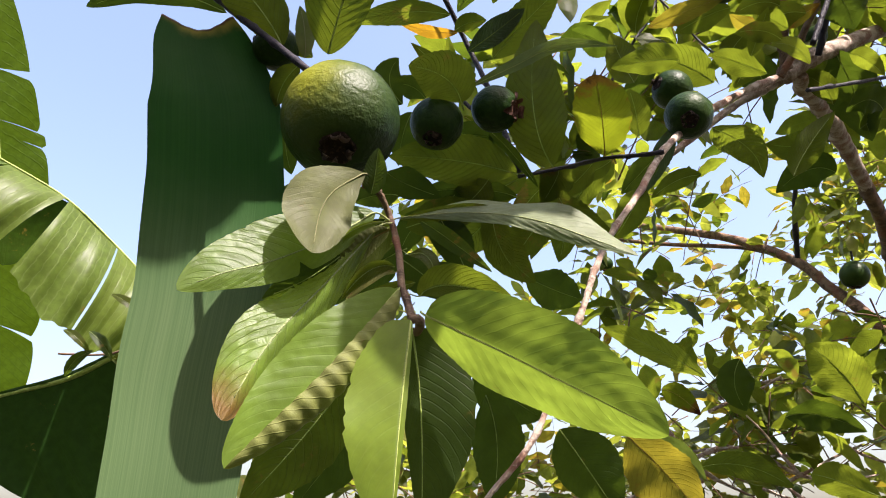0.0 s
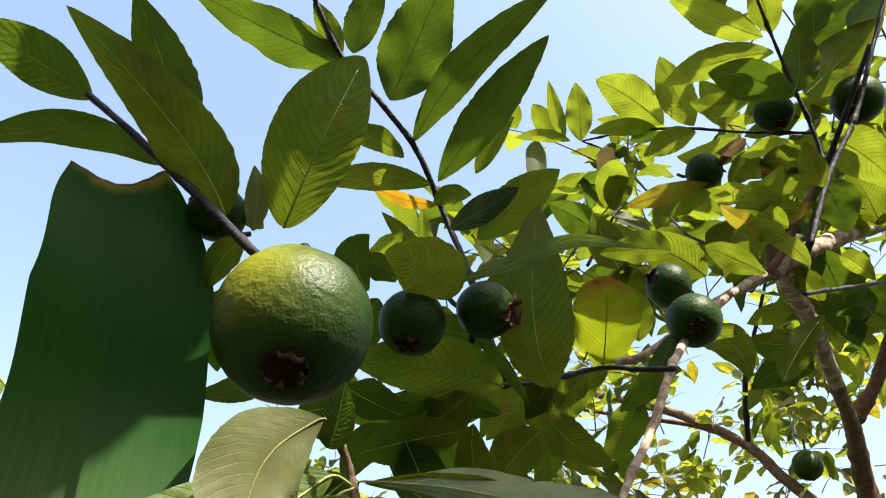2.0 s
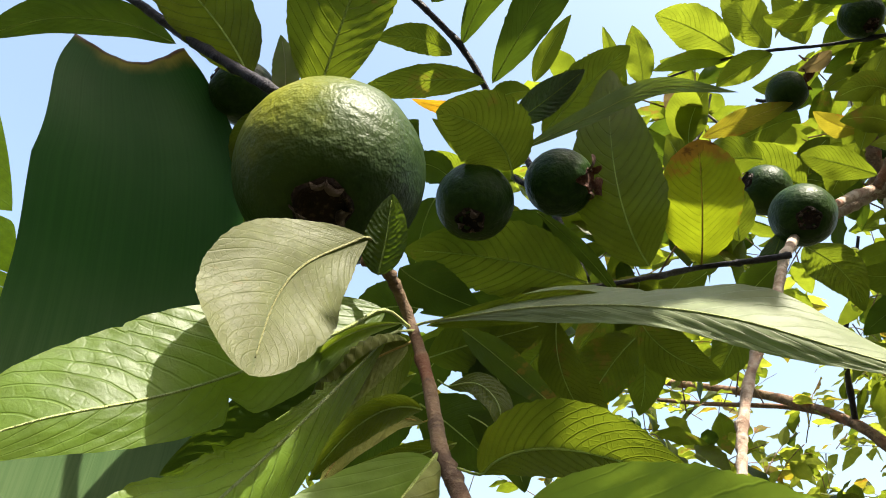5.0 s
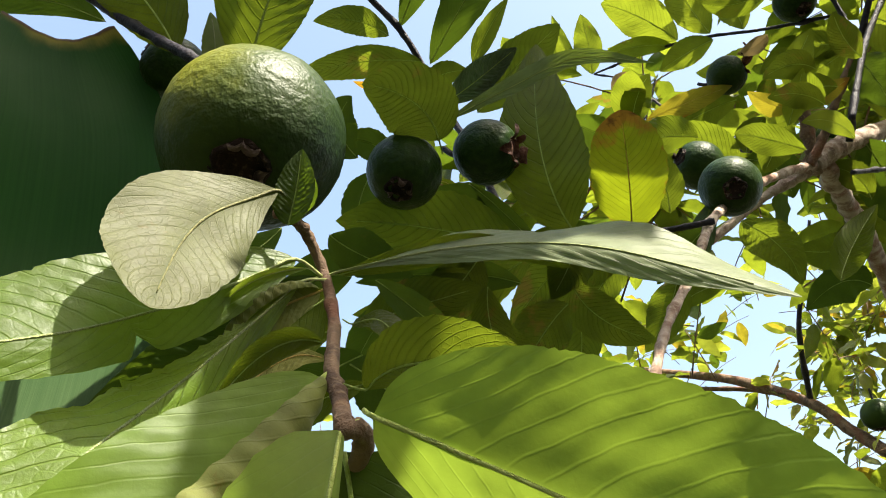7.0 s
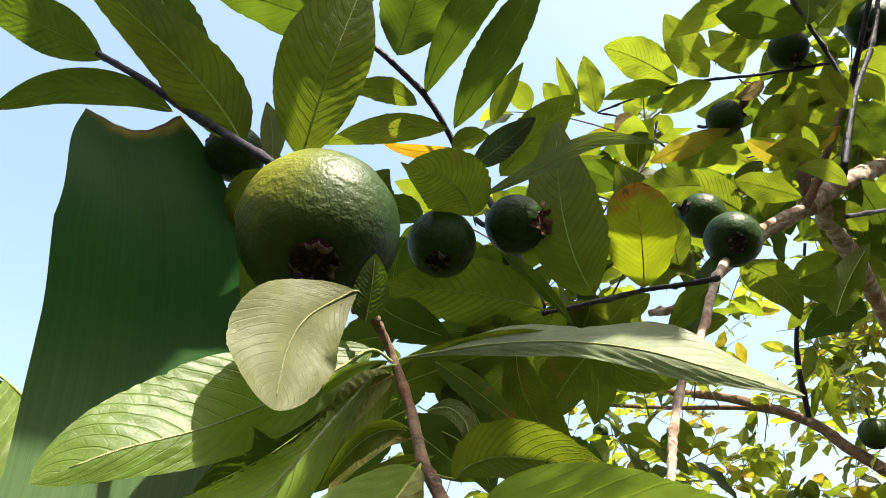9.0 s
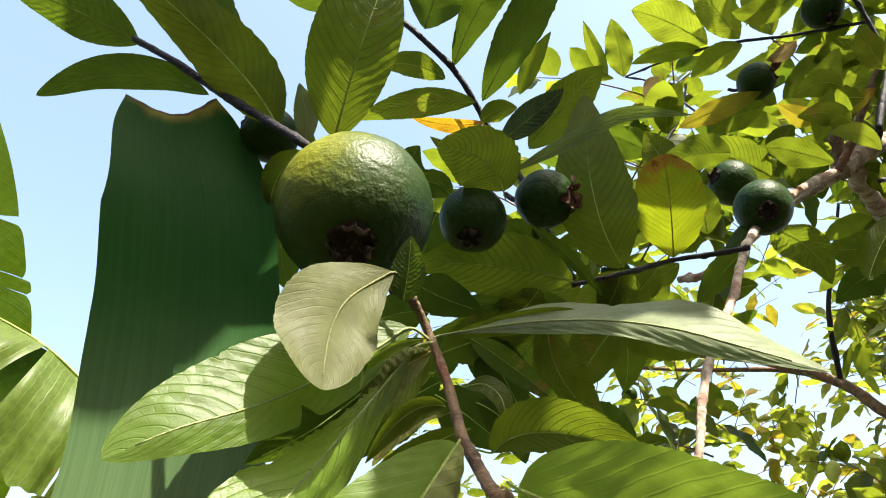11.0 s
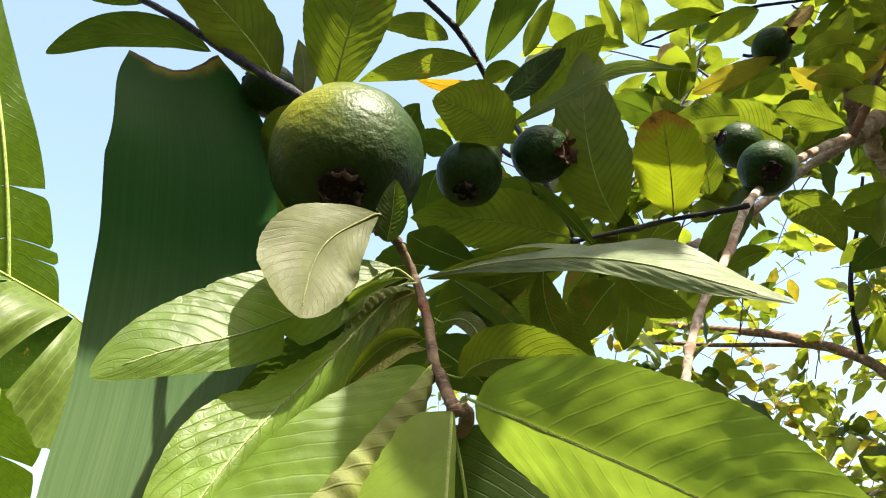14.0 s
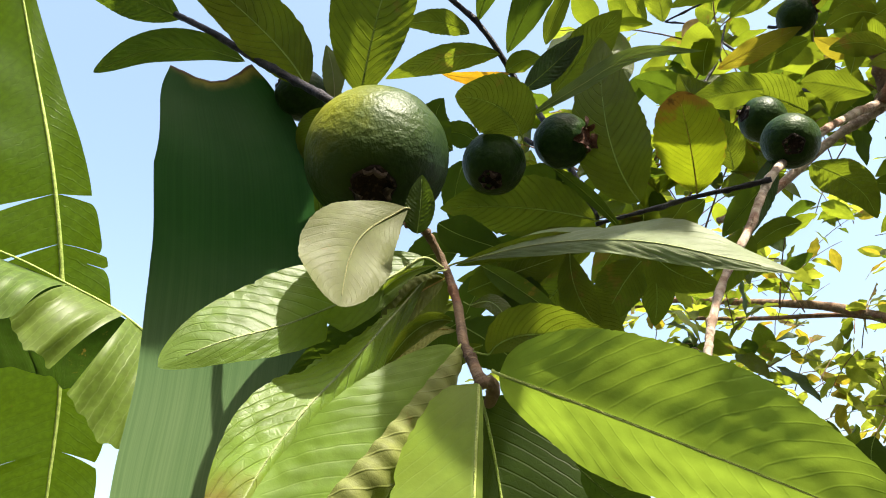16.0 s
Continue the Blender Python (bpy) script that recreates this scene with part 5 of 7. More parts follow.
leaf(tree, leaf_orange_green, (0.3049, 0.8462, 2.2633), (0.3591, 0.8354, 2.2789), (0.4149, 0.8263, 2.2921), 0.0158, 0.0142, (0.0771, -0.6587, -0.7484), wave=0.13, fold=-1.6)
leaf(tree, leaf_green, (0.2884, 0.8499, 2.2579), (0.2943, 0.8311, 2.2857), (0.3139, 0.8129, 2.3126), 0.0200, 0.0184, (-0.0420, -0.8367, -0.5460), wave=0.08, fold=-4.2)
leaf(tree, leaf_orange_green, (0.4224, 0.7430, 2.1652), (0.4028, 0.7408, 2.1685), (0.3782, 0.7318, 2.1820), 0.0107, 0.0133, (-0.1737, -0.5478, -0.8184), wave=0.12, fold=-10.5)
leaf(tree, leaf_orange_green, (0.4407, 0.7430, 2.1650), (0.4612, 0.7368, 2.1741), (0.4856, 0.7283, 2.1865), 0.0102, 0.0116, (0.0528, -0.7700, -0.6359), wave=0.08, fold=-8.5)
leaf(tree, leaf_dark, (0.5095, 0.7366, 2.2278), (0.5225, 0.7442, 2.1985), (0.5312, 0.7553, 2.1641), 0.0267, 0.0267, (-0.5608, -0.7231, -0.4033), wave=0.14, fold=-0.9)
leaf(tree, leaf_light, (0.5238, 0.7679, 2.2707), (0.5019, 0.7841, 2.2647), (0.4707, 0.8026, 2.2553), 0.0150, 0.0150, (-0.1914, -0.6270, -0.7551), wave=0.10, fold=5.6)
leaf(tree, leaf_dark, (0.6054, 0.8701, 2.1185), (0.5756, 0.8453, 2.1198), (0.5481, 0.8536, 2.1076), 0.0220, 0.0191, (0.3169, -0.6312, -0.7080), wave=0.11, fold=6)
leaf(tree, leaf_green, (0.3294, 0.8441, 2.2126), (0.3519, 0.8519, 2.2008), (0.3896, 0.8677, 2.1772), 0.0225, 0.0300, (-0.2146, -0.6038, -0.7677), wave=0.12, fold=-6.2)
leaf(tree, leaf_green, (0.3497, 0.7449, 2.0911), (0.3117, 0.7318, 2.1109), (0.2616, 0.7223, 2.1253), 0.0255, 0.0255, (-0.1528, -0.5952, -0.7890), wave=0.07, fold=8.3)
leaf(tree, leaf_green, (0.3938, 0.8136, 2.1680), (0.4023, 0.8017, 2.1855), (0.4192, 0.7916, 2.2004), 0.0172, 0.0172, (-0.0636, -0.8488, -0.5249), wave=0.10, fold=-15.9)
leaf(tree, leaf_green, (0.1143, 0.5894, 1.8939), (0.0649, 0.5925, 1.8718), (-0.0082, 0.5902, 1.8577), 0.0172, 0.0190, (0.1775, -0.7660, -0.6179), wave=0.10, fold=-3.2)
leaf(tree, leaf_green, (0.1506, 0.5963, 1.9014), (0.1247, 0.6079, 1.8843), (0.0969, 0.6257, 1.8580), 0.0165, 0.0165, (0.0227, -0.8137, -0.5808), wave=0.10, fold=9.6)
leaf(tree, leaf_green, (0.1769, 0.6038, 1.9080), (0.1638, 0.6116, 1.8965), (0.1419, 0.6221, 1.8811), 0.0131, 0.0131, (0.0088, -0.8218, -0.5698), wave=0.09, fold=-16.3)
leaf(tree, leaf_dark, (0.0238, 0.5408, 1.9487), (0.0107, 0.5339, 1.9591), (-0.0108, 0.5319, 1.9621), 0.0106, 0.0115, (-0.0951, -0.6989, -0.7088), wave=0.11, fold=10.6)
leaf(tree, leaf_green, (0.0411, 0.5715, 1.9925), (0.0291, 0.5627, 2.0058), (0.0075, 0.5514, 2.0227), 0.0067, 0.0086, (-0.1340, -0.7480, -0.6500), wave=0.10, fold=1.4)
leaf(tree, leaf_light, (0.0474, 0.6244, 2.0214), (0.0426, 0.6116, 2.0404), (0.0397, 0.5945, 2.0658), 0.0072, 0.0072, (-0.0266, -0.8271, -0.5614), wave=0.13, fold=-10)

# fruits
guava((0.4906, 0.7577, 2.3577), 0.0253, (0.1346, -0.1923, -0.9721), 'small green guava among light leaves')
guava((0.5946, 0.7390, 2.3669), 0.0324, (-0.5627, -0.1454, -0.8138), 'green guava high in the tree')
guava((0.6340, 0.7915, 2.4676), 0.0244, (-0.2289, -0.0939, -0.9689), 'green guava half hidden behind another')
guava((0.4164, 0.8327, 2.3184), 0.0248, (0.8519, -0.5238, 0.0012), 'small green guava with a dry calyx among leaves', dry=True)
guava((-0.0172, 0.4010, 1.8372), 0.0406, (0.1011, -0.4621, -0.8811), 'large green guava with warty skin', big=True)
guava((0.0404, 0.4816, 1.8833), 0.0215, (-0.1212, -0.3315, -0.9357), 'small dark green guava with an open calyx')
guava((0.0876, 0.4837, 1.8951), 0.0190, (0.8998, -0.3352, -0.2792), 'small dark green guava with a dried brown calyx', dry=True)
guava((0.2798, 0.6730, 2.0343), 0.0219, (-0.8704, -0.4578, 0.1813), 'small green guava beside a grey branch')
guava((0.2795, 0.6267, 1.9708), 0.0238, (-0.1814, -0.7010, -0.6896), 'small green guava behind a grey branch')
guava((-0.0822, 0.4346, 1.9309), 0.0181, (-0.6791, -0.6255, 0.3842), 'small dark guava behind a cut leaf blade')
guava((1.0479, 1.9772, 2.2885), 0.0389, (-0.0538, 0.0774, -0.9955), 'small green guava on a far branch')
guava((0.5978, 0.9777, 2.3310), 0.0171, (-0.0538, 0.0774, -0.9955), 'small green guava among leaves')
guava((0.4372, 2.4416, 2.5332), 0.0261, (-0.0700, 0.3085, -0.9487), 'small far green guava')
guava((0.1784, 2.1195, 2.6154), 0.0171, (-0.0700, 0.3085, -0.9487), 'small far green guava')

# lower leaves in the middle distance
leaf(tree, leaf_light, (0.5717, 1.0398, 1.7569), (0.5351, 1.0162, 1.8033), (0.4939, 0.9998, 1.8318), 0.0355, 0.0355, (-0.2366, -0.7342, -0.6363), wave=0.13, fold=7.4)
leaf(tree, leaf_light, (0.5897, 1.0922, 1.6392), (0.5289, 1.0770, 1.6607), (0.4945, 1.0705, 1.6679), 0.0248, 0.0248, (0.0139, -0.8194, -0.5731), wave=0.09, fold=-7.9)
leaf(tree, leaf_light, (0.3308, 0.9023, 1.7675), (0.2629, 0.8801, 1.8036), (0.2047, 0.8655, 1.8242), 0.0176, 0.0176, (-0.0556, -0.7768, -0.6274), wave=0.08, fold=-4.1)
leaf(tree, leaf_dark, (0.4998, 1.1412, 1.7588), (0.5509, 1.1452, 1.7611), (0.6220, 1.1624, 1.7374), 0.0255, 0.0255, (0.0358, -0.8049, -0.5923), wave=0.12, fold=10.9)
leaf(tree, leaf_orange_green, (0.2002, 0.7131, 1.6694), (0.2340, 0.7300, 1.6379), (0.2701, 0.7507, 1.5980), 0.0346, 0.0279, (-0.0952, -0.8395, -0.5350), wave=0.13, fold=7.2)
leaf(tree, leaf_dark, (0.1297, 0.6014, 1.6589), (0.1516, 0.6165, 1.6289), (0.1777, 0.6356, 1.5904), 0.0261, 0.0285, (-0.0712, -0.8716, -0.4851), wave=0.06, fold=-9.2)
leaf(tree, leaf_green, (0.3428, 1.0519, 1.6767), (0.4062, 1.0572, 1.6787), (0.4706, 1.0759, 1.6501), 0.0200, 0.0200, (0.0434, -0.8369, -0.5456), wave=0.10, fold=-2.8)
leaf(tree, leaf_dark, (0.4665, 1.2014, 1.8652), (0.4555, 1.2169, 1.8267), (0.4741, 1.2365, 1.7856), 0.0279, 0.0316, (-0.2524, -0.8764, -0.4101), wave=0.13, fold=-1.4)
leaf(tree, leaf_dark, (0.1156, 0.9257, 1.9180), (0.1573, 0.9375, 1.9001), (0.1916, 0.9455, 1.8893), 0.0326, 0.0285, (-0.0424, -0.7661, -0.6414), wave=0.14, fold=-9.7)
leaf(tree, leaf_pale, (0.2309, 0.7681, 1.6757), (0.2593, 0.7766, 1.6623), (0.2871, 0.7909, 1.6355), 0.0133, 0.0121, (-0.0693, -0.8229, -0.5639), wave=0.07, fold=8.5)
leaf(tree, leaf_yellow, (0.3147, 1.1067, 1.7967), (0.3398, 1.1126, 1.7889), (0.3726, 1.1277, 1.7614), 0.0196, 0.0178, (-0.0785, -0.7967, -0.5993), wave=0.08, fold=0.1)
leaf(tree, leaf_dark, (0.0573, 0.6706, 1.7355), (0.0884, 0.6866, 1.7055), (0.1199, 0.6983, 1.6855), 0.0283, 0.0283, (-0.0357, -0.8547, -0.5178), wave=0.10, fold=9.7)

leaf(tree, leaf_green, (-0.7534, 1.3759, 2.0841), (-0.7122, 1.3775, 2.0634), (-0.6839, 1.4022, 2.0387), 0.0110, 0.0110, (0.6163, -0.7875, 0.0043), wave=0.1, fold=12)
leaf(tree, leaf_dark, (-0.8638, 1.4416, 1.9251), (-0.8331, 1.4194, 1.9539), (-0.7985, 1.4233, 1.9749), 0.0120, 0.0120, (0.6478, -0.7582, 0.0735), wave=0.1, fold=12)
leaf(tree, leaf_dark, (-0.8058, 1.4050, 2.0130), (-0.7738, 1.4086, 1.9867), (-0.7601, 1.4353, 1.9553), 0.0130, 0.0130, (0.6305, -0.7744, 0.0524), wave=0.1, fold=12)
leaf(tree, leaf_green, (-0.7647, 1.4349, 1.9554), (-0.7139, 1.4232, 1.9648), (-0.6778, 1.4316, 1.9763), 0.0120, 0.0120, (0.6041, -0.7945, 0.0619), wave=0.1, fold=12)
leaf(tree, leaf_light, (-0.6837, 1.4012, 2.0408), (-0.6540, 1.4076, 2.0080), (-0.6226, 1.4405, 1.9660), 0.0120, 0.0120, (0.5849, -0.8104, 0.0338), wave=0.1, fold=12)
leaf(tree, leaf_green, (-0.8614, 1.3996, 2.0159), (-0.8274, 1.3994, 1.9979), (-0.8059, 1.4266, 1.9665), 0.0100, 0.0100, (0.6518, -0.7568, 0.0489), wave=0.1, fold=12)
leaf(tree, leaf_light, (-0.7599, 1.4333, 1.9595), (-0.7264, 1.4310, 1.9461), (-0.6888, 1.4460, 1.9437), 0.0090, 0.0090, (0.6065, -0.7917, 0.0731), wave=0.1, fold=12)
limb('twig', tree, bark_red, [(-0.8814, 1.4294, 1.9722), (-0.8057, 1.4365, 1.9690), (-0.7469, 1.4374, 1.9767), (-0.6901, 1.4242, 2.0141), (-0.6445, 1.4170, 2.0369), (-0.5013, 1.4000, 2.0965)], 0.0022, 0.003, knots=0.1)
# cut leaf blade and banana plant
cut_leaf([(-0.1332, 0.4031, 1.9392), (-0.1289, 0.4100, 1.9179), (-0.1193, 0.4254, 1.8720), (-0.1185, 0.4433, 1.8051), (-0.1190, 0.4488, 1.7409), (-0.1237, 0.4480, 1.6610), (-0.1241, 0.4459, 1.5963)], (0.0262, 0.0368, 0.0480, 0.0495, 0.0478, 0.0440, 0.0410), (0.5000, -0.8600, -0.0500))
banana_leaf(banana, banana_green, [(-1.4661, 1.1278, 3.7455), (-1.4133, 1.3627, 3.2868), (-1.3465, 1.5027, 2.9279), (-1.3373, 1.6524, 2.6123), (-1.3678, 1.7879, 2.3262), (-1.4125, 1.8942, 2.0443), (-1.4709, 2.0294, 1.7112)], 0.274, 0.135, (0.6089, -0.7247, -0.3226), droop=0.1, tears=(0.375, 0.445, 0.465, 0.56, 0.75), shape=1.5, gap=0.05)
draped_leaf(banana, [(-1.3844, 1.1910, 2.5337), (-1.1950, 1.2857, 2.4793), (-1.0660, 1.3717, 2.4198), (-0.9569, 1.4537, 2.3605), (-0.8649, 1.5447, 2.2717), (-0.7705, 1.6451, 2.1684), (-0.6759, 1.7299, 2.0807)], [
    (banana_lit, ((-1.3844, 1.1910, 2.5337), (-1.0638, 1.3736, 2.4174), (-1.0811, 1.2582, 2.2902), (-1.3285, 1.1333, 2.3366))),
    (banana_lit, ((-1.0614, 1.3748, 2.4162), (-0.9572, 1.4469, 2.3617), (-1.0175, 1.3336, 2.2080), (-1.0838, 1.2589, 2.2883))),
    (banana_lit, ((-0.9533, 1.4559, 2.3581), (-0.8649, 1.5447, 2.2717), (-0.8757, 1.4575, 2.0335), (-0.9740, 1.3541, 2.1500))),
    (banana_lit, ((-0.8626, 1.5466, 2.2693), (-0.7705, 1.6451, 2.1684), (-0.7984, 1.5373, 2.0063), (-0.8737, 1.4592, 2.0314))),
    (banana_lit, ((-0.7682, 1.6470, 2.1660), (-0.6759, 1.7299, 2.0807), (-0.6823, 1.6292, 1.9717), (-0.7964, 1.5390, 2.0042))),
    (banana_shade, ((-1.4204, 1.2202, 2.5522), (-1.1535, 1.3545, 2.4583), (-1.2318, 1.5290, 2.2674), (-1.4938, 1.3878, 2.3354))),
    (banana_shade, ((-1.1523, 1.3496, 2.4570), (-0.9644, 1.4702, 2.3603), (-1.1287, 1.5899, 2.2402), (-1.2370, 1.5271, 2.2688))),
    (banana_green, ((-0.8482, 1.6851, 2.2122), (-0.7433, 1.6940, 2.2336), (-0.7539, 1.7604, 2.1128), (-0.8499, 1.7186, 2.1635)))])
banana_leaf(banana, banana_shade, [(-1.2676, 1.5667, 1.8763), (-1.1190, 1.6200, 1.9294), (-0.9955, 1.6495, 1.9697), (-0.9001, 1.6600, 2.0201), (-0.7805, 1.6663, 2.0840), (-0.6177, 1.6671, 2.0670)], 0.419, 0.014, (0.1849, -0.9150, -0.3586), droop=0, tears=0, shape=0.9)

# far foliage
clump((0.3640, 2.4758, 2.8181), (0.181, 0.500, 0.121), 60, 'far', 0.090)
clump((0.6444, 2.6432, 2.6099), (0.302, 0.600, 0.141), 100, 'far', 0.090)
clump((0.9627, 2.6198, 2.4927), (0.291, 0.600, 0.174), 60, 'far', 0.090)
clump((1.1830, 2.5072, 2.3218), (0.232, 0.600, 0.161), 35, 'far', 0.090)
clump((1.0680, 1.9752, 2.5270), (0.140, 0.400, 0.140), 110, 'far', 0.090)
clump((1.0722, 2.1619, 2.4440), (0.147, 0.400, 0.098), 25, 'far', 0.090)
clump((0.5402, 2.2314, 2.6541), (0.143, 0.300, 0.089), 50, 'far', 0.090)
clump((0.8559, 1.4991, 2.4838), (0.099, 0.300, 0.112), 70, 'near', 0.090)
clump((0.7277, 1.2202, 2.5157), (0.130, 0.300, 0.098), 60, 'near', 0.090)
clump((0.6396, 1.2671, 2.6150), (0.151, 0.300, 0.081), 45, 'near', 0.090)
clump((0.8112, 1.0968, 2.6865), (0.098, 0.300, 0.130), 50, 'near', 0.090)
clump((0.3333, 1.1501, 2.4188), (0.151, 0.300, 0.111), 70, 'near', 0.090)
clump((0.1605, 1.0015, 2.2729), (0.128, 0.200, 0.085), 60, 'near', 0.090)
clump((0.3954, 1.2546, 2.6173), (0.105, 0.200, 0.047), 25, 'near', 0.090)
clump((0.1231, 2.9743, 2.4692), (0.434, 0.600, 0.195), 120, 'far', 0.090)
clump((-0.2625, 2.5949, 2.6208), (0.282, 0.500, 0.222), 90, 'far', 0.090)
clump((-0.5367, 2.9996, 2.3958), (0.369, 0.500, 0.261), 90, 'far', 0.090)
clump((0.7120, 2.8781, 2.2982), (0.605, 0.700, 0.181), 150, 'far', 0.090)
clump((1.3273, 2.2553, 2.5014), (0.205, 0.600, 0.512), 220, 'far', 0.090)
clump((1.0587, 1.3071, 2.7538), (0.074, 0.400, 0.372), 80, 'near', 0.090)
clump((1.0805, 2.4363, 2.9138), (0.121, 0.300, 0.081), 16, 'far', 0.090)
clump((0.9259, 2.2670, 2.0339), (0.290, 0.500, 0.188), 200, 'far', 0.090)
clump((0.6623, 2.3288, 1.8304), (0.290, 0.500, 0.154), 200, 'far', 0.090)
clump((0.9947, 2.1720, 1.7624), (0.186, 0.500, 0.140), 90, 'far', 0.090)
clump((0.4324, 2.5510, 1.7700), (0.261, 0.500, 0.149), 130, 'far', 0.090)
clump((0.1209, 2.6028, 1.8328), (0.252, 0.500, 0.155), 110, 'far', 0.090)
clump((-0.6293, 2.5058, 1.8875), (0.174, 0.400, 0.174), 60, 'far', 0.090)
clump((-0.1886, 2.5800, 1.8155), (0.194, 0.400, 0.116), 60, 'far', 0.090)
clump((0.8843, 2.2711, 2.2687), (0.232, 0.400, 0.143), 35, 'far', 0.090)

# unseen spray added overhead, between the sun and the cut blade, to shade it
leaf(tree, leaf_green, (0.0570, 0.2296, 2.4319), (0.1088, 0.2421, 2.4193), (0.1558, 0.2581, 2.3964), 0.0261, 0.0261, (0.3977, -0.2954, 0.8687), fine=False)
leaf(tree, leaf_green, (0.0667, 0.3129, 2.4809), (0.0775, 0.2678, 2.4563), (0.0855, 0.2290, 2.4218), 0.0250, 0.0250, (0.2296, -0.5252, 0.8194), fine=False)
leaf(tree, leaf_green, (0.0312, 0.2516, 2.4884), (0.0611, 0.2235, 2.4512), (0.0814, 0.1971, 2.4070), 0.0264, 0.0264, (0.7982, -0.1396, 0.5859), fine=False)
leaf(tree, leaf_green, (0.0662, 0.2790, 2.4890), (0.1049, 0.2755, 2.4452), (0.1382, 0.2820, 2.3976), 0.0279, 0.0279, (0.4392, -0.8405, 0.3173), fine=False)
leaf(tree, leaf_green, (0.0942, 0.2997, 2.4420), (0.0800, 0.2430, 2.4420), (0.0604, 0.1888, 2.4316), 0.0279, 0.0279, (0.4552, -0.2191, 0.8630), fine=False)
leaf(tree, leaf_green, (0.0529, 0.1928, 2.4215), (0.0856, 0.2319, 2.4175), (0.1104, 0.2750, 2.4055), 0.0244, 0.0244, (0.6641, -0.3346, 0.6686), fine=False)
leaf(tree, leaf_green, (0.0781, 0.2814, 2.4711), (0.0673, 0.2243, 2.4682), (0.0497, 0.1703, 2.4559), 0.0278, 0.0278, (0.5709, -0.2528, 0.7811), fine=False)
leaf(tree, leaf_green, (0.0095, 0.2119, 2.4946), (0.0345, 0.1946, 2.4568), (0.0491, 0.1789, 2.4133), 0.0231, 0.0231, (0.8635, -0.1493, 0.4818), fine=False)
leaf(tree, leaf_green, (0.1898, 0.2243, 2.4309), (0.1611, 0.1875, 2.4292), (0.1277, 0.1567, 2.4182), 0.0222, 0.0222, (0.3862, -0.5005, 0.7748), fine=False)
leaf(tree, leaf_green, (-0.0085, 0.2139, 2.4326), (0.0301, 0.2267, 2.4112), (0.0611, 0.2448, 2.3822), 0.0219, 0.0219, (0.6472, -0.4322, 0.6279), fine=False)
leaf(tree, leaf_green, (0.0525, 0.2516, 2.4416), (0.0311, 0.2096, 2.4582), (0.0026, 0.1690, 2.4652), 0.0238, 0.0238, (0.5836, -0.1234, 0.8026), fine=False)
leaf(tree, leaf_green, (0.1284, 0.2713, 2.3992), (0.0809, 0.2382, 2.4056), (0.0303, 0.2095, 2.4012), 0.0278, 0.0278, (0.2531, -0.3726, 0.8928), fine=False)
leaf(tree, leaf_green, (0.0195, 0.1554, 2.3987), (0.0714, 0.1649, 2.4142), (0.1218, 0.1847, 2.4237), 0.0262, 0.0262, (0.1247, -0.8582, 0.4979), fine=False)
leaf(tree, leaf_green, (0.1464, 0.1692, 2.4414), (0.1071, 0.1999, 2.4426), (0.0690, 0.2303, 2.4319), 0.0238, 0.0238, (-0.1115, 0.0142, 0.9937), fine=False)
leaf(tree, leaf_green, (0.0806, 0.1673, 2.3812), (0.1248, 0.1758, 2.3894), (0.1682, 0.1898, 2.3869), 0.0217, 0.0217, (0.0589, -0.4530, 0.8896), fine=False)
leaf(tree, leaf_green, (0.0350, 0.2508, 2.4535), (0.0804, 0.2315, 2.4261), (0.1196, 0.2151, 2.3890), 0.0269, 0.0269, (0.5259, -0.2316, 0.8184), fine=False)
leaf(tree, leaf_green, (0.0134, 0.1872, 2.4327), (0.0370, 0.2359, 2.4363), (0.0564, 0.2859, 2.4287), 0.0259, 0.0259, (0.3498, -0.1146, 0.9298), fine=False)
leaf(tree, leaf_green, (0.0819, 0.2135, 2.4378), (0.1003, 0.1911, 2.4024), (0.1122, 0.1764, 2.3606), 0.0218, 0.0218, (0.5462, -0.6510, 0.5271), fine=False)
leaf(tree, leaf_green, (0.1788, 0.1697, 2.4265), (0.1425, 0.1997, 2.4364), (0.1064, 0.2316, 2.4343), 0.0229, 0.0229, (-0.0255, -0.1541, 0.9877), fine=False)
leaf(tree, leaf_green, (0.0754, 0.2943, 2.4600), (0.0817, 0.2499, 2.4433), (0.0833, 0.2101, 2.4167), 0.0228, 0.0228, (0.3818, -0.3938, 0.8362), fine=False)
leaf(tree, leaf_green, (0.1004, 0.1915, 2.3671), (0.0598, 0.1851, 2.4009), (0.0127, 0.1771, 2.4247), 0.0254, 0.0254, (0.5272, 0.1393, 0.8382), fine=False)
leaf(tree, leaf_green, (0.0714, 0.2914, 2.4665), (0.0952, 0.2473, 2.4597), (0.1163, 0.2053, 2.4413), 0.0241, 0.0241, (0.2210, -0.1663, 0.9610), fine=False)
leaf(tree, leaf_green, (0.0669, 0.1274, 2.3925), (0.0812, 0.1763, 2.4006), (0.0980, 0.2250, 2.3970), 0.0246, 0.0246, (-0.1931, 0.0164, 0.9810), fine=False)
leaf(tree, leaf_green, (0.0340, 0.1240, 2.4845), (0.0524, 0.1801, 2.4929), (0.0651, 0.2382, 2.4911), 0.0284, 0.0284, (0.4813, -0.1800, 0.8579), fine=False)
leaf(tree, leaf_green, (0.0197, 0.1737, 2.4612), (0.0569, 0.2066, 2.4634), (0.0914, 0.2411, 2.4539), 0.0237, 0.0237, (0.2249, -0.1338, 0.9652), fine=False)
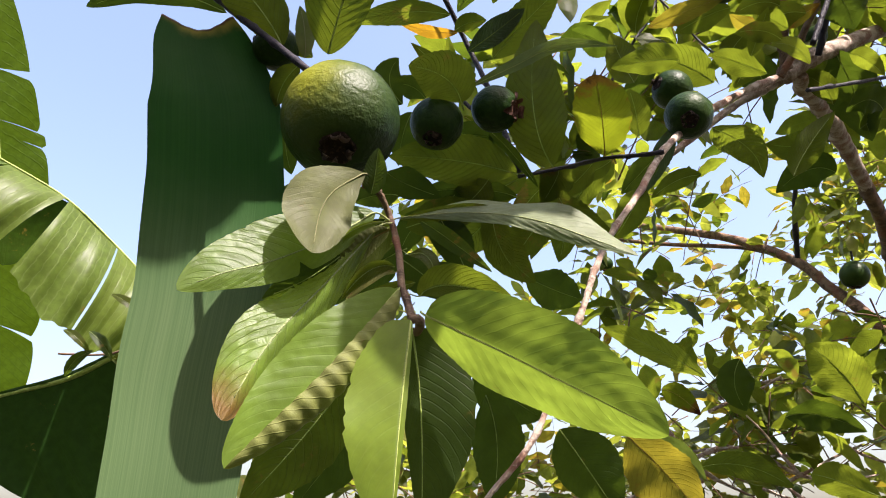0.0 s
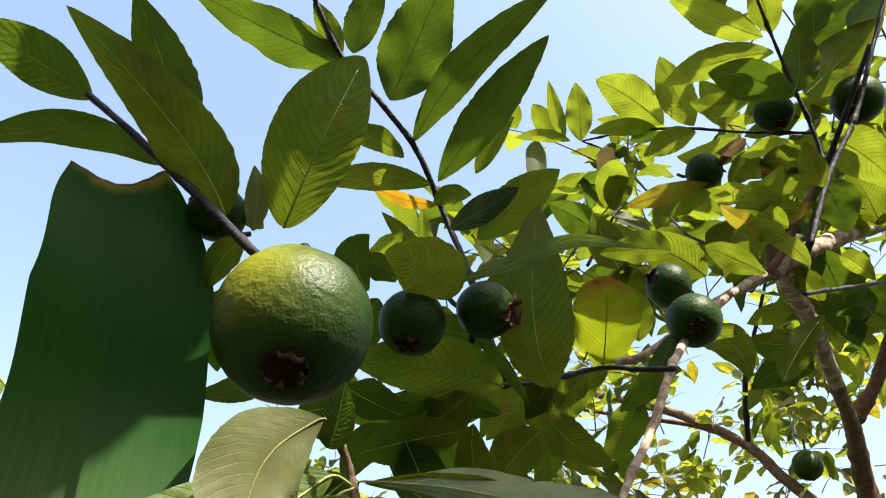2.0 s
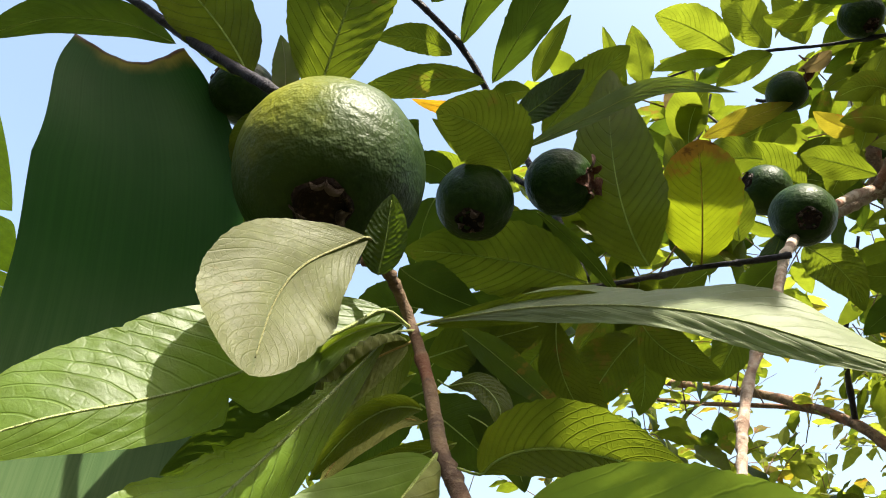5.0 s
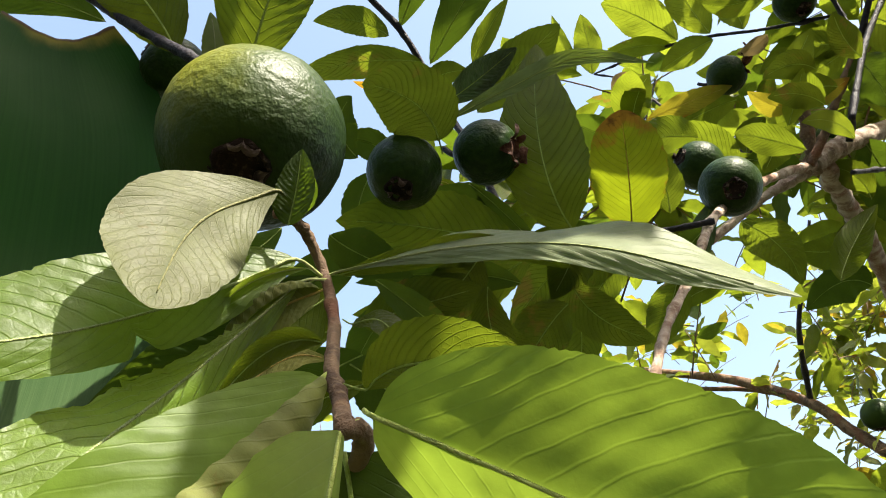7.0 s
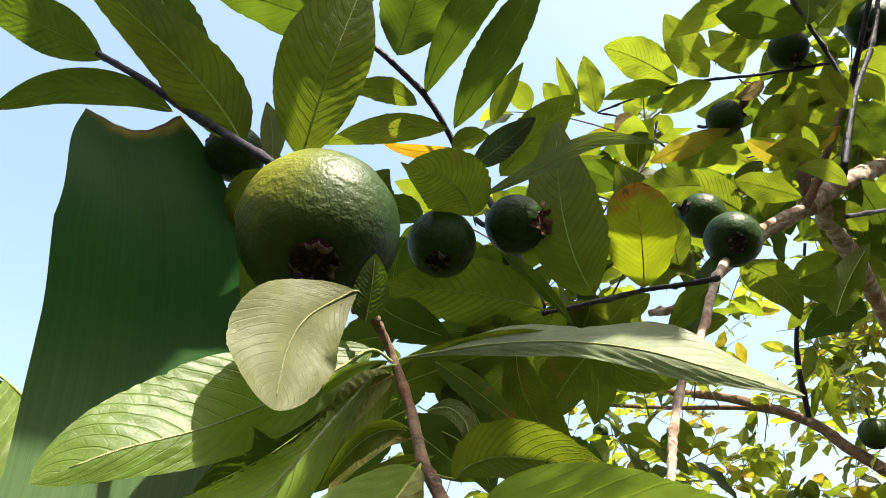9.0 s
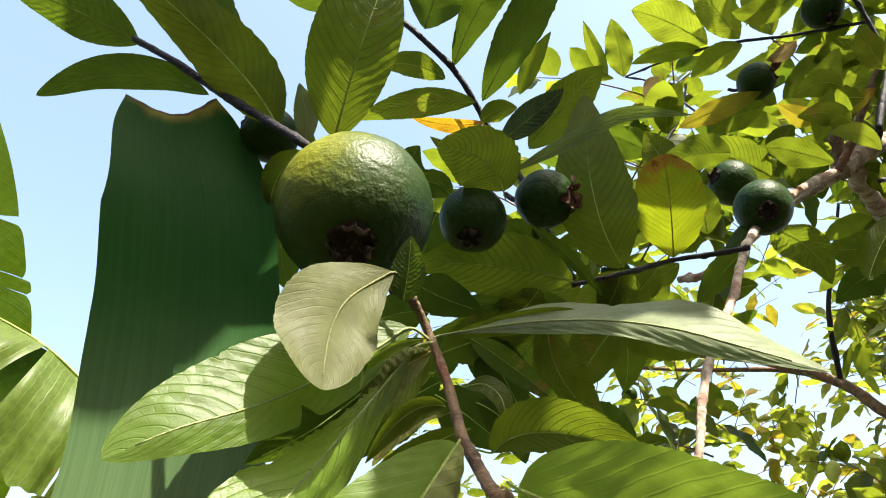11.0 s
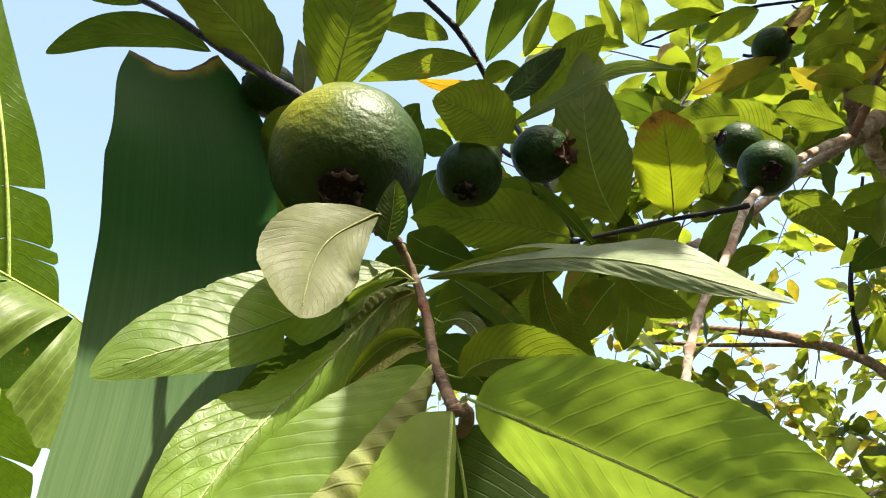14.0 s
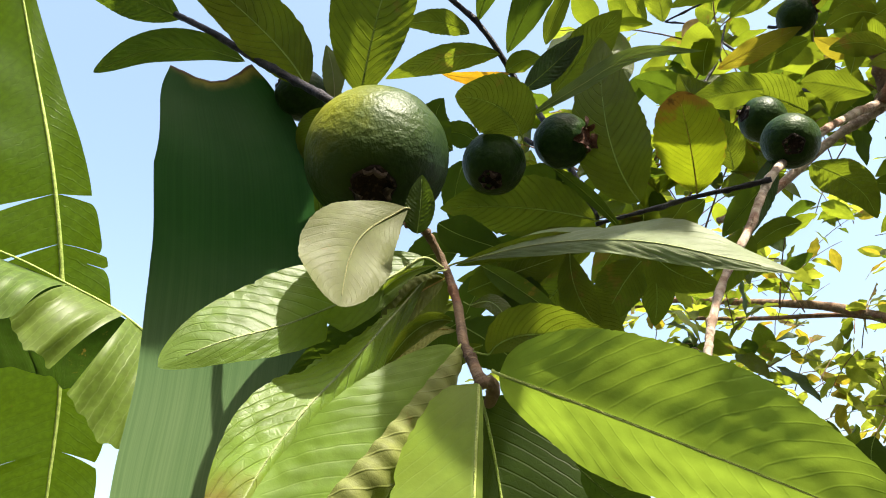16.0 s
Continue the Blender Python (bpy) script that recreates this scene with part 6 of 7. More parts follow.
leaf(tree, leaf_green, (0.0543, 0.3217, 2.3978), (0.0733, 0.2702, 2.4075), (0.0840, 0.2155, 2.4092), 0.0266, 0.0266, (0.6884, 0.2659, 0.6748), fine=False)
# unseen spray added to shade the leaves behind the small fruits
leaf(tree, leaf_green, (0.3561, 0.3228, 2.5428), (0.3287, 0.2752, 2.5303), (0.2922, 0.2349, 2.5150), 0.0269, 0.0269, (0.7488, -0.6195, 0.2355), fine=False)
leaf(tree, leaf_green, (0.2392, 0.2815, 2.4778), (0.2730, 0.3134, 2.4934), (0.3011, 0.3528, 2.5015), 0.0234, 0.0234, (0.4703, -0.6175, 0.6305), fine=False)
leaf(tree, leaf_green, (0.4831, 0.4079, 2.4179), (0.4848, 0.3522, 2.4290), (0.4803, 0.2956, 2.4300), 0.0271, 0.0271, (0.5230, 0.0781, 0.8488), fine=False)
leaf(tree, leaf_green, (0.5518, 0.2647, 2.4220), (0.5200, 0.2838, 2.4534), (0.4803, 0.3001, 2.4761), 0.0232, 0.0232, (0.6577, 0.2346, 0.7158), fine=False)
leaf(tree, leaf_green, (0.3000, 0.3875, 2.5581), (0.3431, 0.3783, 2.5378), (0.3805, 0.3727, 2.5076), 0.0231, 0.0231, (0.4692, -0.2925, 0.8332), fine=False)
leaf(tree, leaf_green, (0.4526, 0.3148, 2.4205), (0.4092, 0.3154, 2.4367), (0.3634, 0.3203, 2.4419), 0.0221, 0.0221, (0.1973, -0.3542, 0.9141), fine=False)
leaf(tree, leaf_green, (0.4381, 0.3694, 2.4442), (0.4226, 0.4045, 2.4871), (0.4038, 0.4470, 2.5212), 0.0275, 0.0275, (0.2702, -0.6149, 0.7408), fine=False)
leaf(tree, leaf_green, (0.3116, 0.4757, 2.5077), (0.3601, 0.4463, 2.4959), (0.4034, 0.4147, 2.4736), 0.0277, 0.0277, (0.4409, 0.1705, 0.8812), fine=False)
leaf(tree, leaf_green, (0.3961, 0.3652, 2.4319), (0.3628, 0.3344, 2.4479), (0.3233, 0.3078, 2.4546), 0.0229, 0.0229, (0.5226, -0.3583, 0.7736), fine=False)
leaf(tree, leaf_green, (0.2675, 0.1441, 2.4364), (0.3063, 0.1832, 2.4510), (0.3480, 0.2219, 2.4540), 0.0272, 0.0272, (-0.2436, 0.0323, 0.9693), fine=False)
leaf(tree, leaf_green, (0.2650, 0.3286, 2.4756), (0.2485, 0.2857, 2.4843), (0.2300, 0.2429, 2.4811), 0.0223, 0.0223, (0.1605, -0.0020, 0.9870), fine=False)
leaf(tree, leaf_green, (0.2990, 0.1708, 2.4509), (0.2825, 0.2114, 2.4707), (0.2629, 0.2544, 2.4792), 0.0229, 0.0229, (0.2683, -0.2019, 0.9419), fine=False)
leaf(tree, leaf_green, (0.3049, 0.3460, 2.5114), (0.2524, 0.3168, 2.5103), (0.1986, 0.2927, 2.4984), 0.0287, 0.0287, (0.1020, -0.4228, 0.9005), fine=False)
leaf(tree, leaf_green, (0.3512, 0.2503, 2.4323), (0.3186, 0.2169, 2.4684), (0.2780, 0.1836, 2.4955), 0.0282, 0.0282, (0.6567, -0.0054, 0.7541), fine=False)
leaf(tree, leaf_green, (0.3975, 0.2088, 2.4670), (0.3733, 0.1608, 2.4566), (0.3436, 0.1189, 2.4374), 0.0261, 0.0261, (0.4553, -0.5130, 0.7277), fine=False)
leaf(tree, leaf_green, (0.3654, 0.2391, 2.4315), (0.3383, 0.1924, 2.4530), (0.3052, 0.1460, 2.4641), 0.0277, 0.0277, (0.5049, -0.0249, 0.8628), fine=False)
leaf(tree, leaf_green, (0.3653, 0.2749, 2.4874), (0.3384, 0.3144, 2.5063), (0.3074, 0.3547, 2.5140), 0.0245, 0.0245, (0.3366, -0.0683, 0.9392), fine=False)
leaf(tree, leaf_green, (0.3739, 0.2899, 2.4384), (0.3435, 0.2614, 2.4651), (0.3047, 0.2386, 2.4854), 0.0236, 0.0236, (0.7067, -0.4703, 0.5286), fine=False)
leaf(tree, leaf_green, (0.3187, 0.3472, 2.5644), (0.3642, 0.3327, 2.5367), (0.4052, 0.3252, 2.5003), 0.0264, 0.0264, (0.3829, -0.5829, 0.7167), fine=False)
leaf(tree, leaf_green, (0.3628, 0.2800, 2.4799), (0.3408, 0.3085, 2.5273), (0.3163, 0.3456, 2.5668), 0.0284, 0.0284, (0.2057, -0.7247, 0.6576), fine=False)
leaf(tree, leaf_green, (0.3916, 0.3969, 2.4892), (0.4371, 0.3902, 2.4642), (0.4773, 0.3903, 2.4309), 0.0249, 0.0249, (0.4348, -0.5631, 0.7028), fine=False)
leaf(tree, leaf_green, (0.3353, 0.2174, 2.5240), (0.3239, 0.2727, 2.5370), (0.3096, 0.3288, 2.5385), 0.0277, 0.0277, (0.2517, -0.0671, 0.9655), fine=False)
leaf(tree, leaf_green, (0.1848, 0.2172, 2.5343), (0.2261, 0.2414, 2.5323), (0.2602, 0.2745, 2.5266), 0.0228, 0.0228, (0.5957, -0.7427, 0.3058), fine=False)
leaf(tree, leaf_green, (0.2651, 0.3092, 2.5157), (0.2874, 0.2769, 2.4786), (0.3036, 0.2514, 2.4338), 0.0258, 0.0258, (0.5171, -0.5652, 0.6428), fine=False)
leaf(tree, leaf_green, (0.2814, 0.3065, 2.5463), (0.3168, 0.2878, 2.5240), (0.3448, 0.2700, 2.4924), 0.0218, 0.0218, (0.6181, -0.0819, 0.7818), fine=False)
leaf(tree, leaf_green, (0.2736, 0.2381, 2.4495), (0.3003, 0.2780, 2.4578), (0.3242, 0.3204, 2.4547), 0.0232, 0.0232, (0.2401, -0.2080, 0.9482), fine=False)
leaf(tree, leaf_green, (0.4724, 0.3223, 2.4096), (0.4320, 0.2903, 2.4184), (0.3898, 0.2594, 2.4154), 0.0250, 0.0250, (0.1453, -0.1000, 0.9843), fine=False)
leaf(tree, leaf_green, (0.3992, 0.1093, 2.4038), (0.3660, 0.1470, 2.4153), (0.3301, 0.1839, 2.4150), 0.0246, 0.0246, (0.2231, 0.0599, 0.9729), fine=False)
leaf(tree, leaf_green, (0.5087, 0.2639, 2.4246), (0.4594, 0.2472, 2.4371), (0.4086, 0.2306, 2.4378), 0.0255, 0.0255, (0.1349, -0.0102, 0.9908), fine=False)
leaf(tree, leaf_green, (0.3385, 0.2998, 2.4910), (0.3446, 0.3286, 2.5282), (0.3474, 0.3659, 2.5575), 0.0226, 0.0226, (0.2683, -0.7012, 0.6605), fine=False)
leaf(tree, leaf_green, (0.2260, 0.2000, 2.5060), (0.2318, 0.2451, 2.5430), (0.2295, 0.2956, 2.5730), 0.0280, 0.0280, (0.6808, -0.4372, 0.5877), fine=False)
leaf(tree, leaf_green, (0.4265, 0.3066, 2.5098), (0.4275, 0.3545, 2.5296), (0.4262, 0.4056, 2.5381), 0.0247, 0.0247, (0.2001, -0.2689, 0.9422), fine=False)
leaf(tree, leaf_green, (0.3080, 0.2028, 2.4706), (0.3243, 0.1639, 2.5048), (0.3356, 0.1177, 2.5309), 0.0259, 0.0259, (0.4294, 0.6112, 0.6648), fine=False)
leaf(tree, leaf_green, (0.3614, 0.3390, 2.5186), (0.3320, 0.3785, 2.5371), (0.2987, 0.4184, 2.5443), 0.0250, 0.0250, (0.3360, -0.0394, 0.9410), fine=False)
leaf(tree, leaf_green, (0.4044, 0.3004, 2.4893), (0.4181, 0.2576, 2.4811), (0.4303, 0.2183, 2.4616), 0.0217, 0.0217, (0.1175, -0.2849, 0.9513), fine=False)
leaf(tree, leaf_green, (0.4667, 0.3453, 2.4357), (0.4310, 0.3127, 2.4235), (0.3928, 0.2884, 2.4029), 0.0237, 0.0237, (0.2124, -0.6798, 0.7020), fine=False)
leaf(tree, leaf_green, (0.3893, 0.2694, 2.4881), (0.3399, 0.2595, 2.5140), (0.2861, 0.2494, 2.5288), 0.0271, 0.0271, (0.3666, 0.0035, 0.9304), fine=False)
leaf(tree, leaf_green, (0.3261, 0.3069, 2.4881), (0.3651, 0.2775, 2.4647), (0.3974, 0.2495, 2.4314), 0.0259, 0.0259, (0.5604, -0.1151, 0.8202), fine=False)
# unseen leaves added to cast more shade towards the blade
leaf(tree, leaf_green, (0.1391, 0.2593, 2.5423), (0.1847, 0.2562, 2.5331), (0.2265, 0.2459, 2.5151), 0.0222, 0.0222, (0.3207, 0.5972, 0.7352), fine=False)
leaf(tree, leaf_green, (0.2432, 0.1918, 2.5064), (0.2055, 0.2044, 2.5483), (0.1601, 0.2187, 2.5811), 0.0276, 0.0276, (0.6400, -0.1286, 0.7576), fine=False)
leaf(tree, leaf_green, (0.2381, 0.2850, 2.5384), (0.2373, 0.2340, 2.5355), (0.2304, 0.1852, 2.5225), 0.0243, 0.0243, (0.5070, -0.1741, 0.8442), fine=False)
leaf(tree, leaf_green, (0.2063, 0.1455, 2.5168), (0.2025, 0.1809, 2.5596), (0.1949, 0.2240, 2.5940), 0.0266, 0.0266, (0.3212, -0.6401, 0.6979), fine=False)
leaf(tree, leaf_green, (0.2069, 0.2141, 2.5161), (0.1545, 0.1870, 2.5237), (0.1002, 0.1630, 2.5198), 0.0284, 0.0284, (0.1581, -0.2615, 0.9522), fine=False)
clump((-0.3467, 1.6251, 1.7122), (0.186, 0.250, 0.099), 70, 'near', 0.090)
clump((-0.1234, 1.8520, 1.7437), (0.181, 0.250, 0.098), 60, 'far', 0.090)
clump((0.5495, 1.4089, 1.7831), (0.209, 0.250, 0.115), 80, 'near', 0.090)
clump((0.7336, 1.4265, 1.9109), (0.098, 0.250, 0.130), 50, 'near', 0.090)
clump((0.3639, 1.5899, 1.7015), (0.151, 0.250, 0.070), 40, 'near', 0.090)
leaf(tree, leaf_dark, (-0.0806, 0.4715, 1.8982), (-0.0856, 0.4860, 1.8783), (-0.0834, 0.5033, 1.8552), 0.0125, 0.0143, (0.2508, -0.7697, -0.5870), wave=0.06, fold=-13.5)
leaf(tree, leaf_green, (-0.0094, 0.4671, 1.6852), (-0.0500, 0.4831, 1.6389), (-0.0984, 0.4983, 1.5927), 0.0233, 0.0271, (0.0746, -0.9212, -0.3819), wave=0.10, fold=-3.2)
leaf(tree, leaf_dark, (0.0004, 0.5275, 1.6743), (-0.0395, 0.5404, 1.6351), (-0.0752, 0.5538, 1.5960), 0.0219, 0.0219, (0.2094, -0.8478, -0.4873), wave=0.12, fold=6.8)
leaf(tree, leaf_dark, (0.0706, 0.5845, 1.6846), (0.0782, 0.6019, 1.6461), (0.0715, 0.6215, 1.5991), 0.0209, 0.0233, (0.0211, -0.9179, -0.3962), wave=0.11, fold=10.2)
leaf(tree, leaf_green, (0.0186, 0.4188, 1.7654), (-0.0070, 0.4190, 1.7468), (-0.0431, 0.4144, 1.7174), 0.0151, 0.0151, (0.3132, -0.8940, -0.3205), wave=0.09, fold=5)
leaf(tree, leaf_dark, (0.0331, 0.5857, 1.7242), (-0.0055, 0.5857, 1.7155), (-0.0494, 0.5890, 1.6979), 0.0179, 0.0179, (0.1526, -0.8021, -0.5774), wave=0.13, fold=-5.4)
leaf(tree, leaf_dark, (0.0107, 0.5307, 1.7959), (-0.0225, 0.5348, 1.7789), (-0.0514, 0.5430, 1.7533), 0.0193, 0.0193, (0.2569, -0.7626, -0.5937), wave=0.08, fold=4.6)
leaf(tree, leaf_green, (0.0359, 0.4030, 1.7174), (0.0123, 0.4041, 1.7095), (-0.0155, 0.4076, 1.6951), 0.0059, 0.0067, (0.0818, -0.9223, -0.3778), fold=20)
leaf(tree, leaf_green, (0.0170, 0.4375, 1.7600), (-0.0027, 0.4394, 1.7511), (-0.0188, 0.4447, 1.7351), 0.0066, 0.0066, (0.1213, -0.8929, -0.4335), fold=20)
leaf(tree, leaf_dark, (0.0341, 0.4919, 1.7644), (0.0505, 0.4986, 1.7526), (0.0582, 0.5078, 1.7330), 0.0113, 0.0113, (-0.0695, -0.8677, -0.4923), wave=0.06, fold=-9.2)
# unseen spray added to shade part of the silvery leaf
leaf(tree, leaf_green, (0.3167, 0.1944, 2.1811), (0.2739, 0.1934, 2.1968), (0.2286, 0.1944, 2.2009), 0.0217, 0.0217, (0.2167, -0.1691, 0.9615), fine=False)
leaf(tree, leaf_green, (0.3176, 0.1792, 2.1879), (0.2659, 0.1782, 2.1929), (0.2144, 0.1773, 2.1859), 0.0248, 0.0248, (-0.0199, -0.0053, 0.9998), fine=False)
leaf(tree, leaf_green, (0.2295, 0.2762, 2.1433), (0.2769, 0.2619, 2.1528), (0.3253, 0.2479, 2.1503), 0.0240, 0.0240, (-0.0807, -0.0249, 0.9964), fine=False)
leaf(tree, leaf_green, (0.3624, 0.2119, 2.1454), (0.3183, 0.2142, 2.1794), (0.2682, 0.2195, 2.2034), 0.0266, 0.0266, (0.4928, -0.2500, 0.8334), fine=False)
leaf(tree, leaf_green, (0.2506, 0.1925, 2.1346), (0.2741, 0.1983, 2.1735), (0.2946, 0.2156, 2.2107), 0.0218, 0.0218, (0.2489, -0.9574, 0.1467), fine=False)
leaf(tree, leaf_green, (0.2998, 0.2392, 2.1775), (0.2590, 0.1996, 2.1869), (0.2122, 0.1659, 2.1876), 0.0275, 0.0275, (0.4915, -0.4879, 0.7214), fine=False)
leaf(tree, leaf_green, (0.2676, 0.2512, 2.1814), (0.2948, 0.2172, 2.1641), (0.3193, 0.1883, 2.1363), 0.0223, 0.0223, (0.2339, -0.4322, 0.8709), fine=False)
leaf(tree, leaf_green, (0.3463, 0.2295, 2.1710), (0.3041, 0.2011, 2.1824), (0.2585, 0.1756, 2.1828), 0.0249, 0.0249, (0.2757, -0.2457, 0.9293), fine=False)
leaf(tree, leaf_green, (0.2728, 0.2545, 2.1926), (0.2546, 0.2103, 2.1912), (0.2304, 0.1704, 2.1803), 0.0228, 0.0228, (0.4970, -0.3654, 0.7870), fine=False)
leaf(tree, leaf_green, (0.2265, 0.1707, 2.1662), (0.2524, 0.1384, 2.1372), (0.2702, 0.1094, 2.0999), 0.0241, 0.0241, (0.6707, -0.2702, 0.6908), fine=False)
leaf(tree, leaf_green, (0.3541, 0.2670, 2.2098), (0.3275, 0.2228, 2.2213), (0.2943, 0.1816, 2.2232), 0.0252, 0.0252, (0.5409, -0.2534, 0.8020), fine=False)
leaf(tree, leaf_green, (0.2420, 0.1233, 2.1492), (0.2715, 0.1649, 2.1691), (0.3022, 0.2095, 2.1774), 0.0261, 0.0261, (-0.0932, -0.2495, 0.9639), fine=False)
# unseen spray added to shade the leaves above the fork
leaf(tree, leaf_green, (0.7383, 0.3661, 2.6829), (0.7119, 0.3597, 2.7365), (0.6755, 0.3561, 2.7842), 0.0287, 0.0287, (0.8362, -0.2343, 0.4958), fine=False)
leaf(tree, leaf_green, (0.6063, 0.4225, 2.7330), (0.6462, 0.3932, 2.7345), (0.6876, 0.3677, 2.7247), 0.0236, 0.0236, (-0.1225, -0.3240, 0.9381), fine=False)
leaf(tree, leaf_green, (0.6489, 0.4821, 2.8176), (0.6071, 0.5037, 2.8534), (0.5621, 0.5317, 2.8796), 0.0283, 0.0283, (0.2667, -0.5346, 0.8019), fine=False)
leaf(tree, leaf_green, (0.7910, 0.6871, 2.7871), (0.8437, 0.7117, 2.7759), (0.8903, 0.7431, 2.7570), 0.0283, 0.0283, (0.5147, -0.5680, 0.6422), fine=False)
leaf(tree, leaf_green, (0.5886, 0.5747, 2.8386), (0.5755, 0.5312, 2.8434), (0.5579, 0.4895, 2.8372), 0.0217, 0.0217, (0.3716, -0.1489, 0.9164), fine=False)
leaf(tree, leaf_green, (0.7230, 0.5250, 2.7611), (0.7214, 0.4787, 2.7537), (0.7170, 0.4359, 2.7352), 0.0223, 0.0223, (0.2297, -0.2856, 0.9304), fine=False)
leaf(tree, leaf_green, (0.7190, 0.5781, 2.8298), (0.7076, 0.6297, 2.8277), (0.6881, 0.6778, 2.8175), 0.0252, 0.0252, (0.6753, 0.2933, 0.6767), fine=False)
leaf(tree, leaf_green, (0.7483, 0.7274, 2.8186), (0.7409, 0.6791, 2.8062), (0.7275, 0.6356, 2.7846), 0.0240, 0.0240, (0.4970, -0.3977, 0.7712), fine=False)
leaf(tree, leaf_green, (0.6426, 0.5044, 2.8111), (0.5915, 0.4930, 2.8172), (0.5404, 0.4811, 2.8113), 0.0251, 0.0251, (-0.0078, 0.0418, 0.9991), fine=False)
leaf(tree, leaf_green, (0.9104, 0.5980, 2.7738), (0.8882, 0.5599, 2.7553), (0.8641, 0.5293, 2.7277), 0.0227, 0.0227, (0.1652, -0.6239, 0.7638), fine=False)
leaf(tree, leaf_green, (0.6637, 0.4337, 2.7020), (0.6710, 0.3829, 2.6857), (0.6807, 0.3372, 2.6587), 0.0257, 0.0257, (-0.2023, -0.4302, 0.8798), fine=False)
leaf(tree, leaf_green, (0.8658, 0.5635, 2.6549), (0.8543, 0.6071, 2.6865), (0.8414, 0.6563, 2.7076), 0.0263, 0.0263, (0.1217, -0.4654, 0.8767), fine=False)
leaf(tree, leaf_green, (0.6980, 0.5291, 2.7654), (0.6889, 0.5593, 2.8136), (0.6748, 0.5975, 2.8544), 0.0275, 0.0275, (0.4172, -0.6644, 0.6201), fine=False)
leaf(tree, leaf_green, (0.6848, 0.4755, 2.7478), (0.7207, 0.5063, 2.7527), (0.7541, 0.5394, 2.7460), 0.0226, 0.0226, (0.2037, -0.1924, 0.9599), fine=False)

# more leaves by the fork
leaf(tree, leaf_dark, (0.5164, 0.7245, 2.4247), (0.5529, 0.7028, 2.4567), (0.6079, 0.6744, 2.4984), 0.0310, 0.0279, (0.0744, -0.7796, -0.6218), wave=0.10, fold=-15.8)
leaf(tree, leaf_blue, (0.5849, 0.6943, 2.4511), (0.6066, 0.6814, 2.4701), (0.6428, 0.6611, 2.5000), 0.0169, 0.0169, (0.0524, -0.7962, -0.6027), wave=0.07, fold=-13.1)
leaf(tree, leaf_light, (0.4815, 0.7805, 2.2703), (0.4568, 0.7769, 2.2757), (0.4297, 0.7847, 2.2643), 0.0150, 0.0150, (0.0419, -0.6037, -0.7961), wave=0.09, fold=-16.1)
leaf(tree, leaf_dead, (0.4675, 0.7992, 2.3499), (0.4510, 0.8068, 2.3387), (0.4267, 0.8115, 2.3319), 0.0104, 0.0104, (0.0982, -0.7042, -0.7031), wave=0.08, fold=9)
leaf(tree, leaf_dead, (0.3178, 0.9070, 2.4235), (0.3070, 0.9160, 2.4103), (0.2953, 0.9259, 2.3956), 0.0141, 0.0124, (0.0624, -0.8022, -0.5937), wave=0.09, fold=0.6)
leaf(tree, leaf_dark, (0.4033, 0.6843, 2.5388), (0.4211, 0.6978, 2.5186), (0.4297, 0.7132, 2.4956), 0.0186, 0.0186, (-0.4170, -0.6164, -0.6679), wave=0.07, fold=-0.1)
leaf(tree, leaf_dark, (0.5508, 0.8481, 2.2052), (0.5804, 0.8805, 2.1569), (0.6075, 0.9192, 2.0994), 0.0354, 0.0324, (-0.4166, -0.6354, -0.6502), wave=0.11, fold=2)
leaf(tree, leaf_light, (0.5494, 0.8114, 2.1702), (0.5706, 0.8161, 2.1631), (0.5957, 0.8285, 2.1446), 0.0127, 0.0142, (-0.2527, -0.5302, -0.8093), wave=0.11, fold=-11.1)
leaf(tree, leaf_dark, (0.4237, 0.8788, 2.2141), (0.4607, 0.8875, 2.2011), (0.4769, 0.9084, 2.1699), 0.0276, 0.0261, (-0.2878, -0.5992, -0.7470), wave=0.07, fold=-8.8)
leaf(tree, leaf_green, (0.6611, 0.8702, 2.2613), (0.6366, 0.8446, 2.2993), (0.6124, 0.8277, 2.3245), 0.0264, 0.0264, (-0.4333, -0.5579, -0.7078), wave=0.11, fold=10.1)
leaf(tree, leaf_dark, (0.6421, 0.9529, 2.1386), (0.6642, 0.9308, 2.1713), (0.6937, 0.8999, 2.2169), 0.0288, 0.0288, (-0.2353, -0.8699, -0.4336), wave=0.08, fold=8.7)
leaf(tree, leaf_green, (0.5609, 0.9588, 2.1304), (0.5263, 0.9638, 2.1232), (0.4795, 0.9603, 2.1286), 0.0245, 0.0245, (0.0020, -0.7066, -0.7076), wave=0.11, fold=10.2)
leaf(tree, leaf_dark, (0.6256, 1.0760, 2.1350), (0.5827, 1.0720, 2.1411), (0.5325, 1.0921, 2.1117), 0.0308, 0.0308, (0.0174, -0.7887, -0.6146), wave=0.14, fold=7.5)
leaf(tree, leaf_light, (0.5907, 0.9092, 2.1143), (0.6125, 0.9026, 2.1240), (0.6421, 0.9041, 2.1216), 0.0171, 0.0171, (0.0218, -0.7379, -0.6746), wave=0.12, fold=2.2)
leaf(tree, leaf_green, (0.4829, 0.7680, 2.4049), (0.4355, 0.7778, 2.3888), (0.3901, 0.7742, 2.3909), 0.0187, 0.0187, (0.0934, -0.5134, -0.8530), wave=0.10, fold=-15.8)
leaf(tree, leaf_light, (0.5115, 0.8915, 2.4416), (0.4661, 0.9084, 2.4163), (0.4144, 0.9093, 2.4119), 0.0212, 0.0194, (0.1235, -0.6196, -0.7752), wave=0.06, fold=7.7)
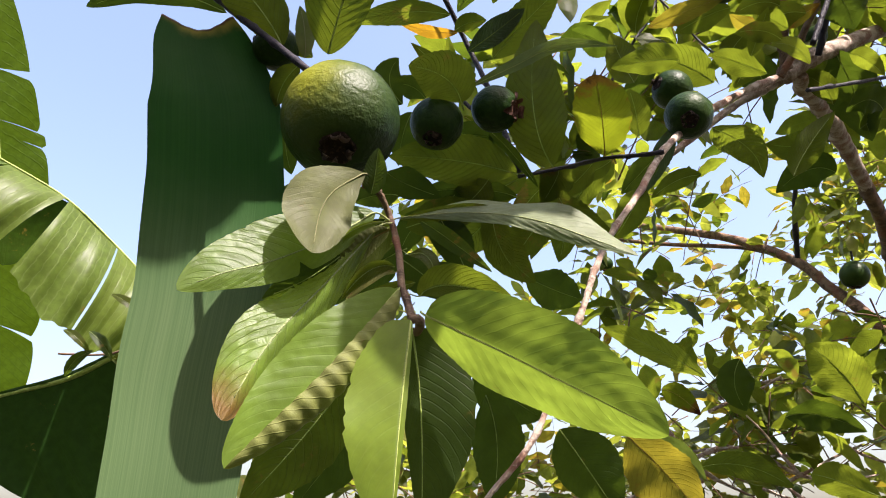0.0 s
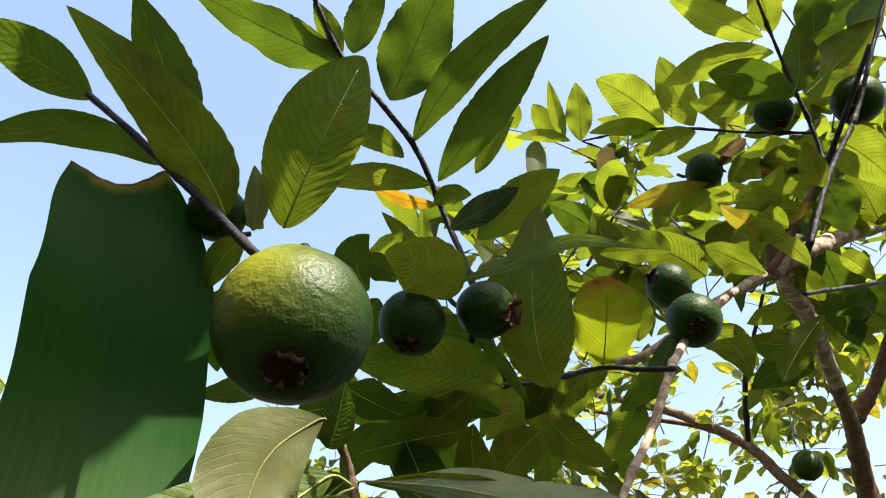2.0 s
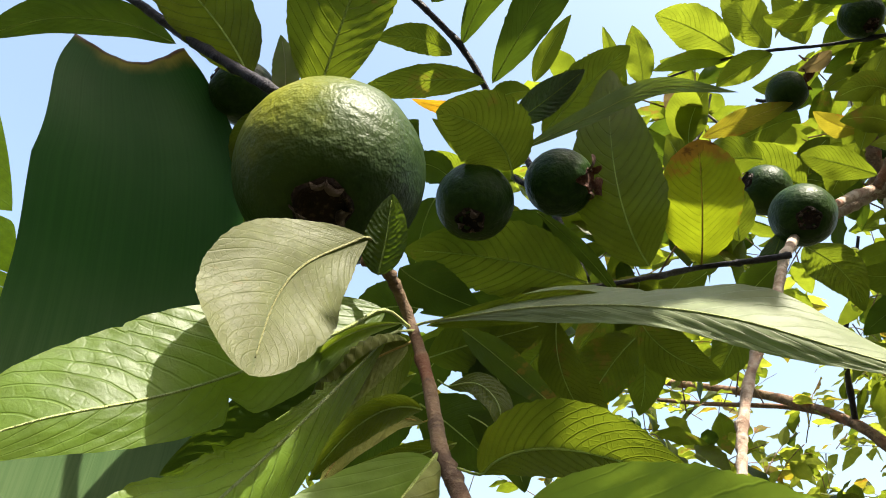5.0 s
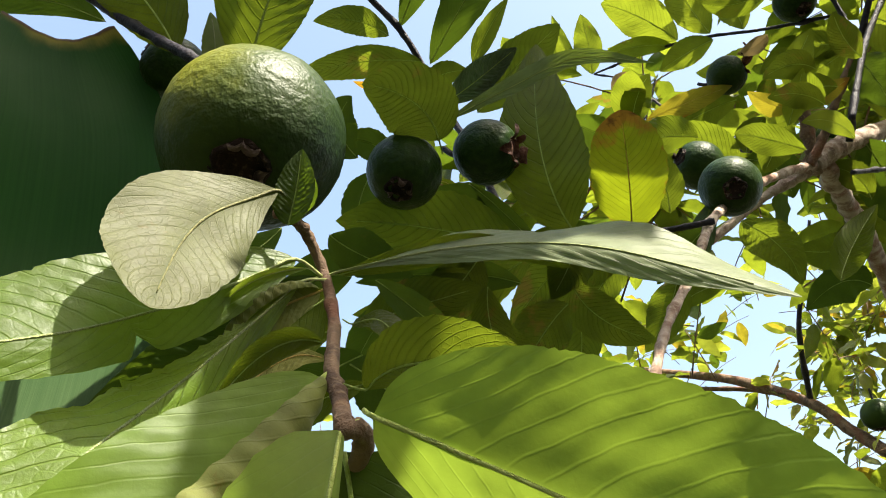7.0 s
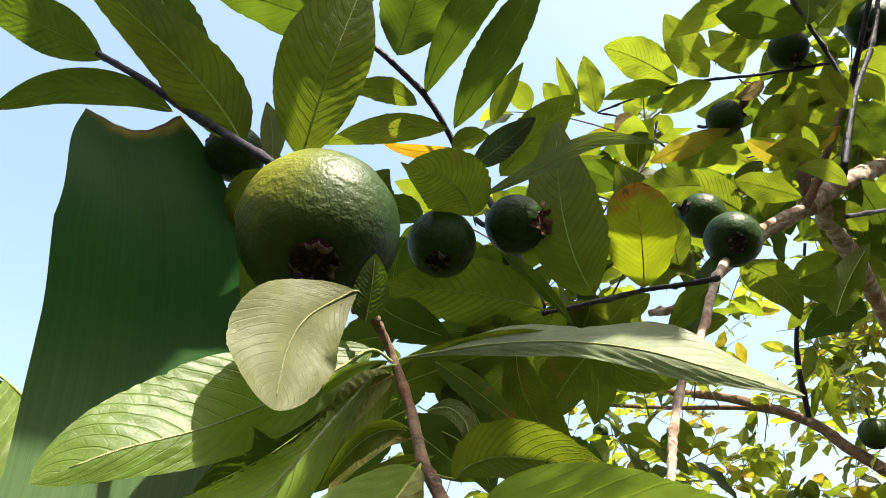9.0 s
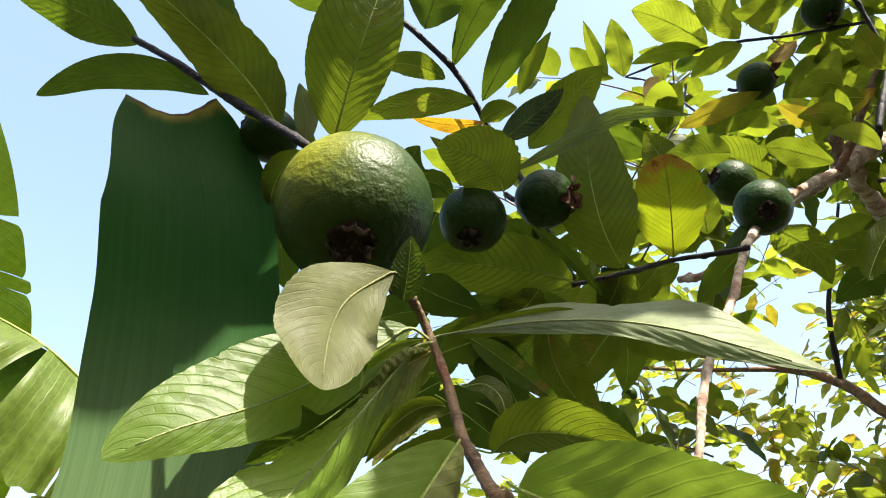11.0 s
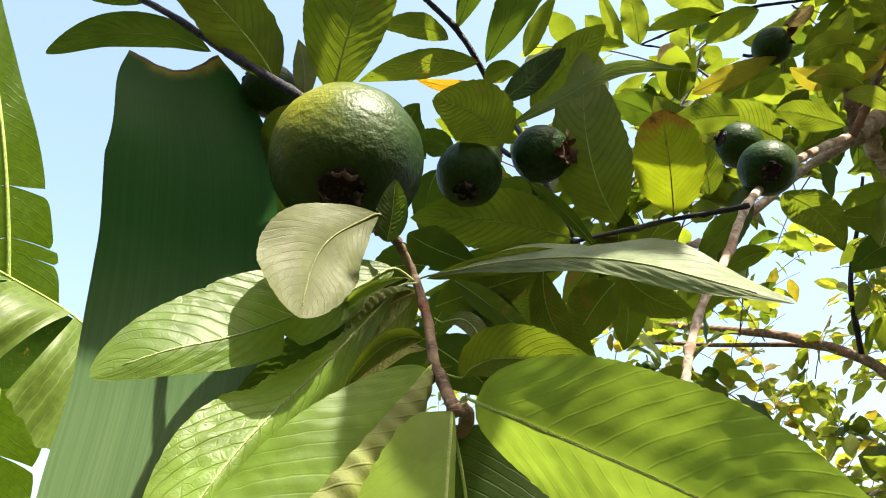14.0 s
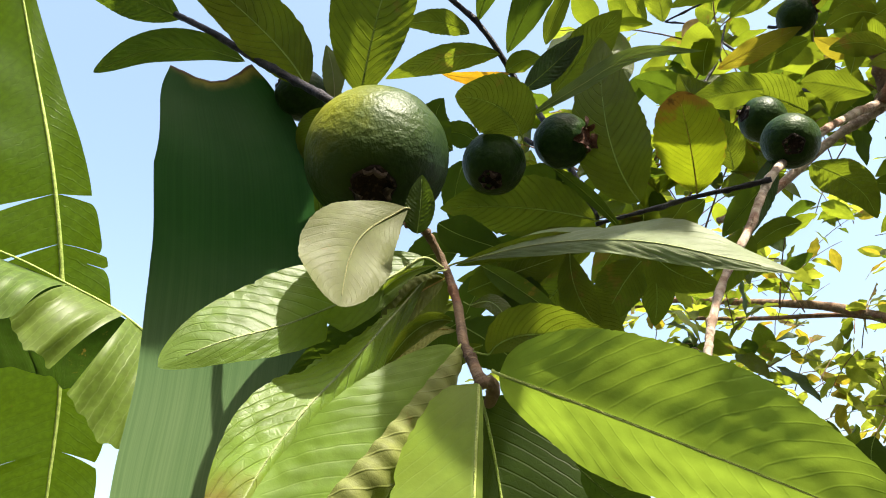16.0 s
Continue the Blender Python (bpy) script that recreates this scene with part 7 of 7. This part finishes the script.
leaf(tree, leaf_green, (0.4326, 0.8648, 2.3053), (0.3927, 0.8709, 2.2947), (0.3521, 0.8816, 2.2779), 0.0209, 0.0209, (0.1166, -0.6559, -0.7458), wave=0.13, fold=-5.5)
leaf(tree, leaf_green, (0.5447, 0.8733, 2.1330), (0.5263, 0.8551, 2.1563), (0.5021, 0.8622, 2.1787), 0.0169, 0.0183, (-0.5068, -0.6023, -0.6168), wave=0.11, fold=-15.4)
leaf(tree, leaf_light, (0.5979, 0.8378, 2.2676), (0.5624, 0.8261, 2.2812), (0.5178, 0.8270, 2.2774), 0.0196, 0.0196, (-0.0411, -0.4847, -0.8737), wave=0.12, fold=-14.8)
leaf(tree, leaf_green, (0.5974, 0.8226, 2.3382), (0.5603, 0.8151, 2.3461), (0.5211, 0.8211, 2.3357), 0.0203, 0.0203, (0.0381, -0.5059, -0.8617), wave=0.06, fold=-4.9)
clump((0.6358, 1.0792, 2.2806), (0.071, 0.150, 0.098), 26, 'near', 0.090)
clump((0.7063, 1.0019, 2.4725), (0.065, 0.200, 0.112), 30, 'near', 0.090)
clump((0.5184, 1.0218, 2.3509), (0.080, 0.150, 0.045), 16, 'near', 0.090)
clump((0.6565, 0.9629, 2.6058), (0.107, 0.200, 0.068), 20, 'near', 0.090)

# curled leaves on the shoot
leaf(tree, leaf_gloss, (0.0213, 0.3697, 1.7440), (0.0037, 0.3657, 1.7372), (-0.0097, 0.3694, 1.7248), 0.0020, 0.0035, (0.2850, -0.8470, -0.4486), curl=0.5, node=(0.0235, 0.3708, 1.7427), fold=20)
leaf(tree, leaf_green, (0.0297, 0.3617, 1.7115), (0.0159, 0.3565, 1.7074), (0.0005, 0.3586, 1.6914), 0.0049, 0.0053, (0.3251, -0.8826, -0.3396), curl=0.5, fold=15)
leaf(tree, leaf_dark, (-0.0353, 0.5078, 1.8712), (-0.0613, 0.5081, 1.8494), (-0.0951, 0.5004, 1.8384), 0.0108, 0.0095, (0.3451, -0.8284, -0.4412), wave=0.11, fold=6)
leaf(tree, leaf_blue, (0.2659, 0.6366, 1.9649), (0.2515, 0.6511, 1.9373), (0.2281, 0.6699, 1.9000), 0.0100, 0.0120, (0.0012, -0.8900, -0.4560), fold=-12)
leaf(tree, leaf_green, (0.3717, 0.9273, 2.0635), (0.3362, 0.9259, 2.0555), (0.2985, 0.9333, 2.0327), 0.0147, 0.0147, (0.1952, -0.7672, -0.6110), wave=0.06, fold=-9.3)
leaf(tree, leaf_green, (0.1450, 0.6357, 1.8928), (0.1501, 0.6539, 1.8647), (0.1435, 0.6711, 1.8349), 0.0158, 0.0158, (-0.0847, -0.8514, -0.5177), wave=0.06, fold=-4.9)
leaf(tree, leaf_green, (0.0825, 0.5388, 1.8391), (0.0844, 0.5556, 1.8125), (0.1000, 0.5730, 1.7887), 0.0125, 0.0125, (-0.0575, -0.8173, -0.5734), wave=0.10, fold=5.8)
leaf(tree, leaf_dark, (0.0506, 0.5305, 1.8434), (0.0397, 0.5427, 1.8204), (0.0435, 0.5599, 1.7937), 0.0132, 0.0132, (0.1009, -0.8506, -0.5160), wave=0.13, fold=-5.8)
clump((0.2649, 1.1745, 2.2099), (0.112, 0.150, 0.056), 26, 'near', 0.090)
clump((0.4706, 1.5228, 2.2824), (0.140, 0.200, 0.070), 24, 'near', 0.090)
leaf(tree, leaf_green, (0.0100, 0.5290, 1.8139), (0.0409, 0.5254, 1.8212), (0.0796, 0.5218, 1.8286), 0.0164, 0.0164, (0.0563, -0.7637, -0.6431), wave=0.09, fold=1)
leaf(tree, leaf_dark, (0.0108, 0.4953, 1.7726), (0.0284, 0.5025, 1.7608), (0.0495, 0.5133, 1.7432), 0.0167, 0.0167, (-0.0214, -0.8403, -0.5418), wave=0.06, fold=-9.4)
leaf(tree, leaf_green, (0.0826, 0.5710, 1.8436), (0.0915, 0.5884, 1.8143), (0.1174, 0.6037, 1.7890), 0.0181, 0.0181, (-0.0992, -0.8250, -0.5564), wave=0.11, fold=5.9)
leaf(tree, leaf_dark, (0.0370, 0.5244, 1.8228), (0.0489, 0.5372, 1.8012), (0.0609, 0.5530, 1.7747), 0.0157, 0.0164, (-0.0466, -0.8481, -0.5277), wave=0.07, fold=-9.1)
leaf(tree, leaf_green, (0.1411, 0.6071, 1.8830), (0.1600, 0.6213, 1.8592), (0.1974, 0.6311, 1.8438), 0.0163, 0.0163, (-0.1335, -0.7474, -0.6508), wave=0.10, fold=1.1)
leaf(tree, leaf_green, (0.2320, 0.6608, 1.9130), (0.2221, 0.6737, 1.8907), (0.2019, 0.6890, 1.8638), 0.0157, 0.0157, (-0.0744, -0.8842, -0.4612), wave=0.13, fold=3.1)
clump((0.2997, 1.3429, 2.0171), (0.121, 0.150, 0.060), 30, 'near', 0.090)
leaf(tree, leaf_green, (0.4024, 0.6512, 2.1211), (0.3804, 0.6475, 2.1249), (0.3532, 0.6530, 2.1158), 0.0138, 0.0138, (0.0688, -0.5603, -0.8254), wave=0.12, fold=-1.9)
leaf(tree, leaf_light, (0.3808, 0.6674, 2.1149), (0.3909, 0.6529, 2.1349), (0.4065, 0.6355, 2.1593), 0.0138, 0.0138, (-0.1242, -0.8385, -0.5305), wave=0.06, fold=3.7)
leaf(tree, leaf_green, (0.4201, 0.6818, 2.1146), (0.3983, 0.6725, 2.1258), (0.3748, 0.6551, 2.1478), 0.0127, 0.0127, (-0.3004, -0.4995, -0.8126), wave=0.10, fold=9.7)
leaf(tree, leaf_green, (0.4941, 0.7102, 2.1955), (0.4780, 0.6979, 2.2139), (0.4688, 0.6818, 2.2377), 0.0155, 0.0155, (-0.4290, -0.6097, -0.6665), wave=0.08, fold=-12.8)
leaf(tree, leaf_green, (0.3984, 0.6554, 2.0781), (0.3759, 0.6480, 2.0869), (0.3475, 0.6481, 2.0855), 0.0111, 0.0134, (-0.0525, -0.5039, -0.8622), wave=0.11, fold=2)
leaf(tree, leaf_light, (0.3691, 0.6718, 2.0718), (0.3769, 0.6580, 2.0904), (0.3856, 0.6412, 2.1128), 0.0100, 0.0100, (-0.2029, -0.8220, -0.5322), wave=0.10, fold=5.5)

for key, mat in (("green", leaf_green), ("light", leaf_light), ("far", leaf_far), ("dark", leaf_dark), ("turn", leaf_orange_green), ("twig", bark_red)):
    if key in clump_sheets:
        v, f, uv = clump_sheets[key]
        tagged(part("foliage" if key != "twig" else "fine_growth", mesh_from("foliage", v, f, [mat], uv), tree), kind="stuff")
